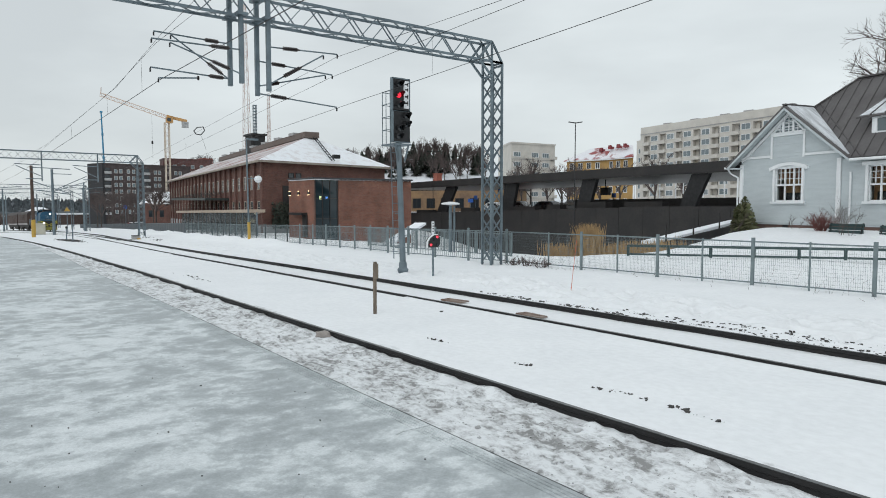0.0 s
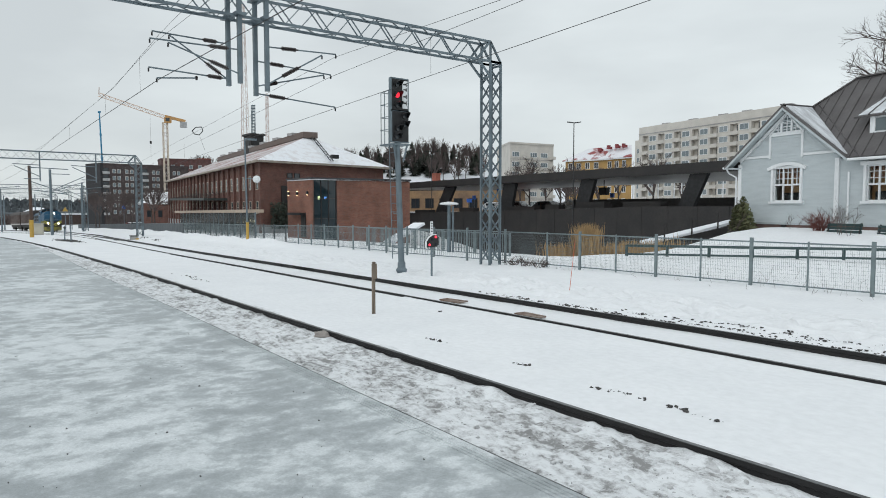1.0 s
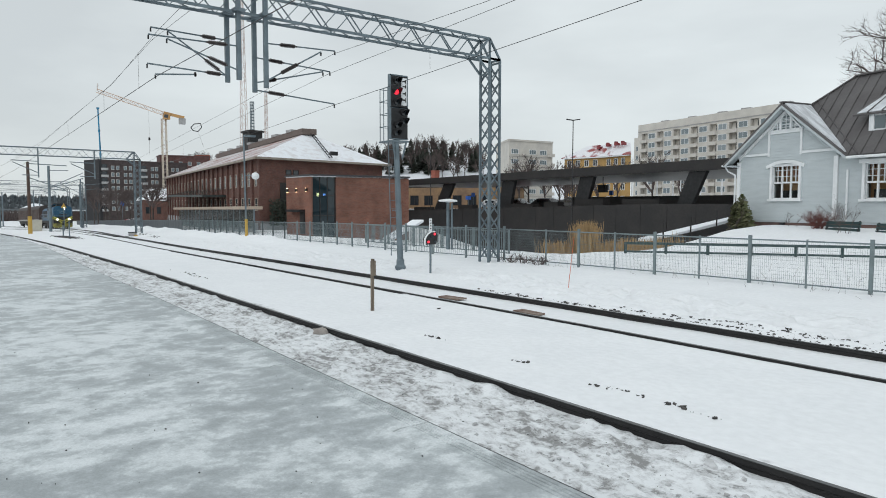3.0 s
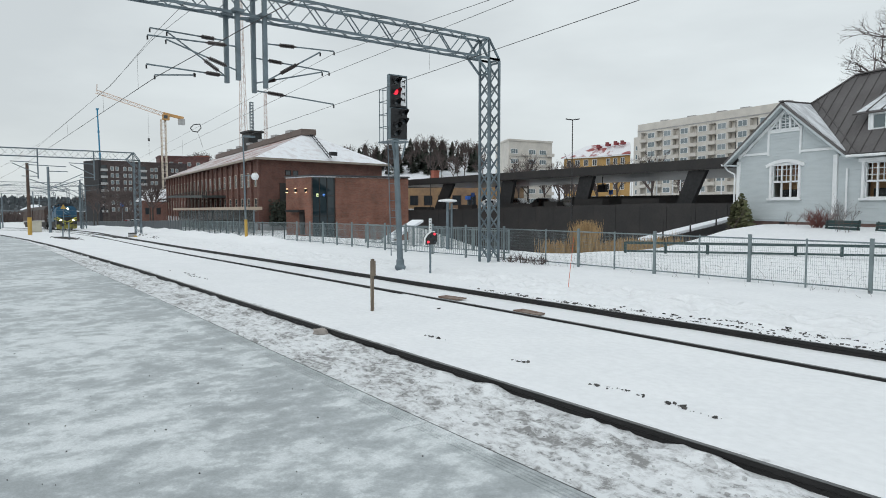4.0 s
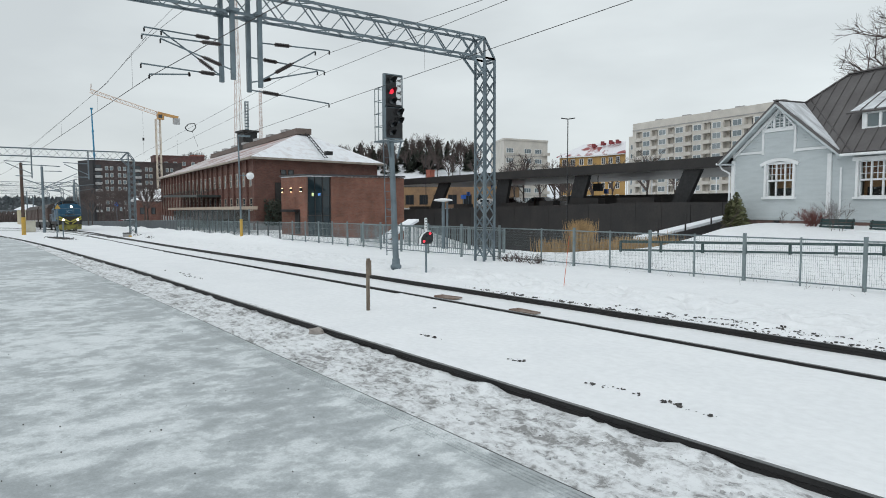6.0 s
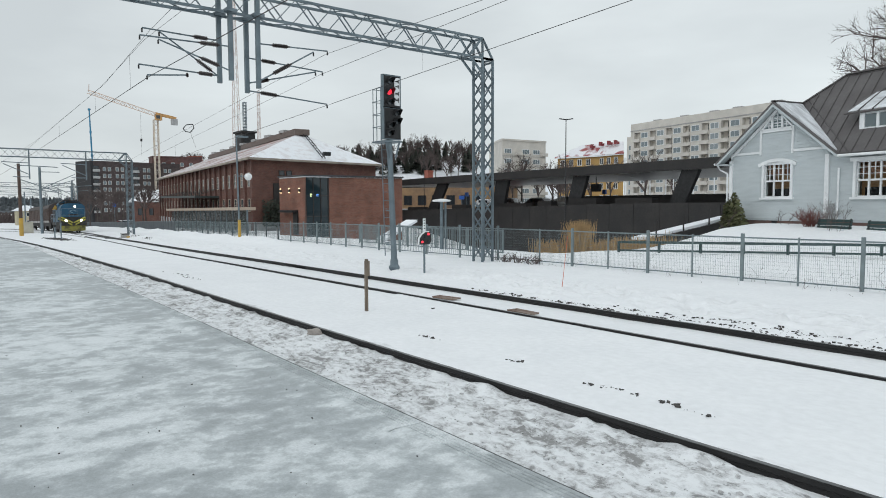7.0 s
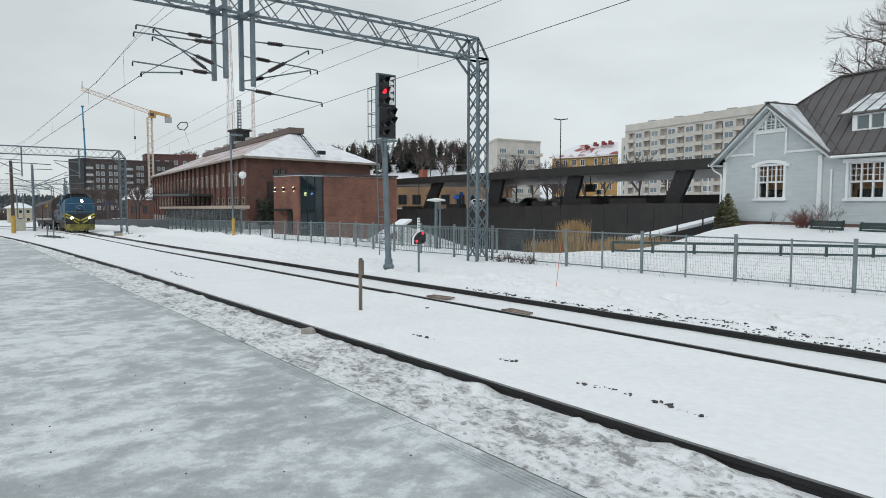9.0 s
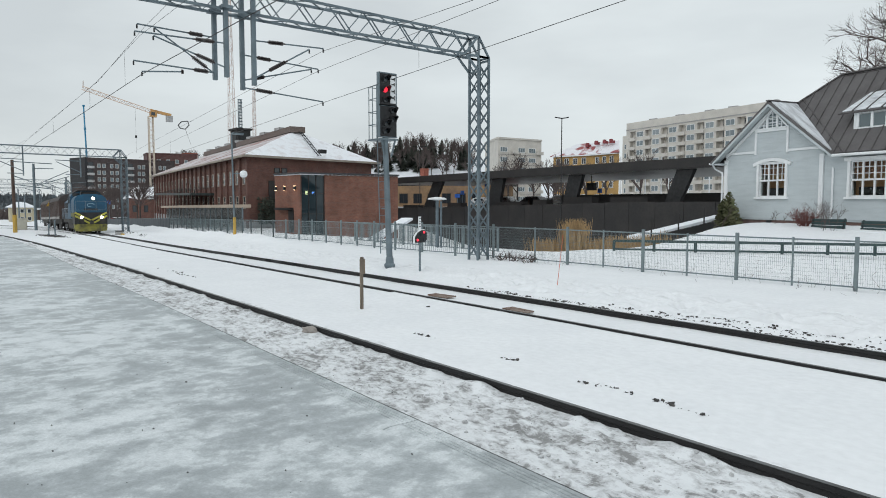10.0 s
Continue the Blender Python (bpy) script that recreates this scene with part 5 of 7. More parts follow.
core.add([(0, 0.05, EAVEZ), (6.1, 0.05, EAVEZ), (PEAKU, 0.05, PEAKZ), (0, 0.25, EAVEZ), (6.1, 0.25, EAVEZ), (PEAKU, 0.25, PEAKZ)], [(0, 1, 2), (5, 4, 3), (0, 3, 4, 1), (1, 4, 5, 2), (2, 5, 3, 0)])
core.box((0.22, 2.6, 2.7), (0.2, 4.7, 3.0)).box((8.06, 5.05, 2.7), (15.88, 0.2, 3.0)).box((15.9, 2.6, 2.7), (0.2, 4.9, 3.0))
part("wall", core, BOARD, house)
# boards, one by one, lapped
k = 0
z = 1.3
slope = (PEAKZ - EAVEZ) / PEAKU
while z < PEAKZ - 0.2:
    runs = [(0.14, 5.62)] if z < EAVEZ - 0.1 else [((z + 0.13 - EAVEZ) / slope + 0.05, 6.1 - (z + 0.13 - EAVEZ) / slope - 0.05)]
    if z < 4.05:
        runs.append((5.74, 16.0))
    for a, b in runs:
        cuts = [h for h in OPEN if a < h[0] < b and h[2] - 0.13 < z < h[3]]
        segs, u = [], a
        for h in cuts:
            segs.append((u, h[0]))
            u = h[1]
        segs.append((u, b))
        for c, d in segs:
            if d - c > 0.1:
                part("board", Geo().add([(c, 0.05, z), (d, 0.05, z), (d, 0.012, z), (c, 0.012, z), (c, 0.05, z + 0.14), (d, 0.05, z + 0.14), (d, 0.036, z + 0.14), (c, 0.036, z + 0.14)], [(0, 1, 2, 3), (4, 7, 6, 5), (3, 2, 6, 7), (0, 4, 5, 1), (0, 3, 7, 4), (1, 5, 6, 2)]), BOARD, house)
    z += 0.14
trim = Geo()
for u in (0.2, 5.62):
    trim.box((u, 0.0, 2.75), (0.2, 0.09, 3.0))
    part("corner_board", trim, WHITE, house, "white corner board")
    trim = Geo()
tr2 = Geo()
tr2.box((1.05, -0.01, 4.56), (1.85, 0.06, 0.11)).box((4.7, -0.01, 4.54), (1.7, 0.06, 0.11)).box((2.92, -0.01, 5.57), (1.75, 0.06, 0.12))
tr2.box((2.02, -0.01, 5.08), (0.11, 0.06, 1.3)).box((3.82, -0.01, 5.08), (0.11, 0.06, 1.3))
part("gable_trim", tr2, WHITE, house, "white gable trim boards")
verge, barge = Geo(), Geo()
for sd_ in (-1, 1):
    verge.beam((PEAKU, -0.02, PEAKZ - 0.2), (PEAKU + sd_ * 2.85, -0.02, PEAKZ - 0.2 - 2.85 * slope), 0.06, 0.14)
    barge.beam((PEAKU, -0.46, PEAKZ - 0.06), (PEAKU + sd_ * 3.42, -0.46, PEAKZ - 0.06 - 3.42 * slope), 0.05, 0.16)
    # boarded underside of the overhang
    barge.beam((PEAKU, -0.2, PEAKZ - 0.02), (PEAKU + sd_ * 3.42, -0.2, PEAKZ - 0.02 - 3.42 * slope), 0.46, 0.03)
part("verge_trim", verge, WHITE, house, "white verge trim")
part("bargeboard", barge, BOARD, house, "pale grey bargeboards")
# attic window in three lights
att = part("attic_window", Geo().box((2.93, 0.0, 5.66), (1.62, 0.12, 0.07)).box((2.66, 0.0, 5.98), (0.1, 0.12, 0.75)).box((3.23, 0.0, 5.98), (0.1, 0.12, 0.75)).beam((2.1, 0, 5.68), (2.94, 0, 6.52), 0.12, 0.07).beam((3.8, 0, 5.68), (2.98, 0, 6.52), 0.12, 0.07), WHITE, house, "triangular attic window with white bars")
PANEPALE = glass_mat("attic_glass", (0.10, 0.13, 0.14), 0.1)
part("pane", Geo().add([(2.71, 0.02, 5.7), (3.18, 0.02, 5.7), (3.18, 0.02, 6.26), (2.96, 0.02, 6.46), (2.71, 0.02, 6.25)], [(0, 1, 2, 3, 4)]), PANEPALE, att)
part("pane", Geo().add([(2.16, 0.02, 5.7), (2.61, 0.02, 5.7), (2.61, 0.02, 6.14)], [(0, 1, 2)]), PANEPALE, att)
part("pane", Geo().add([(3.28, 0.02, 5.7), (3.74, 0.02, 5.7), (3.28, 0.02, 6.16)], [(0, 1, 2)]), PANEPALE, att)
part("glazing_bar", Geo().box((2.95, 0.0, 6.05), (0.03, 0.05, 0.75)).box((2.95, 0, 5.92), (0.5, 0.05, 0.03)).box((2.95, 0, 6.15), (0.5, 0.05, 0.03)).box((2.46, 0, 5.85), (0.03, 0.05, 0.35)).box((3.45, 0, 5.85), (0.03, 0.05, 0.35)).box((2.42, 0, 5.85), (0.4, 0.05, 0.03)).box((3.48, 0, 5.85), (0.4, 0.05, 0.03)), WHITE, att)


def house_window(u0, u1, z0, z1, arch, lights):
    g = Geo()
    t = 0.12
    g.box((u0 - t / 2, -0.01, (z0 + z1) / 2), (t, 0.1, z1 - z0 + 0.1)).box((u1 + t / 2, -0.01, (z0 + z1) / 2), (t, 0.1, z1 - z0 + 0.1))
    g.box(((u0 + u1) / 2, -0.03, z0 - 0.05), (u1 - u0 + 0.4, 0.16, 0.1))
    if arch:
        n = 12
        mid, half = (u0 + u1) / 2, (u1 - u0) / 2 + 0.31
        for i in range(n):
            x0, x1 = -1 + 2 * i / n, -1 + 2 * (i + 1) / n
            g.beam((mid + half * x0, -0.03, z1 - 0.13 + 0.24 * (1 - abs(x0) ** 1.9)), (mid + half * x1, -0.03, z1 - 0.13 + 0.24 * (1 - abs(x1) ** 1.9)), 0.12, 0.16)
        g.box((mid, 0.02, z1 - 0.06), (u1 - u0, 0.06, 0.12))
    else:
        g.box(((u0 + u1) / 2, -0.02, z1 + 0.07), (u1 - u0 + 0.5, 0.14, 0.16))
    w = part("window", g, WHITE, house, "white carved window surround")
    s = Geo()
    zm = z0 + (z1 - z0) * 0.47
    for i in range(lights + 1):
        s.box((u0 + (u1 - u0) * i / lights, 0.09, (z0 + z1) / 2), (0.07, 0.07, z1 - z0))
    s.box(((u0 + u1) / 2, 0.09, zm), (u1 - u0, 0.07, 0.08)).box(((u0 + u1) / 2, 0.09, z0 + 0.03), (u1 - u0, 0.07, 0.06)).box(((u0 + u1) / 2, 0.09, z1 - 0.03), (u1 - u0, 0.07, 0.06))
    lw = (u1 - u0) / lights
    for i in range(lights):
        s.box((u0 + lw * (i + 0.5), 0.09, (zm + z1) / 2), (0.025, 0.05, z1 - zm))
        for kk in (1, 2):
            s.box((u0 + lw * (i + 0.5), 0.09, zm + (z1 - zm) * kk / 3), (lw, 0.05, 0.025))
    part("sash", s, WHITE, w, "white sash bars")
    for i in range(lights):
        part("pane", Geo().box((u0 + lw * (i + 0.5), 0.11, (z0 + z1) / 2), (lw - 0.05, 0.008, z1 - z0 - 0.05)), clear_mat("clear_pane"), w).visible_shadow = False
    # room behind the glass; its wall glows by itself to paint warm room light
    room = Geo()
    room.box(((u0 + u1) / 2, 1.6, 2.6), (u1 - u0 + 1.6, 0.08, 2.6))
    part("room_wall", room, mat("glowing_room_wall", (0.38, 0.24, 0.13), 0.8, emit=0.09), w, "ochre room wall that glows in place of lamplight")
    cur = Geo()
    for i in range(16):
        x = u0 - 0.05 + (u1 - u0 + 0.1) * i / 15
        cur.box((x, 0.34 + 0.02 * (i % 2), z1 - 0.28), ((u1 - u0) / 15, 0.02, 0.6))
    part("curtain", cur, mat("dusky_curtain", (0.25, 0.13, 0.085), 0.9), w, "short dusky curtain")
    part("table", Geo().box(((u0 + u1) / 2, 0.7, z0 + 0.18), (u1 - u0 - 0.2, 0.5, 0.5)), BLACK, w, "dark furniture inside")
    part("ceiling_lamp", Geo().lathe(((u0 + u1) / 2 + 0.1, 0.9, zm + 0.45), [(0.05, 0.2), (0.14, 0.1), (0.15, 0.0)], 10), lamp_mat("lit_shade", (1.0, 0.62, 0.28), 1.3), w, "lit shade")


house_window(*OPEN[0], True, 3)
house_window(*OPEN[1], False, 3)
# roofs with standing seams
STEEP, RIDGEU, RIDGEV, WINGV = 1.35, 4.7, 2.36, 1.49


def main_z(v):
    return 4.21 + STEEP * (v + 0.5)


HIP = (RIDGEU - PEAKU) / (RIDGEV - WINGV)
CORNER = PEAKU - HIP * (WINGV + 0.5)
BACKV = 2 * RIDGEV + 0.5
rf = Geo().slab([(6.48, -0.5, main_z(-0.5)), (17, -0.5, main_z(-0.5)), (17, RIDGEV, main_z(RIDGEV)), (RIDGEU, RIDGEV, main_z(RIDGEV)), (PEAKU, WINGV, main_z(WINGV))], 0.12)
main = part("main_roof", rf, METALROOF, house, "grey standing-seam sheet roof")
part("main_roof_back", Geo().slab([(17, BACKV, main_z(-0.5)), (CORNER, BACKV, main_z(-0.5)), (RIDGEU, RIDGEV, main_z(RIDGEV)), (17, RIDGEV, main_z(RIDGEV))], 0.12), METALROOF, house)
part("hip_roof", Geo().slab([(CORNER, BACKV, main_z(-0.5)), (PEAKU - HIP * 0.5, WINGV - 0.5, main_z(WINGV - 0.5)), (RIDGEU, RIDGEV, main_z(RIDGEV))], 0.12), METALROOF, house, "grey hipped roof end")
for i in range(25):
    u = 3.2 + 0.55 * i
    v0 = max(-0.5, WINGV - (u - PEAKU) * (WINGV + 0.5) / (6.48 - PEAKU))
    v1 = min(RIDGEV, WINGV + (u - PEAKU) / HIP)
    part("seam", Geo().beam((u, v0, main_z(v0) + 0.02), (u, v1, main_z(v1) + 0.02), 0.03, 0.05), METALROOF, main)
part("valley_flashing", Geo().beam((6.93, -0.5, main_z(-0.5) + 0.02), (3.36, WINGV + 0.08, main_z(WINGV + 0.08) + 0.02), 0.03, 0.05), METALROOF, main)
part("ridge_cap", Geo().beam((RIDGEU, RIDGEV, main_z(RIDGEV) + 0.03), (17, RIDGEV, main_z(RIDGEV) + 0.03), 0.2, 0.06).beam((PEAKU, WINGV, main_z(WINGV) + 0.03), (RIDGEU, RIDGEV, main_z(RIDGEV) + 0.03), 0.12, 0.05), METALROOF, main)
GSNOW = mat("snow_on_sheet", (0.70, 0.73, 0.76), 0.7, second=(0.36, 0.37, 0.39), scale=2.4, lo=0.42, hi=0.7, stretch=(0.35, 1.6, 0.35), fine=20)
wl_ = part("wing_roof", Geo().slab([(PEAKU - 3.5, -0.5, PEAKZ + 0.08 - 3.5 * slope), (PEAKU, -0.5, PEAKZ + 0.08), (PEAKU, WINGV + 0.05, PEAKZ + 0.08), (PEAKU - 3.5, 3.5, PEAKZ + 0.08 - 3.5 * slope)], 0.09), METALROOF, house, "grey sheet roof of the gabled wing")
part("wing_roof", Geo().slab([(PEAKU, -0.5, PEAKZ + 0.08), (PEAKU + 3.45, -0.5, PEAKZ + 0.08 - 3.45 * slope), (PEAKU + 3.45, -0.42, PEAKZ + 0.08 - 3.45 * slope), (PEAKU, WINGV + 0.02, PEAKZ + 0.08)], 0.09), METALROOF, house, "grey sheet roof of the gabled wing")
part("roof_snow", Geo().slab([(PEAKU + 0.1, -0.36, PEAKZ + 0.055), (PEAKU + 3.3, -0.42, PEAKZ + 0.14 - 3.3 * slope), (PEAKU + 3.3, -0.36, PEAKZ + 0.14 - 3.3 * slope), (PEAKU + 0.1, WINGV - 0.1, PEAKZ + 0.055)], 0.05), GSNOW, house, "thin melting snow")
for i in range(4):
    v = -0.2 + 0.45 * i
    e = max(0.2, 3.4 * (1 - (v + 0.5) / 2.0))
    part("seam", Geo().beam((PEAKU, v, PEAKZ + 0.1), (PEAKU + e, v, PEAKZ + 0.1 - e * slope), 0.03, 0.05), METALROOF, wl_)
part("ridge_cap", Geo().beam((PEAKU, -0.52, PEAKZ + 0.1), (PEAKU, WINGV + 0.05, PEAKZ + 0.1), 0.2, 0.06), METALROOF, wl_)
part("soffit", Geo().beam((PEAKU - 3.45, 1.5, 4.06), (PEAKU - 2.8, 1.5, 4.06), 3.9, 0.05), BOARD, house)
part("gutter", Geo().tube((PEAKU - 3.52, -0.5, 4.1), (PEAKU - 3.52, 3.5, 4.06), 0.06), WHITE, house, "pale gutter")
part("gutter", Geo().tube((6.5, -0.56, 4.1), (17, -0.56, 4.06), 0.06), WHITE, house, "pale gutter")
part("downpipe", Geo().tube((-0.45, -0.3, 4.05), (-0.4, -0.15, 3.82), 0.045).tube((-0.4, -0.15, 3.82), (0.0, -0.06, 3.6), 0.045).tube((0.0, -0.06, 3.6), (0.0, -0.06, 1.2), 0.045), WHITE, house, "white downpipe")
part("downpipe", Geo().tube((6.2, -0.05, 3.6), (6.2, -0.05, 1.3), 0.045), WHITE, house, "white downpipe")
# dormer on the main slope
dm = part("dormer", Geo().box((8.3, 0.85, 5.56), (2.9, 1.2, 0.72)), WHITE, house, "white dormer with a snowy roof")
part("dormer_roof", Geo().slab([(6.25, 0.05, 5.95), (10.3, 0.05, 5.95), (10.3, 1.62, 6.98), (6.5, 1.62, 6.98)], 0.07), METALROOF, dm)
part("dormer_snow", Geo().slab([(6.4, 0.12, 6.03), (10.2, 0.12, 6.03), (10.2, 1.5, 6.94), (6.75, 1.45, 6.91), (6.62, 0.9, 6.55)], 0.06), GSNOW, dm, "melting snow")
for i in range(5):
    part("dormer_seam", Geo().beam((6.9 + 0.62 * i, 0.06, 6.0), (6.95 + 0.62 * i, 1.6, 7.0), 0.04, 0.07), METALROOF, dm)
for i in range(3):
    part("dormer_pane", Geo().box((7.35 + 0.62 * i, 0.25, 5.56), (0.46, 0.05, 0.54)), PANEPALE, dm)
for i in range(4):
    part("dormer_bar", Geo().box((7.04 + 0.62 * i, 0.235, 5.56), (0.11, 0.05, 0.7)), WHITE, dm)


def bench(at, turn, label):
    b = thing("bench", at, label, "bench", "garden benches", turn=turn)
    for i in range(3):
        part("seat_slat", Geo().box((0, -0.12 + 0.16 * i, 0.45), (1.55, 0.13, 0.04)), TEAL, b)
    for i in range(3):
        part("back_slat", Geo().box((0, 0.27 + 0.03 * i, 0.58 + 0.14 * i), (1.55, 0.035, 0.12)), TEAL, b)
    for x in (-0.7, 0.7):
        part("leg", Geo().box((x, 0, 0.1), (0.06, 0.42, 0.7)).beam((x, 0.22, 0.4), (x, 0.36, 0.95), 0.05), BLACK, b)
    part("snow_cap", Geo().box((0.0, 0.04, 0.485), (1.45, 0.4, 0.05)), SNOW, b, "snow on the seat")
    return b


h15 = Matrix.Rotation(radians(HT), 4, "Z")
for u in (7.0, 9.2):
    q = h15 @ Vector((u, -1.6, 0)) + Vector((-18.1, 33.4, 0))
    bench((q.x, q.y, ground_height(q.x, q.y) - 0.52), HT, "dark green slatted garden bench with snow on it")

# -- black canopy and underpass wall of the station square --
dc = Vector((-0.993, 0.117))
nc = Vector((-0.117, -0.993))
CP = Vector((-25.04, 44.79))


def cp(s, off, z):
    q = CP + dc * s + nc * off
    return (q.x, q.y, z)


can = thing("station_canopy", (0, 0, 0), "long black canopy on slanted black supports", "canopy")
part("roof_slab", Geo().add([cp(-3, -15, 4.65), cp(-3, 0, 4.65), cp(55, 0, 4.65), cp(55, -15, 4.65), cp(-3, -15, 5.4), cp(-3, 0, 5.4), cp(55, 0, 5.4), cp(55, -15, 5.4)], [(0, 1, 2, 3), (7, 6, 5, 4), (0, 4, 5, 1), (1, 5, 6, 2), (2, 6, 7, 3), (3, 7, 4, 0)]), DARK, can)
part("soffit", Geo().add([cp(-2.9, -14.9, 4.645), cp(-2.9, -0.15, 4.645), cp(54, -0.15, 4.645), cp(54, -14.9, 4.645), cp(-2.9, -14.9, 4.60), cp(-2.9, -0.15, 4.60), cp(54, -0.15, 4.60), cp(54, -14.9, 4.60)], [(0, 1, 2, 3), (7, 6, 5, 4), (0, 4, 5, 1), (1, 5, 6, 2), (2, 6, 7, 3), (3, 7, 4, 0)]), mat("grey_soffit", (0.095, 0.09, 0.086), 0.3, 0.4), can, "grey reflective soffit")
for hi0, hi1, lo0, lo1 in ((2.07, 3.64, 3.65, 5.02), (13.9, 15.69, 15.05, 16.73), (25.68, 27.8, 26.55, 28.71), (37.83, 40.18, 40.22, 42.55)):
    g = Geo()
    lo, hi = 1.4, 4.6
    a = [cp(lo1, -0.6, lo), cp(lo0, -0.6, lo), cp(lo0, -0.95, lo), cp(lo1, -0.95, lo)]
    b = [cp(hi1, -0.6, hi), cp(hi0, -0.6, hi), cp(hi0, -0.95, hi), cp(hi1, -0.95, hi)]
    g.add(a + b, [(3, 2, 1, 0), (4, 5, 6, 7), (0, 1, 5, 4), (1, 2, 6, 5), (2, 3, 7, 6), (3, 0, 4, 7)])
    part("support", g, BLACK, can, "slanted black support")
wallg = thing("underpass_wall", (0, 0, 0), "dark rusted-steel retaining wall of an underpass", "wall", kind="structure")
for i in range(24):
    s0, s1 = -4 + 2.6 * i, -4 + 2.6 * (i + 1) - 0.03
    zt = 2.12 - 0.02 * max(0, s0 - 4)
    part("panel", Geo().add([cp(s0, 1.6, -3.5), cp(s1, 1.6, -3.5), cp(s1, 1.3, -3.5), cp(s0, 1.3, -3.5), cp(s0, 1.6, zt), cp(s1, 1.6, zt), cp(s1, 1.3, zt), cp(s0, 1.3, zt)], [(3, 2, 1, 0), (4, 5, 6, 7), (0, 1, 5, 4), (1, 2, 6, 5), (2, 3, 7, 6), (3, 0, 4, 7)]), DARK, wallg)
for s, w, h in ((6, 4.0, 0.55), (12.2, 3.6, 0.7), (18.2, 2.0, 0.6), (22, 4.5, 0.5), (33, 3, 0.6), (43, 4, 0.5)):
    part("parapet_block", Geo().beam(cp(s, -0.5, 2.1 + h / 2 - 0.02 * s), cp(s + w, -0.5, 2.1 + h / 2 - 0.02 * s), 0.8, h), DARK, wallg)
part("back_parapet", Geo().beam(cp(-4, -5.5, 2.4), cp(22, -5.5, 2.4), 0.3, 0.9), DARK, wallg)
sq = Geo().prism([(-20, 44.5), (-84, 52.0), (-170, 160), (90, 150), (60, 40), (-14, 43)], -3, 1.35)
single("square", sq, mat("slushy_asphalt", (0.30, 0.30, 0.30), 0.7, second=(0.62, 0.63, 0.65), scale=0.25, lo=0.45, hi=0.6), "slushy paved station square", "pavement", kind="structure")
# snowy ramp beside the wall
rp = Geo().slab([(-20.0, 37.3, 1.32), (-19.3, 37.0, 1.30), (-20.3, 29.5, 0.14), (-21.4, 29.7, 0.12)], 0.15)
ramp_t = thing("ramp", (0, 0, 0), "snow-covered ramp with a dark edge", "ramp", kind="structure")
part("ramp_snow", rp, SNOW, ramp_t)
part("ramp_edge", Geo().beam((-19.1, 36.9, 1.10), (-20.2, 29.3, 0.0), 0.12, 0.36), DARK, ramp_t)
for k in range(4):
    p = Vector((-19.1, 36.9, 1.2)).lerp(Vector((-20.2, 29.3, 0.1)), 0.1 + 0.27 * k)
    part("rail_post", Geo().box(p + Vector((0, 0, 0.45)), (0.06, 0.06, 1.0)), DARK, ramp_t)
# second snowy ramp wall near the annex
single("stair_wall", Geo().slab([(-41.3, 28.9, 0.72), (-40.7, 29.5, 0.72), (-40.3, 26.4, -0.6), (-40.9, 25.9, -0.6)], 0.2), SNOW, "snowy sloping stair wall of the underpass", "wall", kind="structure")

# -- street lamps --


def street_lamp(at, h, label, arm, base=0.0, r=0.05):
    s = thing("street_lamp", at, label, "street lamp", "street lamps")
    part("pole", Geo().tube((0, 0, base), (0, 0, h), r, r * 0.7, 8), BLACK, s)
    for d in (-1, 1):
        if arm:
            part("lamp_head", Geo().beam((0, 0, h), (d * 0.61 * arm, d * 0.79 * arm, h + 0.08), 0.12, 0.07), BLACK, s)
    return s


street_lamp((-35.5, 40.4, 0), 8.75, "tall dark street lamp with two flat heads", 0.55)
street_lamp((-66.4, 49.2, 0), 8.98, "dark street lamp with two flat heads", 0.9)
street_lamp((-150, 155, 0), 16, "far street lamp with two heads", 1.2)
ml = thing("mushroom_lamp", (-25.2, 19.72, -0.4), "grey post lamp with a wide white disc shade", "street lamp")
part("pole", Geo().tube((0, 0, 0), (0, 0, 2.55), 0.09, 0.08, 10).tube((0.18, 0.1, 0), (0.18, 0.1, 2.5), 0.05), STEEL, ml)
part("shade", Geo().lathe((0, 0, 2.55), [(0.1, 0.0), (0.42, 0.03), (0.48, 0.06), (0.4, 0.12), (0.05, 0.17)], 18), WHITE, ml, "white disc shade")
gl = thing("globe_lamp", (-43.5, 16.65, -0.5), "tall grey post with a white globe lamp and yellow foot", "street lamp")
part("pole", Geo().tube((0, 0, 0), (-0.2, 0, 7.2), 0.07, 0.05, 10), STEEL, gl)
part("globe", Geo().lathe((0.25, 0.6, 4.2), [(0.02, 0.02), (0.17, 0.06), (0.25, 0.2), (0.25, 0.34), (0.17, 0.46), (0.02, 0.5)], 16), WHITE, gl, "white globe", )
part("globe_arm", Geo().tube((0, 0, 4.5), (0.25, 0.6, 4.5), 0.03), STEEL, gl)
part("lamp_head", Geo().box((0, 0.35, 7.15), (0.25, 0.75, 0.12)), STEEL, gl)
part("sleeve", Geo().tube((0, 0, 0), (0, 0, 1.55), 0.1, None, 10), SIGNYELLOW, gl, "yellow foot sleeve")

# low ochre-brown market row and a red kiosk beyond the square, seen under the canopy
mk = thing("market_row", (0, 0, 0), "low ochre-brown row of shops across the square", "building")
MKWALL = mat("ochre_brown_plaster", (0.30, 0.19, 0.10), 0.85, second=(0.20, 0.13, 0.085), scale=0.3, fine=3)
M0, M1 = Vector((-104, 62)), Vector((-79.9, 75.8))
dm_, Lm = unit(M0, M1)
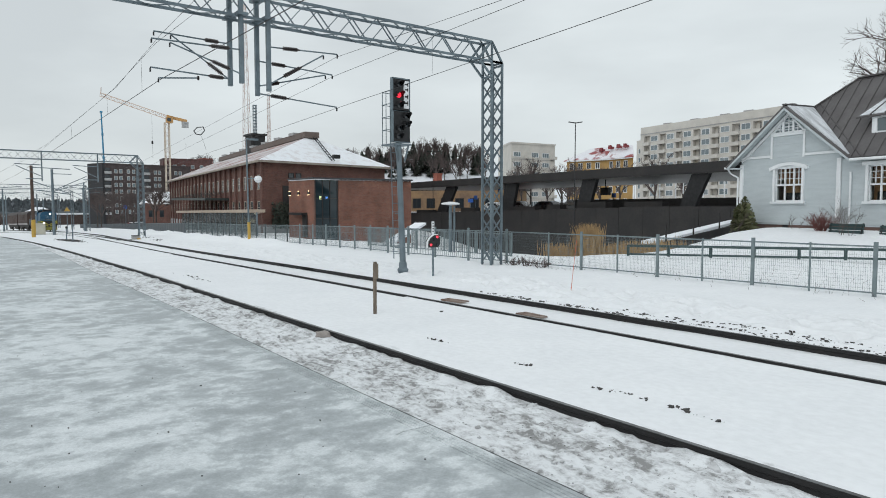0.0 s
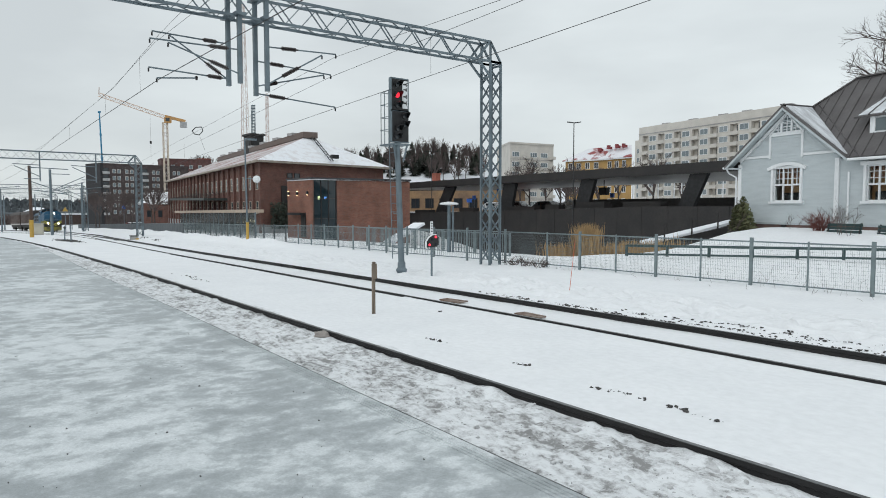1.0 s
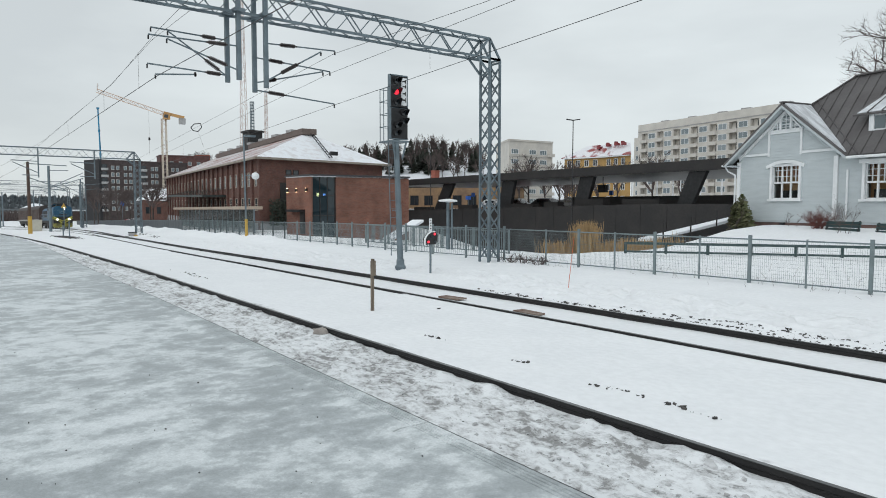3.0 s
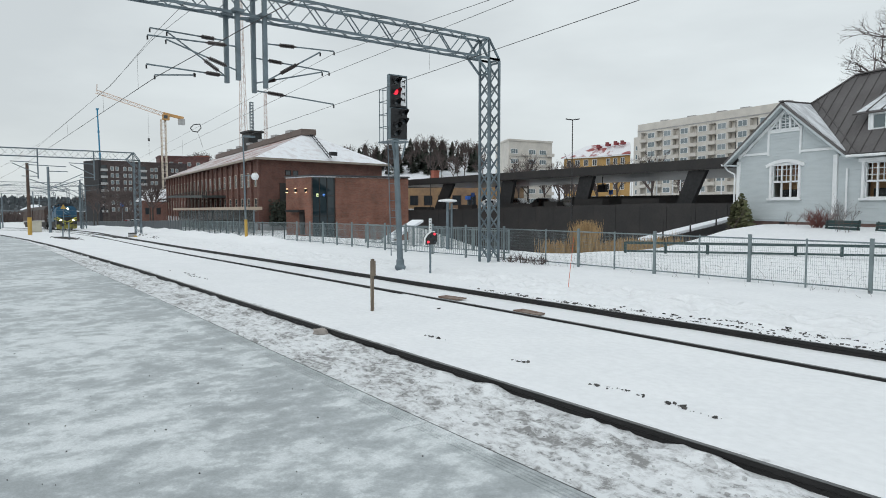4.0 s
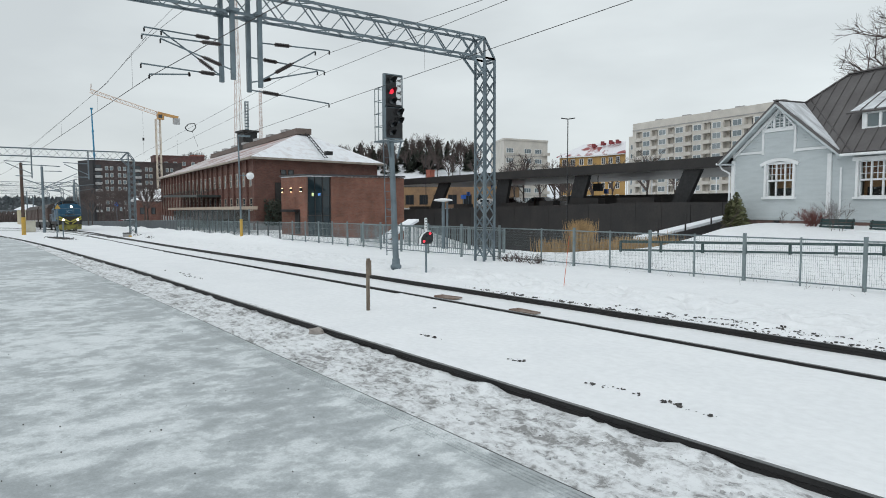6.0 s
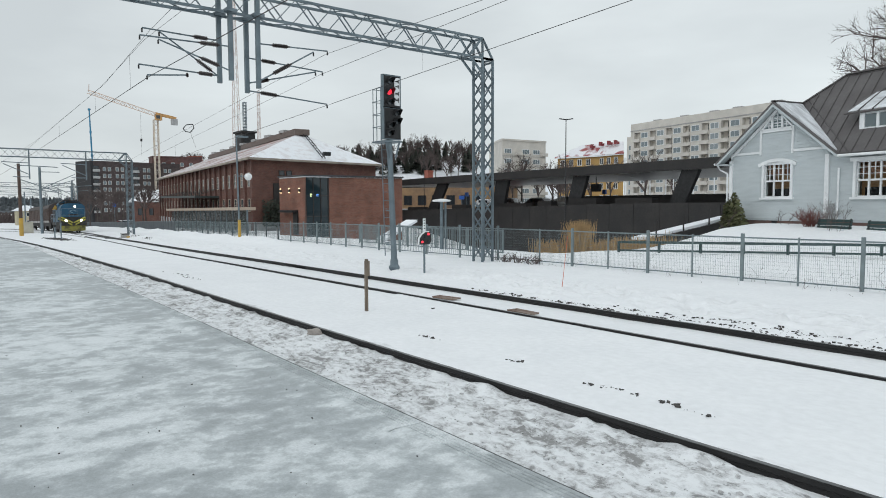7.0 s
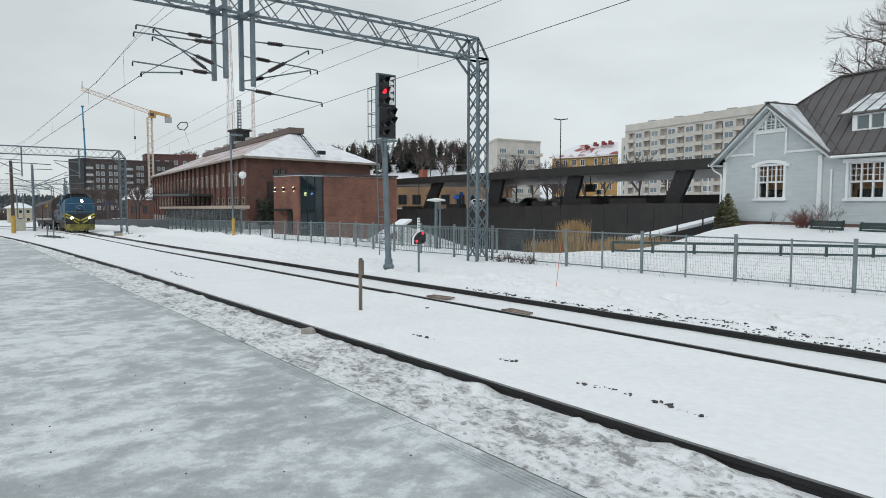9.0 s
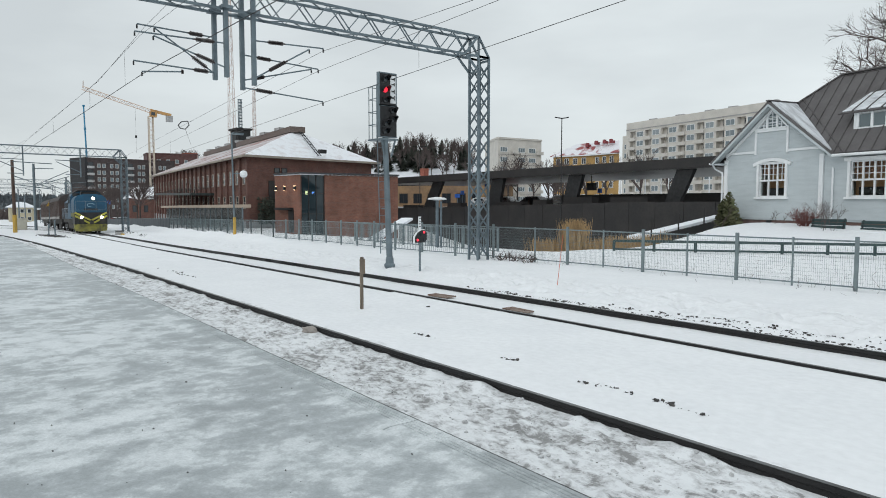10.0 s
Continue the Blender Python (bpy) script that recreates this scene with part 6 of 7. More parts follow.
part("wall", Geo().prism([M0, M1, M1 + Vector((-6, 9)), M0 + Vector((-6, 9))], 0, 5.0), MKWALL, mk)
part("roof", Geo().prism([M0 - dm_, M1 + dm_, M1 + Vector((-6, 10)), M0 + Vector((-7, 10))], 5.0, 5.3), DARK, mk, "dark flat roof")
for i in range(10):
    window(mk, M0, dm_, 2 + 2.7 * i, 2.8, 1.6, 1.7, DARK, PANE, 1, 0)
hg = Geo()
rnd = random.Random(14)
for _ in range(70):
    p = Vector((-66, 58, 1.3)).lerp(Vector((-42, 66, 1.3)), rnd.random())
    for _k in range(3):
        d = Vector((rnd.gauss(0, 0.5), rnd.gauss(0, 0.5), 1)).normalized() * rnd.uniform(0.8, 1.9)
        hg.tube(p, p + d, 0.03, 0.01, 4, False)
        hg.tube(p + d * 0.5, p + d * 0.8 + Vector((rnd.gauss(0, 0.4), rnd.gauss(0, 0.4), 0.3)), 0.02, 0.008, 4, False)
single("hedge", hg, mat("brown_hedge", (0.07, 0.05, 0.04), 0.9), "leafless brown hedge on the square", "hedge", kind="stuff")
ck = single("red_chimney", Geo().box((0, 0, 1.5), (1.6, 1.6, 9)).box((0, 0, 6.0), (1.9, 1.9, 0.3)), mat("chimney_brick", (0.30, 0.095, 0.065), 0.85), "dull red brick chimney on the slope", "chimney", at=(-141, 106, 5))

# ---- far buildings ----


def block(plan, z0, z1, material, label, name="apartment_block"):
    b = thing(name, (0, 0, 0), label, "building", "far buildings")
    part("wall", Geo().prism(plan, z0, z1), material, b)
    roof = Geo()
    for p, q in zip(plan, plan[1:] + plan[:1]):
        roof.beam((p[0], p[1], z1 + 0.1), (q[0], q[1], z1 + 0.1), 0.5, 0.5)
    part("parapet", roof, material, b)
    return b


# pale slab block: bays of windows and recessed balconies in turn
b1 = block([(-129.5, 179.9), (-79.4, 168.9), (-75.4, 183.6), (-126, 195.9)], -4, 27.1, CONCRETE, "long pale concrete apartment block with recessed balconies")
p1, d1 = Vector((-129.8, 178.7)), Vector((0.977, -0.214))
n1 = Vector((-0.214, -0.977))
a1 = math.degrees(math.atan2(d1.y, d1.x))
at1 = Matrix.Translation((p1.x, p1.y, 0)) @ pose(0, 0, 0, 0, 0, a1)
LEVELS = [23.5 - 2.84 * r for r in range(6, -1, -1)]
holes = [(u - 1.3, u + 1.3, z - 0.95, z + 1.05) for u in [2.9 + 6.78 * c for c in range(8)] if u < 50 for z in LEVELS]
skin = Geo()
solid_wall(skin, 0.0, 51.3, -4, 27.4, holes, 0.0, 1.22)
part("front_wall", skin, CONCRETE, b1).matrix_basis = at1
part("side_wing", Geo().prism([p1 - d1 * 4.0 - n1 * 2.0, p1 - n1 * 2.0, p1 - n1 * 12, p1 - d1 * 4.0 - n1 * 12], -4, 23.8), CONCRETE, b1)
for u in (7, 18, 29, 37, 49):
    q = p1 + d1 * u - n1 * 5
    part("roof_box", Geo().box((q.x, q.y, 27.9), (2.6, 2.0, 1.0)), CONCRETE2, b1)
part("roof_line", Geo().beam((p1 + n1 * 0.05).to_3d() + Vector((0, 0, 25.2)), (p1 + d1 * 51 + n1 * 0.05).to_3d() + Vector((0, 0, 25.2)), 0.2, 0.22), CONCRETE2, b1)
balc = Geo().box((0, -0.3, -1.45), (2.9, 0.7, 1.0)).box((0, 0.3, -1.9), (2.9, 1.6, 0.14)).mesh("balcony", CONCRETE)
CURTAIN = glass_mat("curtained_window_glass", (0.17, 0.21, 0.23), 0.1)
for z in LEVELS:
    for c in range(7):
        u = 6.2 + 6.78 * c
        window(b1, p1 + n1 * 0.03, d1, u, z, 2.9, 1.65, WHITE, CURTAIN if (c + int(z)) % 3 else PALEPANE, 1, 0)
    for c in range(8):
        u = 2.9 + 6.78 * c
        if u < 50:
            shared("balcony", balc, b1, at1 @ Matrix.Translation((u, 0, z)))
            window(b1, p1 - n1 * 1.18, d1, u + 0.5, z, 1.0, 1.7, CONCRETE2, PANE, 0, 0)
    if z < 21:
        window(b1, p1 - d1 * 2.0 - n1 * 1.95, d1, 0, z - 0.4, 2.0, 1.6, WHITE, CURTAIN, 1, 0)

b2 = block([(-138.4, 130.4), (-136.7, 146.6), (-152, 148.5), (-153.9, 139.5)], -2, 20.5, CONCRETE, "pale concrete apartment tower with corner balconies")
p2_, d2_ = Vector((-138.34, 130.42)), Vector((0.104, 0.9946))
balc2 = Geo().box((0.5, 0, -0.7), (1.0, 2.2, 0.9)).mesh("balcony", CONCRETE)
for row in range(6):
    z = 17.4 - 2.85 * row
    for u in (2.0, 8.6, 12.6):
        window(b2, p2_, d2_, u, z, 2.6, 1.4, WHITE, CURTAIN, 2, 0)
    for u in (5.6, 15.2):
        q = p2_ + d2_ * u
        shared("balcony", balc2, b2, Matrix.Translation((q.x, q.y, z)))
    part("floor_band", Geo().beam((p2_ + Vector((0.05, 0))).to_3d() + Vector((0, 0, z - 1.4)), (p2_ + d2_ * 16 + Vector((0.05, 0))).to_3d() + Vector((0, 0, z - 1.4)), 0.1, 0.12), CONCRETE2, b2)

b3 = block([(-308.74, 55.35), (-312.2, 92.2), (-330, 91), (-322, 52)], -8, 20.6, DARKBRICK, "dark brown brick apartment block with white windows")
part("end_wall", Geo().prism([(-321.5, 51.5), (-308.3, 54.9), (-308.6, 56.0), (-322, 53)], -8, 21.0), mat("black_gable", (0.02, 0.02, 0.023), 0.7), b3, "black end wall")
p3_, d3_ = Vector((-308.74, 55.35)), Vector((-0.093, 0.9957))
for row in range(7):
    z = 17.6 - 2.9 * row
    for u in (5.0, 7.0, 10.1, 12.2, 21.4, 23.2, 30.4, 32.4):
        window(b3, p3_, d3_, u, z, 1.25, 1.7, CONCRETE, CURTAIN, 0, 0)
    for u in (1.7, 17.6):
        q = p3_ + d3_ * u
        bo = part("balcony", Geo().box((q.x + 0.7, q.y, z - 0.7), (1.4, 2.6, 1.0)), CONCRETE2, b3, "grey balcony")
        part("balcony_door", Geo().box((q.x + 0.05, q.y, z + 0.2), (0.1, 2.2, 2.2)), PANE, bo)

b4 = block([(-328, 84.5), (-323, 106), (-336, 108), (-340, 86)], -8, 25.0, brick_mat("plum_brick", (0.13, 0.055, 0.05), (0.10, 0.045, 0.042), (0.11, 0.08, 0.075)), "plum brick apartment block behind the hall")
for row in range(4):
    for u in (5, 9, 13, 17, 20):
        window(b4, (-328, 84.5), (0.227, 0.974), u, 21.5 - 3 * row, 1.6, 1.8, CONCRETE, CURTAIN, 0, 0)
part("lit_top", Geo().prism([(-324.5, 100.5), (-323, 106.2), (-336, 108), (-337, 101.5)], 22, 25.8), mat("orange_cladding", (0.26, 0.075, 0.05), 0.8), b4, "orange rooftop storey")

# ochre apartment house with a snowy red roof
b5 = thing("ochre_house", (0, 0, 0), "ochre plastered apartment house with snowy red roof", "building", "far buildings")
Y0, Y1, Y2 = Vector((-114.6, 127.4)), Vector((-104, 130)), Vector((-95.6, 129.0))
part("wall", Geo().prism([Y0, Y1, Y2, Vector((-104.5, 141)), Vector((-115, 141))], 0, 14.0), YELLOWWALL, b5)
for (pa, pb) in ((Y0, Y1), (Y1, Y2)):
    dd, LL = unit(pa, pb)
    for row in range(4):
        n = int(LL / 2.4)
        for i in range(n):
            window(b5, pa, dd, 1.4 + 2.35 * i, 12.4 - 3.0 * row, 1.2, 1.6, WHITE, PANE, 1, 0)
rr = Geo().slab([(Y0.x - 0.6, Y0.y - 0.6, 13.9), (Y1.x, Y1.y - 0.8, 13.9), (-105.5, 134, 17.2), (-112.5, 134, 17.2)], 0.2)
part("roof_slope", rr, mat("snowy_red_roof", (0.74, 0.74, 0.77), 0.7, second=(0.30, 0.08, 0.08), scale=0.35, lo=0.5, hi=0.62), b5, "red roof half covered in snow")
part("roof_slope", Geo().slab([(Y1.x, Y1.y - 0.8, 13.9), (Y2.x + 0.6, Y2.y - 0.8, 13.9), (-99.5, 134, 17.2), (-105.5, 134, 17.2)], 0.2), mat("snowy_red_roof_side", (0.74, 0.74, 0.77), 0.7, second=(0.30, 0.08, 0.08), scale=0.3, lo=0.55, hi=0.62), b5, "red roof half covered in snow")
part("cornice", Geo().beam((Y0.x, Y0.y - 0.3, 13.75), (Y1.x, Y1.y - 0.5, 13.75), 0.5, 0.3).beam((Y1.x, Y1.y - 0.5, 13.75), (Y2.x, Y2.y - 0.4, 13.75), 0.5, 0.3), WHITE, b5)
for x, z in ((-113, 15.4), (-111.6, 16.2), (-110.4, 16.0), (-108.2, 16.9), (-105.5, 17.3), (-103, 17.4), (-101, 17.4)):
    part("chimney", Geo().box((x, 133.0, z - 0.2), (0.6, 0.7, 0.8)), REDROOF, b5, "red sheet-clad chimney")
    part("dormer", Geo().box((x + 1.2, 131.8, z - 0.6), (0.8, 1.2, 0.6)), REDROOF, b5, "small red dormer")

# low brick shed with a snowy roof beyond the hall, pale yellow station cabin far down the line
sh = thing("brick_shed", (0, 0, 0), "low brick shed with a snowy roof", "building", "far buildings")
part("wall", Geo().prism([(-146, 33.6), (-141.5, 38), (-150, 44), (-156, 38)], -3, 3.0), BRICK, sh)
part("roof_slope", Geo().slab([(-147, 32.8, 2.9), (-141, 38, 2.9), (-147, 40.0, 5.4), (-151, 36.6, 5.4)], 0.2), ROOFSNOW, sh, "snowy roof")
for u in (1.5, 4):
    window(sh, (-146, 33.6), (0.715, 0.699), u, 0.8, 0.9, 1.4, DARK, PANE, 0, 0)
yc = thing("yellow_cabin", (0, 0, 0), "small pale yellow two-storey cabin with a snowy roof", "building", "far buildings")
CREAM = mat("cream_plaster", (0.46, 0.41, 0.29), 0.85, second=(0.40, 0.355, 0.25), scale=0.5)
part("wall", Geo().prism([(-300, 27.4), (-300, 35), (-308, 35), (-308, 27.4)], -9, 0.4), CREAM, yc)
part("roof_slope", Geo().slab([(-299, 26.5, 0.3), (-299, 35.9, 0.3), (-304, 32.5, 2.3), (-304, 30, 2.3)], 0.2), SNOW, yc, "snowy hipped roof")
part("roof_slope", Geo().slab([(-309, 26.5, 0.3), (-299, 26.5, 0.3), (-304, 30, 2.3)], 0.2), SNOW, yc, "snowy hipped roof")
for y in (1.4, 3.8, 6.2):
    for z in (-1.2, -4.2):
        window(yc, (-300, 27.4), (0, 1), y, z, 1.3, 1.5, WHITE, PANE, 0, 0)
for i, (y0, y1, x, h) in enumerate(((40, 54, -330, -1.0), (0, 10, -310, -2.5), (-22, -8, -330, -1.5))):
    s = thing("depot_shed", (0, 0, 0), "low dull red depot shed with snow on its roof", "building", "far buildings")
    part("wall", Geo().prism([(x, y0), (x, y1), (x - 10, y1), (x - 10, y0)], -8, h), BROWN, s)
    part("roof", Geo().prism([(x + 0.6, y0 - 0.6), (x + 0.6, y1 + 0.6), (x - 10, y1 + 0.6), (x - 10, y0 - 0.6)], h, h + 0.5), SNOW, s, "snowy roof")

# ---- cranes and radio masts ----
cr = thing("tower_crane", (-309.4, 81.7, -6), "yellow tower crane with a long pale jib over roofs", "crane")
tw, tb = Geo(), Geo()
lattice((tw, tb), (0, 0, 0), (0, 0, 46), 1.8, 1.8, 0.32, 0.2, 26)
part("tower", tw, mat("pale_tower", (0.58, 0.50, 0.40), 0.6), cr)
part("tower_bracing", tb, PALERED, cr)
jb = Vector((-15.4, -23.5, 9.6))
jt, jc = Geo(), Geo()
lattice((jt, jc), (0, 0, 48.2), Vector((0, 0, 48.2)) + jb * 1.0, 1.2, 1.5, 0.26, 0.18, 22)
jo = part("jib", jt, mat("pale_orange_jib", (0.58, 0.42, 0.32), 0.6), cr, "pale orange lattice jib")
part("jib_bracing", jc, mat("pale_jib_brace", (0.55, 0.40, 0.32), 0.6), jo)
part("jib_tip", Geo().beam(Vector((0, 0, 48.2)) + jb, Vector((0, 0, 51.5)) + jb * 0.99, 0.4), PALERED, cr)
part("slewing_cab", Geo().box((0.6, 1.0, 47), (2.4, 2.6, 2.6)), CRANEYELLOW, cr)
part("cab_window", Geo().box((1.9, 0.6, 47.0), (0.1, 1.6, 1.4)), PANE, cr)
part("counter_jib", Geo().beam((0, 0, 48.6), (2.2, 8.2, 46.8), 1.5, 1.2), CRANEYELLOW, cr)
part("counterweight", Geo().box((2.1, 7.3, 45.2), (1.6, 2.6, 2.6)), CONCRETE2, cr, "grey counterweight")
part("hook_line", Geo().tube((-3, -5.5, 49), (-3, -5.5, 30), 0.035, None, 5), BLACK, cr)
part("hook_block", Geo().box((-3, -5.5, 37), (0.7, 0.7, 1.2)), BLACK, cr)
bo = thing("piling_boom", (-346, 62.0, -6), "slim blue telescopic boom behind the dark block", "crane boom")
part("boom", Geo().tube((0, 1.2, 0), (0, 0, 52.8), 0.46, 0.3, 8), BOOMBLUE, bo)
part("boom_tip", Geo().box((0, 0, 53.0), (1.1, 1.1, 0.7)), BOOMBLUE, bo)
part("boom_collar", Geo().tube((0, 0.5, 31), (0, 0.45, 32), 0.55, None, 8), BOOMBLUE, bo)
part("boom_collar", Geo().tube((0, 0.25, 42), (0, 0.23, 43), 0.5, None, 8), BOOMBLUE, bo)
for (x, y), z1, w0, w1, lab in (((-205.5, 78.5), 66, 2.6, 0.6, "tall red and white lattice radio mast"), ((-239.9, 100.3), 45, 1.4, 0.7, "slim pale lattice radio mast")):
    rm = thing("radio_mast", (x, y, 0), lab, "mast", "radio masts")
    for a, b in ((-1, -1), (1, -1), (1, 1), (-1, 1)):
        part("mast_leg", Geo().beam((a * w0 / 2, b * w0 / 2, 0), (a * w1 / 2, b * w1 / 2, z1), 0.13), PALERED, rm)
    g = Geo()
    n = 30
    for i in range(n):
        k0, k1 = i / n, (i + 1) / n
        a, b = (w0 + (w1 - w0) * k0) / 2, (w0 + (w1 - w0) * k1) / 2
        sgn = 1 if i % 2 else -1
        for s in (-1, 1):
            g.beam((s * a, sgn * a, z1 * k0), (s * b, -sgn * b, z1 * k1), 0.07)
            g.beam((sgn * a, s * a, z1 * k0), (-sgn * b, s * b, z1 * k1), 0.07)
    part("bracing", g, PALERED, rm)

# ---- hills and woods ----


def hill(name, cx, cy, rx, ry, h, material, label):
    g = Geo()
    n, k = 40, 14
    vs = []
    for j in range(k + 1):
        r = j / k
        for i in range(n):
            a = 2 * math.pi * i / n
            x, y = cx + rx * r * math.cos(a), cy + ry * r * math.sin(a)
            z = h * (1 - r * r) ** 1.2 - 8 * r
            vs.append((x, y, z))
    g.add(vs, [(j * n + i, j * n + (i + 1) % n, (j + 1) * n + (i + 1) % n, (j + 1) * n + i) for j in range(k) for i in range(n)])
    return single(name, g, material, label, "hill", kind="structure", smooth=True)


HC, HR, HH = (-234, 170), 112, 25


def hill_height(x, y):
    r2 = min(1.0, ((x - HC[0]) ** 2 + (y - HC[1]) ** 2) / HR**2)
    return HH * (1 - r2) ** 1.2 - 8 * math.sqrt(r2)


hill("hill", *HC, HR, HR, HH, SNOW, "snowy hill with woods behind the station")
# dark woods lightened to grey-blue: the distance haze is in the colour
HAZYWOOD = mat("hazed_wooded_ridge", (0.075, 0.087, 0.096), 0.95, second=(0.105, 0.118, 0.126), scale=0.05, fine=0.25, grain=0.5)
hill("far_ridge", -900, 20, 140, 620, 9, HAZYWOOD, "low wooded ridge in the distance, haze painted into its colour")


# uneven tree tops along the ridge, and a scrubby belt before it
crest = Geo()
rnd = random.Random(19)
for _ in range(2600):
    y = rnd.uniform(-220, 230)
    x = -900 + 105 * rnd.random()
    r2 = min(1.0, ((x + 900) / 140) ** 2 + ((y - 20) / 620) ** 2)
    z = 9 * (1 - r2) ** 1.2 - 8 * math.sqrt(r2) - 1
    h, w = rnd.uniform(3, 7.5), rnd.uniform(1.2, 2.6)
    crest.add([(x, y - w, z), (x, y + w, z), (x, y + w * 0.5, z + h * 0.6), (x, y, z + h), (x, y - w * 0.6, z + h * 0.55)], [(0, 1, 2, 3, 4)])
single("far_woods", crest, HAZYWOOD, "wooded ridge with uneven tree tops, haze painted into its colour", "woods", kind="stuff")
belt = Geo()
for _ in range(1500):
    y = rnd.uniform(-60, 58)
    x = -345 - rnd.uniform(0, 40)
    p = Vector((x, y, -6.6))
    for _k in range(3):
        e = Vector((rnd.gauss(0, 0.3), rnd.gauss(0, 0.35), 1)) * rnd.uniform(2.0, 6.0)
        belt.tube(p, p + e, 0.3, 0.12, 4, False)
single("scrub_belt", belt, TWIG, "leafless brown scrub beyond the yard", "scrub", kind="stuff")


def conifer(g, x, y, z, h, rnd):
    g[0].tube((x, y, z), (x, y, z + h), h * 0.02, h * 0.004, 5, False)
    n = int(h * 42)
    for i in range(n):
        k = rnd.random() ** 0.8
        zz = z + h * (0.12 + 0.88 * k)
        r = h * 0.31 * (1 - k) ** 0.65 * rnd.uniform(0.45, 1.15) + 0.15
        a = rnd.uniform(0, 6.28)
        tip = Vector((x + r * math.cos(a), y + r * math.sin(a), zz - r * 0.35))
        side = Vector((-math.sin(a), math.cos(a), 0)) * r * 0.36
        root = Vector((x, y, zz))
        mid = root.lerp(tip, 0.6)
        g[1].add([root, mid + side, tip, mid - side + Vector((0, 0, -0.15))], [(0, 1, 2, 3)])


def bare(g, p, d, length, r, level, rnd, spread=0.55, kids=(3, 5)):
    """A forking bare limb."""
    q = p + d * length
    g.tube(p, q, r, r * 0.62, 6 if level > 1 else 4, False)
    if level == 0:
        return
    for _ in range(rnd.randint(*kids)):
        k = rnd.uniform(0.35, 1.0)
        e = (d + Vector((rnd.gauss(0, spread), rnd.gauss(0, spread), rnd.gauss(0.05, spread * 0.7)))).normalized()
        bare(g, p + d * length * k, e, length * rnd.uniform(0.5, 0.78), r * (0.62 if k > 0.8 else 0.45), level - 1, rnd, spread, kids)


rnd = random.Random(11)
NEAR_W = []
# woods on the hill side, behind the hall and the canopy
for i in range(88):
    a, dist = radians(rnd.uniform(142.2, 151.5) if i % 6 else rnd.uniform(139.3, 142.5)), rnd.uniform(230, 260)
    NEAR_W.append((dist * math.cos(a), dist * math.sin(a)))
for i, (x, y) in enumerate(NEAR_W):
    t = thing("conifer", (x, y, hill_height(x, y) - 0.3), "dark spruce on the snowy hill", "tree", "hill conifers")
    tr, cw = Geo(), Geo()
    conifer((tr, cw), 0, 0, 0, rnd.uniform(4, 8), rnd)
    part("trunk", tr, BARK, t)
    part("crown", cw, CONIFER, t)
for i in range(50):
    a, dist = radians(rnd.uniform(138.8, 151.5)), rnd.uniform(222, 255)
    x, y = dist * math.cos(a), dist * math.sin(a)
    t = thing("bare_tree", (x, y, hill_height(x, y) - 0.3), "leafless birch on the snowy hill", "tree", "hill birches")
    g, tw = Geo(), Geo()
    g.tube((0, 0, 0), (0, 0, 4), 0.16, 0.1, 5, False)
    for _ in range(6):
        bare(tw, Vector((0, 0, rnd.uniform(1.5, 4))), Vector((rnd.gauss(0, 0.35), rnd.gauss(0, 0.35), 1)).normalized(), rnd.uniform(2.2, 3.4), 0.11, 3, rnd, 0.36, (4, 5))
    part("trunk", g, BARK, t)
    part("crown", tw, TWIG, t)
# bare trees on the rise behind the plum block
for y_, h in [(106.48, 8), (109.96, 9), (112.59, 9), (115.55, 8), (119.14, 8)]:
    t = thing("bare_tree", (-352, y_, 21.5), "leafless tree on the rise behind the blocks", "tree", "hill birches")
    g, tw = Geo(), Geo()
    g.tube((0, 0, -3), (0, 0, h * 0.4), 0.2, 0.12, 5, False)
    for _ in range(6):
        bare(tw, Vector((0, 0, h * rnd.uniform(0.2, 0.4))), Vector((rnd.gauss(0, 0.4), rnd.gauss(0, 0.4), 1)).normalized(), h * 0.3, 0.12, 3, rnd, 0.4, (4, 5))
    part("trunk", g, BARK, t)
    part("crown", tw, TWIG, t)
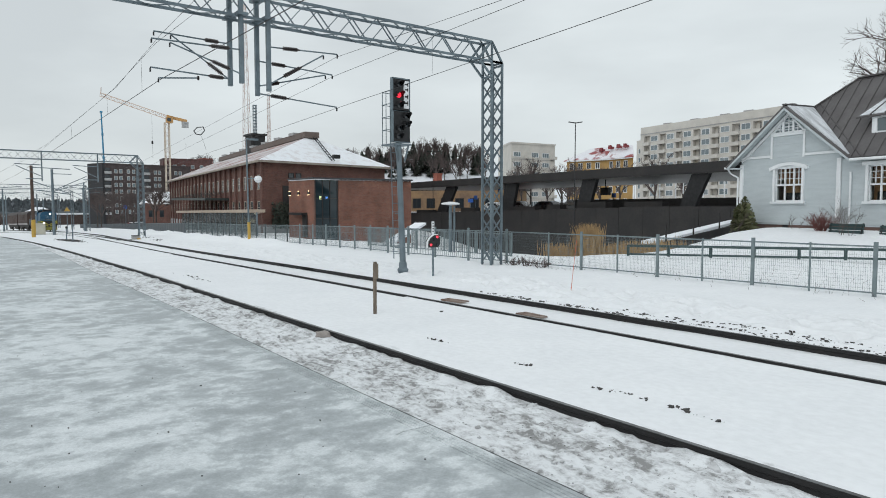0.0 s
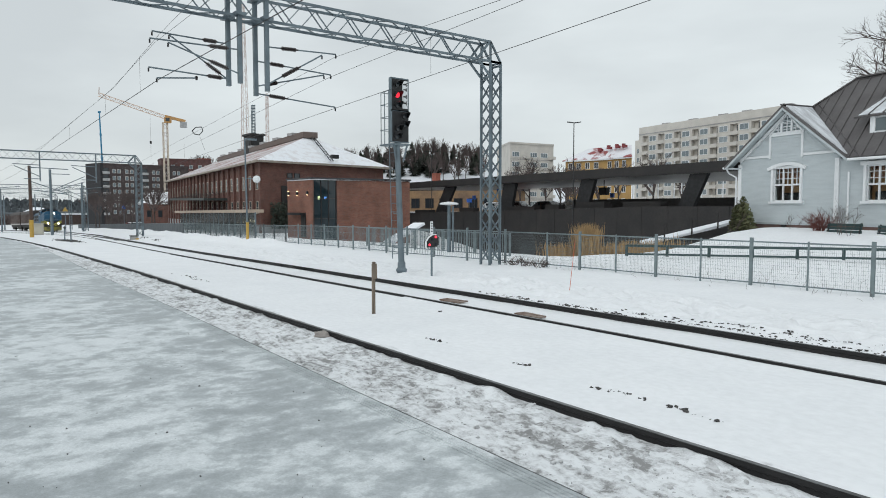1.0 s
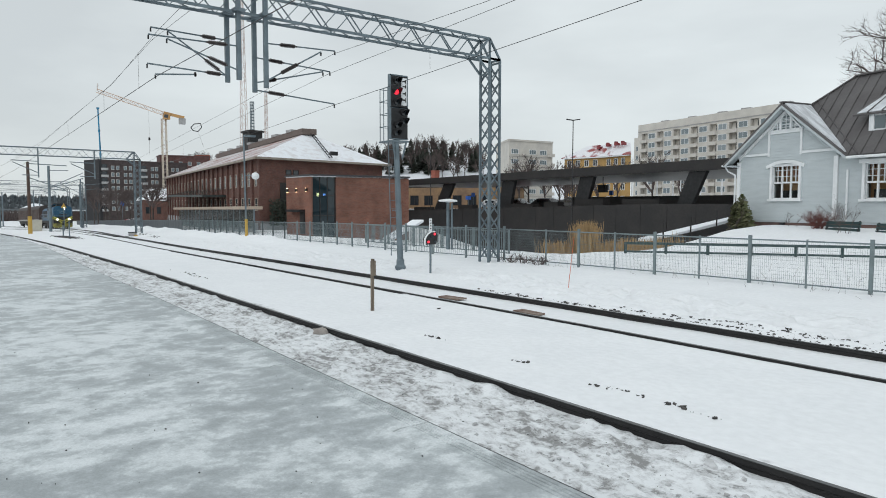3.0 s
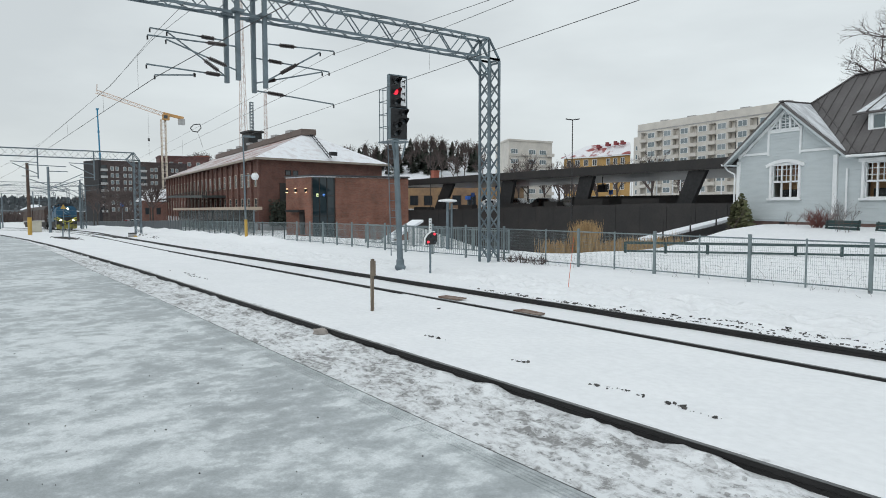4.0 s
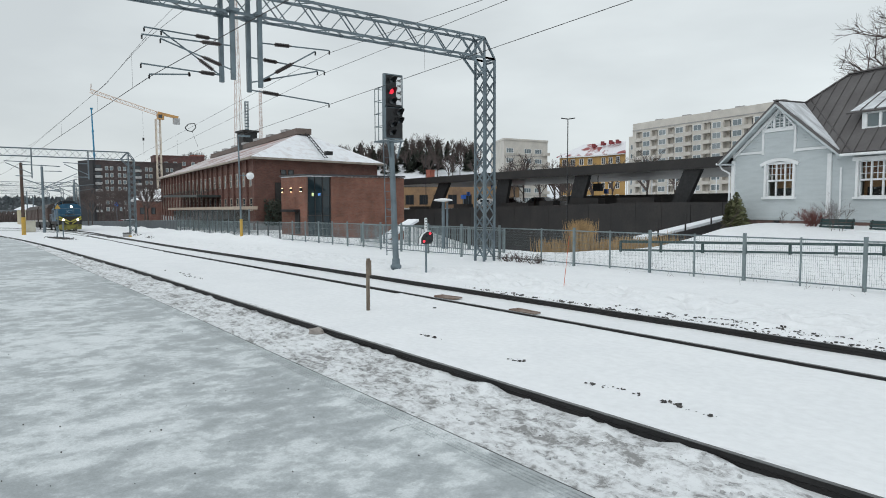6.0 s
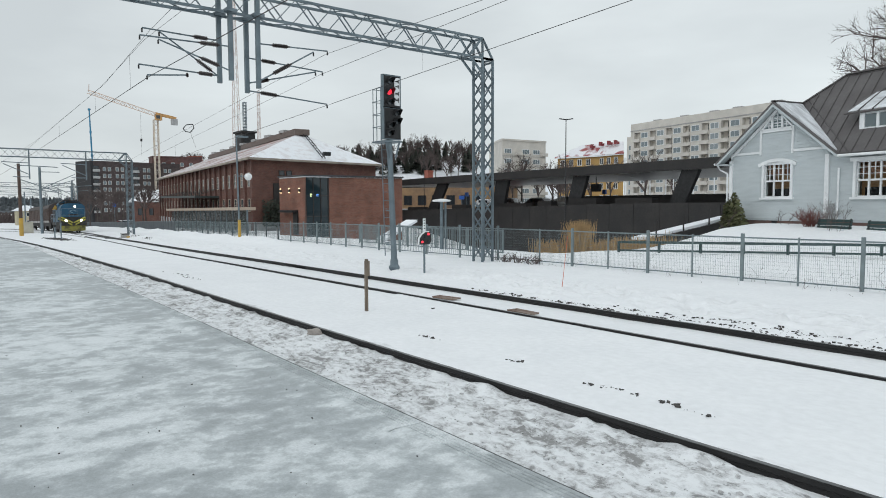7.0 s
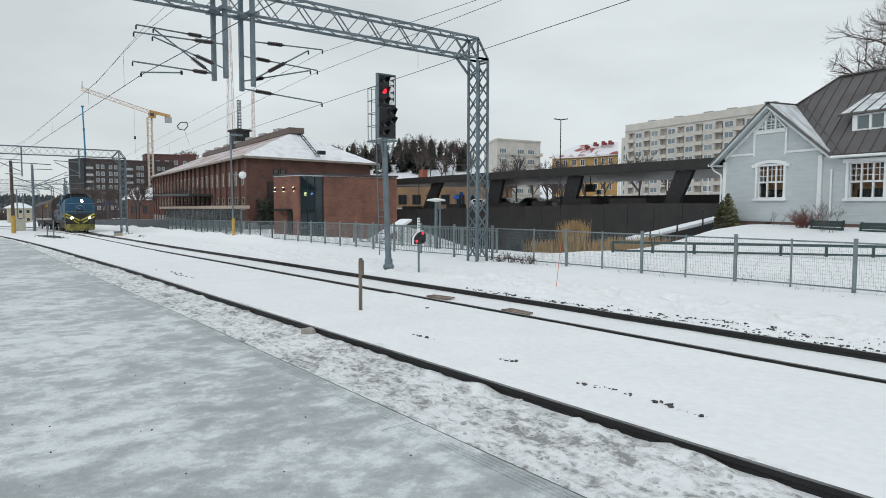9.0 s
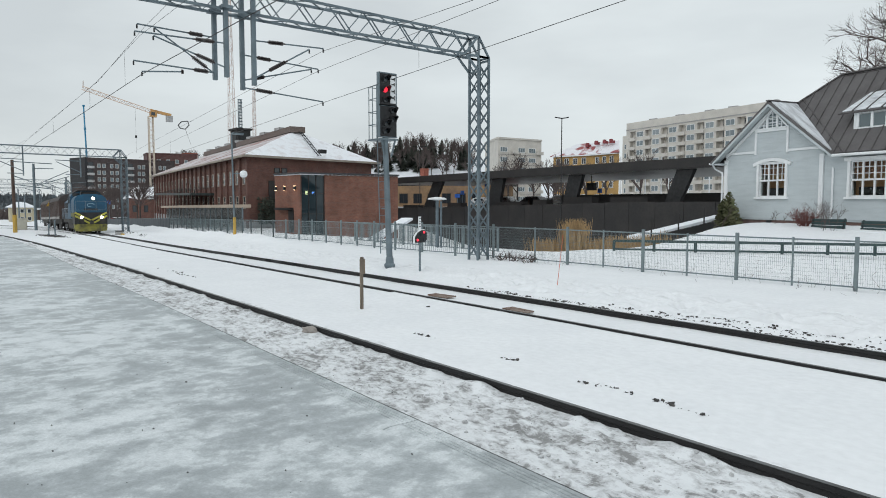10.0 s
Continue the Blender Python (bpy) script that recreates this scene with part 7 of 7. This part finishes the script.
# street trees before the dark block and by the square
for i, (x, y, z, h) in enumerate([(-160, 28, -2.4, 9), (-168, 31, -2.5, 10), (-158, 31.5, -2.4, 9), (-172, 35, -2.6, 10), (-162, 35, -2.5, 9), (-170, 38.5, -2.6, 9), (-176, 30, -2.7, 10), (-180, 34, -2.7, 10), (-200, 38, -2, 9), (-210, 44, -2, 10), (-190, 46, -2, 9), (-230, 50, -3, 11), (-220, 58, -3, 11), (-170, 41, -2, 7), (-132, 32, -1, 9), (-136, 33.5, -1, 8), (-126, 31, -1, 8), (-66, 66, 1.3, 8), (-72, 70, 1.3, 8), (-84, 96, 1.3, 9), (-60, 78, 1.3, 8), (-50, 72, 1.3, 8), (-92, 104, 1.3, 10), (-76, 90, 1.3, 9), (-40, 80, 1.3, 7), (-104, 100, 1.3, 9), (-62, 68, 1.3, 7), (-70, 78, 1.3, 8), (-66, 74, 1.3, 7), (-75, 86, 1.3, 9), (-82, 92, 1.3, 9), (-88, 98, 1.3, 9), (-57, 70, 1.3, 6), (-80, 84, 1.3, 8), (-46, 72, 1.3, 6)]):
    t = thing("bare_tree", (x, y, z), "small leafless street tree", "tree", "street trees")
    g, tw = Geo(), Geo()
    g.tube((0, 0, 0), (0, 0, h * 0.4), 0.14, 0.1, 6, False)
    for _ in range(5):
        bare(tw, Vector((0, 0, h * rnd.uniform(0.25, 0.4))), Vector((rnd.gauss(0, 0.45), rnd.gauss(0, 0.45), 1)).normalized(), h * 0.3, 0.09, 3, rnd, 0.42, (4, 5))
    part("trunk", g, BARK, t)
    part("crown", tw, TWIG, t)
# dark ivy-grown conifers beside the canopy's end
for x, y, h in ((-20.3, 45.5, 3.4), (-19.3, 45.0, 3.0)):
    t = thing("conifer", (x, y, 1.35), "dark clipped conifer behind the house", "tree", "square conifers")
    tr, cw = Geo(), Geo()
    for k in range(8):
        conifer((tr, cw), rnd.gauss(0, 0.12), rnd.gauss(0, 0.12), 0, h * rnd.uniform(0.8, 1.0), rnd)
    part("trunk", tr, BARK, t)
    part("crown", cw, CONIFER, t)
# the large old tree behind the house
big = thing("old_tree", (-14.6, 57.2, 1.0), "large leafless old tree with spreading twigs behind the house", "tree")
g, tw = Geo(), Geo()
rnd = random.Random(31)
g.tube((0, 0, 0), (0, 0, 11.2), 0.5, 0.3, 10, False)
for i in range(26):
    a = 2 * math.pi * i / 13
    bare(tw, Vector((0, 0, rnd.uniform(6.0, 11.0))), Vector((math.cos(a) * 0.9, math.sin(a) * 0.9, rnd.uniform(0.2, 1.5))).normalized(), rnd.uniform(3.7, 4.7), 0.12, 5, rnd, 0.52, (3, 4))
part("trunk", g, BARK, big)
part("crown", tw, TWIG, big)

# white flagpoles on the square
for x, y in ((-52, 70.5), (-50, 73), (-49, 75), (-48, 76.5)):
    fp = thing("flagpole", (x, y, 1.3), "slim white flagpole on the square", "flagpole", "flagpoles")
    part("pole", Geo().tube((0, 0, 0), (0, 0, 6.5), 0.1, 0.07, 8), WHITE, fp)
    part("knob", Geo().lathe((0, 0, 6.5), [(0.02, 0), (0.1, 0.05), (0.1, 0.12), (0.02, 0.18)], 8), WHITE, fp)

# garden shrubs
rnd = random.Random(8)
yew = thing("yew_bush", (-17.1, 32.2, 0.85), "green conical evergreen bush by the house corner", "shrub")
tr, cw = Geo(), Geo()
for k in range(9):
    conifer((tr, cw), rnd.gauss(0, 0.2), rnd.gauss(0, 0.2), 0, rnd.uniform(0.9, 1.75), rnd)
for _ in range(1000):
    k = rnd.random()
    r = 0.62 * (1 - k) ** 0.7 * rnd.uniform(0.6, 1.1)
    a = rnd.uniform(0, 6.28)
    p = Vector((r * math.cos(a), r * math.sin(a), 0.05 + 1.65 * k))
    e = Vector((math.cos(a), math.sin(a), 0.9)).normalized() * rnd.uniform(0.05, 0.12)
    s = Vector((-math.sin(a), math.cos(a), rnd.gauss(0, 0.3))) * 0.03
    cw.add([p, p + e * 0.5 + s, p + e, p + e * 0.5 - s], [(0, 1, 2, 3)])
part("stem", tr, BARK, yew)
part("foliage", cw, mat("yew_green", (0.10, 0.115, 0.05), 0.85, second=(0.135, 0.13, 0.07), scale=4, grain=0.3), yew)


def shrub(name, at, h, n, material, label, spread=0.5, level=2):
    g = Geo()
    for _ in range(n):
        bare(g, Vector((rnd.gauss(0, 0.12), rnd.gauss(0, 0.12), -0.05)), Vector((rnd.gauss(0, spread), rnd.gauss(0, spread), 1)).normalized(), h * rnd.uniform(0.35, 0.55), 0.012, level, rnd, 0.4, (3, 4))
    return single(name, g, material, label, "shrub", "garden shrubs", at=at)


REDTWIG = mat("red_twigs", (0.16, 0.055, 0.045), 0.9, second=(0.11, 0.045, 0.04), scale=4)
q = h15 @ Vector((5.7, -1.1, 0)) + Vector((-18.1, 33.4, 0))
shrub("red_shrub", (q.x, q.y, 1.0), 1.15, 48, REDTWIG, "rusty red leafless shrub by the wall", 0.5)
for u, v, h in ((1.2, -1.6, 1.5), (7.1, -1.9, 1.8), (7.6, -2.1, 1.6), (6.3, -0.8, 1.2), (4.0, -0.7, 0.8)):
    q = h15 @ Vector((u, v, 0)) + Vector((-18.1, 33.4, 0))
    shrub("bare_sapling", (q.x, q.y, ground_height(q.x, q.y)), h, 3, TWIG, "thin leafless garden sapling", 0.3, 3)
for x, y, h in ((-20.6, 27.5, 1.6), (-19.5, 30.5, 1.5)):
    shrub("bare_sapling", (x, y, ground_height(x, y)), h, 8, TWIG, "leafless bush by the underpass ramp", 0.45, 3)
for x, y in ((-17.2, 17.0), (-16.6, 17.15), (-17.6, 16.8)):
    shrub("dry_weeds", (x, y, -0.1), 0.5, 16, TWIG, "dry brown weeds at the mast foot", 0.7, 2)

# reeds and weeds
g = Geo()
for cx, cy, n, sx, sy, h in ((-19.2, 22.8, 900, 0.2, 0.25, 1.4), (-20.4, 22.6, 400, 0.5, 0.4, 0.7), (-18.9, 24.3, 700, 0.45, 0.6, 0.65), (-19.1, 26.5, 800, 0.45, 0.9, 0.7), (-19.8, 29.0, 500, 0.5, 0.8, 0.75)):
    for _ in range(n):
        x, y = cx + rnd.gauss(0, sx), cy + rnd.gauss(0, sy)
        z = ground_height(x, y) - 0.05
        hh = h * rnd.uniform(0.6, 1.15)
        lean = Vector((rnd.gauss(0, 0.13), rnd.gauss(0, 0.13), 1)) * hh
        w = Vector((0.61, 0.79, 0)) * rnd.uniform(0.006, 0.014)
        p = Vector((x, y, z))
        g.add([p - w, p + w, p + lean * 0.7 + w * 1.3, p + lean, p + lean * 0.7 - w * 1.3], [(0, 1, 2, 3, 4)])
single("reeds", g, REED, "tall dry yellow reeds by the underpass", "reeds", kind="stuff")
g = Geo()
for _ in range(130):
    x = rnd.uniform(-19, -3)
    y = line(FENCE, x) + rnd.gauss(0.15, 0.5)
    p = Vector((x, y, ground_height(x, y) - 0.02))
    q = p + Vector((rnd.gauss(0, 0.1), rnd.gauss(0, 0.1), rnd.uniform(0.06, 0.3)))
    g.tube(p, q, 0.004, 0.002, 3, False)
single("dry_grass", g, TWIG, "sparse dry grass stalks along the fence", "grass", kind="stuff")

# ---- parked cars and blue signs on the square, far off ----


def car(at, turn, paint, label):
    c = thing("parked_car", at, label, "car", "parked cars", turn=turn)
    prof = [(-2.1, 0.3), (2.1, 0.3), (2.15, 0.75), (1.2, 0.92), (0.6, 1.42), (-1.2, 1.45), (-1.9, 0.95), (-2.15, 0.85)]
    n = len(prof)
    part("body", Geo().add([(x, -0.85, z) for x, z in prof] + [(x, 0.85, z) for x, z in prof], [tuple(range(n - 1, -1, -1)), tuple(range(n, 2 * n))] + [(i, (i + 1) % n, n + (i + 1) % n, n + i) for i in range(n)]), paint, c)
    part("side_glass", Geo().box((-0.3, 0, 1.18), (1.6, 1.72, 0.36)), PANE, c)
    for x in (-1.3, 1.3):
        for y in (-0.8, 0.8):
            part("wheel", Geo().tube((x, y - 0.1, 0.32), (x, y + 0.1, 0.32), 0.32, None, 12), BLACK, c)
    part("snow_cap", Geo().box((-0.3, 0, 1.49), (1.6, 1.4, 0.1)), SNOW, c, "snow on the roof")
    return c


PAINTS = [mat("white_car", (0.6, 0.61, 0.62), 0.3), mat("dark_car", (0.03, 0.033, 0.04), 0.3), mat("silver_car", (0.35, 0.36, 0.37), 0.3, 0.5), mat("red_car", (0.25, 0.03, 0.03), 0.3)]
for i, (x, y, tr) in enumerate([(-52, 60, 10), (-58, 61.5, 10), (-64, 62, 12), (-72, 70, 20), (-80, 72, 20), (-40, 58, 5), (-46, 64, 5), (-86, 78, 15), (-66, 72, 90), (-50, 70, 80)]):
    car((x, y, 1.35), tr, PAINTS[i % 4], ("white", "dark", "silver", "red")[i % 4] + " parked car with snow on its roof")
for i, (x, y, tr) in enumerate([(-160, 36, 60), (-175, 39, 60), (-184, 40, 60)]):
    car((x, y, fall(x) - 0.1), tr, PAINTS[(i + 1) % 4], ("dark", "silver", "red", "white")[i % 4] + " parked car behind the fence")
SIGNBLUE = mat("sign_blue", (0.02, 0.11, 0.45), 0.5)
for x, y, z, w, h in ((-37, 52, 2.6, 0.8, 0.4), (-34.7, 52, 2.55, 0.6, 0.6), (-68, 62, 4.3, 0.6, 0.6), (-78, 66, 3.6, 0.6, 0.6), (-84, 70, 3.2, 0.9, 0.6), (-24, 52, 3.1, 0.7, 0.35), (-165, 34, 2.2, 0.9, 0.9), (-47, 60, 3.4, 0.5, 0.5)):
    s = thing("road_sign", (x, y, 0), "blue road sign on a grey post", "sign", "road signs")
    part("post", Geo().tube((0, 0, -3), (0, 0, z), 0.05, None, 6), STEEL, s)
    part("plate", Geo().box((0.06, -0.06, z), (w * 0.8, w * 0.6, h), None), SIGNBLUE, s)
for k in range(4):
    s = single("flagpole", Geo().tube((0, 0, 0), (0, 0, 4.0), 0.09, 0.07, 6), WHITE, "white flagpole on the square", "flagpole", "flagpoles", at=(-46 + 3.0 * k, 72 - 0.6 * k, 1.35))
bs = thing("traffic_monitor", (-39.5, 49.2, 0), "small black hanging display under the canopy", "display")
part("box", Geo().box((0, 0, 3.55), (0.9, 0.4, 0.7)), BLACK, bs)
part("hanger", Geo().box((0, 0, 4.3), (0.06, 0.06, 0.8)), BLACK, bs)

# ---- train ----
CHASSIS = mat("sooty_underframe", (0.022, 0.021, 0.02), 0.8, second=(0.045, 0.04, 0.036), scale=3)


def box_profile(pts, x0, x1):
    """A body with a cross-section of (y, z) points from x0 to x1."""
    n = len(pts)
    return Geo().add([(x0, y, z) for y, z in pts] + [(x1, y, z) for y, z in pts], [tuple(range(n)), tuple(range(2 * n - 1, n - 1, -1))] + [(i, n + i, n + (i + 1) % n, (i + 1) % n) for i in range(n)])


def wheelset(parent, x, r):
    g = Geo()
    for y in (-0.78, 0.78):
        g.tube((0, y - 0.06, 0), (0, y + 0.06, 0), r, None, 20)
        g.tube((0, y - 0.09 * (1 if y > 0 else -1), 0), (0, y - 0.06 * (1 if y > 0 else -1), 0), r + 0.03, None, 20)
    g.tube((0, -0.9, 0), (0, 0.9, 0), 0.09, None, 10)
    for k in range(4):
        a = math.pi / 2 * k
        for y in (-0.85, 0.85):
            g.box((math.cos(a) * r * 0.55, y, math.sin(a) * r * 0.55), (0.12, 0.02, 0.12))
    w = part("wheel", g, CHASSIS, parent)
    w.matrix_basis = pose(x, 0, r)
    return (w, x, r)


WHEELS = []


CHEVRON = mat("chevron_yellow", (0.46, 0.43, 0.06), 0.5, second=(0.34, 0.32, 0.06), scale=3)
HANDRAIL = mat("dull_white_rail", (0.22, 0.27, 0.31), 0.5)
PALEBLUE = mat("pale_blue_emblem", (0.20, 0.33, 0.42), 0.5)


def locomotive():
    t = thing("locomotive", (-64, 11.5, -0.6), "blue and yellow diesel locomotive with lit headlights", "locomotive")
    frame_ = part("underframe", Geo().box((-7.0, 0, 1.05), (13.4, 2.6, 0.35)).box((-7.0, 0, 0.65), (4.0, 2.4, 0.6)), CHASSIS, t)
    part("front_skirt", Geo().add([(-0.25, -1.35, 0.22), (0.0, -0.9, 0.18), (0.0, 0.9, 0.18), (-0.25, 1.35, 0.22), (-0.25, -1.4, 0.8), (0.0, -1.0, 0.8), (0.0, 1.0, 0.8), (-0.25, 1.4, 0.8), (-0.9, -1.4, 0.4), (-0.9, 1.4, 0.4), (-0.9, -1.4, 0.8), (-0.9, 1.4, 0.8)],
         [(0, 1, 5, 4), (1, 2, 6, 5), (2, 3, 7, 6), (8, 0, 4, 10), (3, 9, 11, 7), (4, 5, 6, 7, 11, 10), (0, 8, 9, 3, 2, 1), (8, 10, 11, 9)]), YELLOW, t, "yellow front skirt")
    # nose with black and yellow chevrons
    part("nose", box_profile([(-1.38, 0.78), (1.38, 0.78), (1.38, 1.8), (-1.38, 1.8)], -0.12, -2.4), BLACK, t, "dark nose band")
    for s in (-1, 1):
        g = Geo()
        for z0, z1 in ((0.82, 1.5), (1.12, 1.78)):
            g.beam((-0.1, s * 0.03, z0), (-0.1, s * 1.36, z1), 0.05, 0.15)
        part("chevron", g, CHEVRON, t, "yellow chevron stripes")
    g = Geo()
    for z in (2.0, 2.75):
        g.tube((-0.1, -1.3, z), (-0.1, 1.3, z), 0.014, None, 6)
    for y in (-1.3, -0.45, 0.45, 1.3):
        g.tube((-0.1, y, 1.8), (-0.1, y, 2.75), 0.012, None, 6)
    part("front_handrail", g, HANDRAIL, t, "pale front handrail")
    hood = [(-1.4, 1.8), (1.4, 1.8), (1.4, 2.75), (1.3, 3.05), (1.0, 3.27), (0.5, 3.35), (-0.5, 3.35), (-1.0, 3.27), (-1.3, 3.05), (-1.4, 2.75)]
    part("front_hood", box_profile(hood, -0.18, -3.2), BLUE, t, "blue rounded front hood")
    logo = Geo()
    for k in range(10):
        a, b = math.pi * 1.5 * k / 10, math.pi * 1.5 * (k + 1) / 10
        logo.beam((-0.16, 0.3 * math.cos(a), 2.42 + 0.15 * math.sin(a)), (-0.16, 0.3 * math.cos(b), 2.42 + 0.15 * math.sin(b)), 0.03, 0.06)
    part("emblem", logo, PALEBLUE, t, "pale swirl emblem")
    part("front_grille", Geo().box((-0.17, 0, 2.05), (0.05, 1.2, 0.16)), BLACK, t)
    cabp = [(-1.45, 1.3), (1.45, 1.3), (1.45, 3.15), (1.25, 3.5), (0.7, 3.68), (-0.7, 3.68), (-1.25, 3.5), (-1.45, 3.15)]
    part("cab", box_profile(cabp, -3.2, -5.8), BLUE, t, "blue cab")
    part("cab_roof", box_profile([(-1.3, 3.48), (-0.7, 3.70), (0.7, 3.70), (1.3, 3.48), (0.8, 3.77), (-0.8, 3.77)], -3.0, -6.0), BLACK, t, "dark cab roof")
    part("exhaust", Geo().box((-2.0, 0, 3.45), (1.4, 1.3, 0.3)).box((-0.9, 0, 3.38), (0.8, 1.5, 0.16)), BLACK, t)
    part("roof_lid", box_profile([(-1.1, 3.235), (1.1, 3.235), (0.6, 3.385), (-0.6, 3.385)], -0.22, -3.2), BLACK, t, "dark hood top")
    for y in (-0.95, 0.95):
        part("windscreen", Geo().box((-3.17, y, 3.36), (0.06, 0.6, 0.28)), PANE, t)
    for y in (-1.46, 1.46):
        part("cab_window", Geo().box((-4.5, y, 2.95), (1.5, 0.03, 0.65)), PANE, t)
        part("side_stripe", Geo().box((-3.2, y * 0.97, 1.6), (5.6, 0.06, 0.3)), YELLOW, t, "yellow side stripe")
    rear = [(-1.15, 1.2), (1.15, 1.2), (1.15, 2.85), (0.8, 3.15), (-0.8, 3.15), (-1.15, 2.85)]
    part("rear_hood", box_profile(rear, -5.8, -13.6), BLUE, t, "dark blue rear hood")
    for k in range(6):
        for y in (-1.17, 1.17):
            part("louvre", Geo().box((-6.8 - 1.1 * k, y, 2.2), (0.8, 0.04, 1.1)), BLACK, t)
    for y in (-1.4, 1.4):
        h = Geo()
        for k in range(6):
            h.tube((-6.1 - 1.5 * k, y, 1.2), (-6.1 - 1.5 * k, y, 2.2), 0.025, None, 6)
        h.tube((-6.1, y, 2.2), (-13.6, y, 2.2), 0.03, None, 6).tube((-6.1, y, 1.7), (-13.6, y, 1.7), 0.025, None, 6)
        part("handrail", h, HANDRAIL, t, "white handrail")
        part("steps", Geo().box((-0.7, y * 0.95, 0.75), (0.5, 0.25, 0.06)).box((-0.7, y * 0.95, 0.45), (0.5, 0.25, 0.06)), YELLOW, t)
        part("buffer", Geo().tube((-0.1, y * 0.63, 1.02), (0.35, y * 0.63, 1.02), 0.09, None, 10).tube((0.35, y * 0.63, 1.02), (0.42, y * 0.63, 1.02), 0.24, None, 16), CHASSIS, t)
    part("coupler", Geo().box((0.2, 0, 0.95), (0.5, 0.3, 0.3)), CHASSIS, t)
    for y, z in ((-0.82, 1.38), (0.88, 1.38), (0.2, 2.98)):
        hl = part("headlight", Geo().tube((-0.2, y, z), (-0.06, y, z), 0.17, None, 16), BLACK, t, "round headlight housing")
        part("lamp", Geo().tube((-0.06, y, z), (-0.03, y, z), 0.125, 0.12, 16), HEADLIGHT, hl, "lit warm headlight")
    for ob in t.children_recursive:
        ob.data.transform(Matrix.Diagonal((1, 0.89, 1, 1)))
    for x in (-2.0, -4.4, -9.6, -12.0):
        WHEELS.append(wheelset(t, x, 0.5))
    part("bogie", Geo().box((-3.2, -1.05, 0.55), (3.6, 0.15, 0.35)).box((-3.2, 1.05, 0.55), (3.6, 0.15, 0.35)), CHASSIS, t)
    part("bogie", Geo().box((-10.8, -1.05, 0.55), (3.6, 0.15, 0.35)).box((-10.8, 1.05, 0.55), (3.6, 0.15, 0.35)), CHASSIS, t)
    return t


def wagon():
    t = thing("freight_wagon", (-80, 12.5, -1), "brown covered freight wagon with a dark curved roof", "wagon", "freight wagons")
    part("underframe", Geo().box((-6.5, 0, 1.05), (12.6, 2.5, 0.3)), CHASSIS, t)
    pr = [(-1.4, 1.2), (1.4, 1.2), (1.4, 3.1), (-1.4, 3.1)]
    part("body", box_profile(pr, -0.3, -12.7), BROWN, t, "brown sliding-wall body")
    rf = [(-1.45, 3.1), (1.45, 3.1), (1.25, 3.5), (0.7, 3.75), (-0.7, 3.75), (-1.25, 3.5)]
    part("roof", box_profile(rf, -0.25, -12.75), mat("dark_wagon_roof", (0.06, 0.05, 0.048), 0.7), t, "dark curved roof")
    rib = Geo().box((0, 0, 2.15), (0.08, 2.88, 1.9)).mesh("rib", BROWN)
    for k in range(9):
        shared("rib", rib, t, Matrix.Translation((-0.5 - 1.5 * k, 0, 0)))
    part("sill_stripe", Geo().box((-6.5, 0, 1.32), (12.3, 2.84, 0.26)), mat("pale_sill", (0.42, 0.41, 0.40), 0.7), t, "pale sill stripe")
    for y in (-1.12, 1.12):
        part("sole_bar", Geo().box((-6.5, y, 0.86), (12.2, 0.12, 0.36)), CHASSIS, t)
        part("bogie_frame", Geo().box((-2.6, y, 0.48), (2.6, 0.14, 0.42)), CHASSIS, t)
        part("bogie_frame", Geo().box((-10.4, y, 0.48), (2.6, 0.14, 0.42)), CHASSIS, t)
    part("brake_gear", Geo().box((-6.5, 0, 0.62), (3.6, 1.6, 0.5)), CHASSIS, t)
    for y in (-1.0, 1.0):
        part("buffer", Geo().tube((-0.3, y * 0.88, 1.02), (0.25, y * 0.88, 1.02), 0.1, None, 10), CHASSIS, t)
    return t


loco = locomotive()
wag = wagon()
wagons = [wag] + [copy_thing(wag, pose(-95 - 14 * i, 13.5, -1)) for i in range(1)]
for w in wagons:
    for x in (-2.6, -10.4):
        WHEELS.append(wheelset(w, x, 0.46))

FRONT = [(0, -129.0), (2.5, -113.5), (5.0, -97.8), (7.5, -82.0), (10.0, -62.5)]


def front_x(t):
    return line([(-a, b) for a, b in FRONT], -t)


def on_track(t, back, length):
    """The pose of a vehicle whose front stands back metres behind the train's front."""
    x = front_x(t) - back
    a, b = x - 0.2 * length, x - 0.8 * length
    h = math.atan2(y2(a) - y2(b), a - b)
    s = math.atan2(fall(a) - fall(b), a - b)
    return pose(x, y2(x), fall(x), 0, -math.degrees(s), math.degrees(h))


def motions():
    for i, (v, back, length) in enumerate([(loco, 0.0, 14.0)] + [(w, 14.6 + 13.6 * k, 13.0) for k, w in enumerate(wagons)]):
        walk(v, [(k * 0.25, on_track(k * 0.25, back, length)) for k in range(41)])
    for w, x, r in WHEELS:
        rows = []
        for k in range(151):
            t = min(k / 15, 10.0)
            turn = math.degrees((front_x(t) - front_x(0)) / r)
            rows.append((t, pose(x, 0, r, 0, turn % 360, 0)))
        walk(w, rows)


motions()
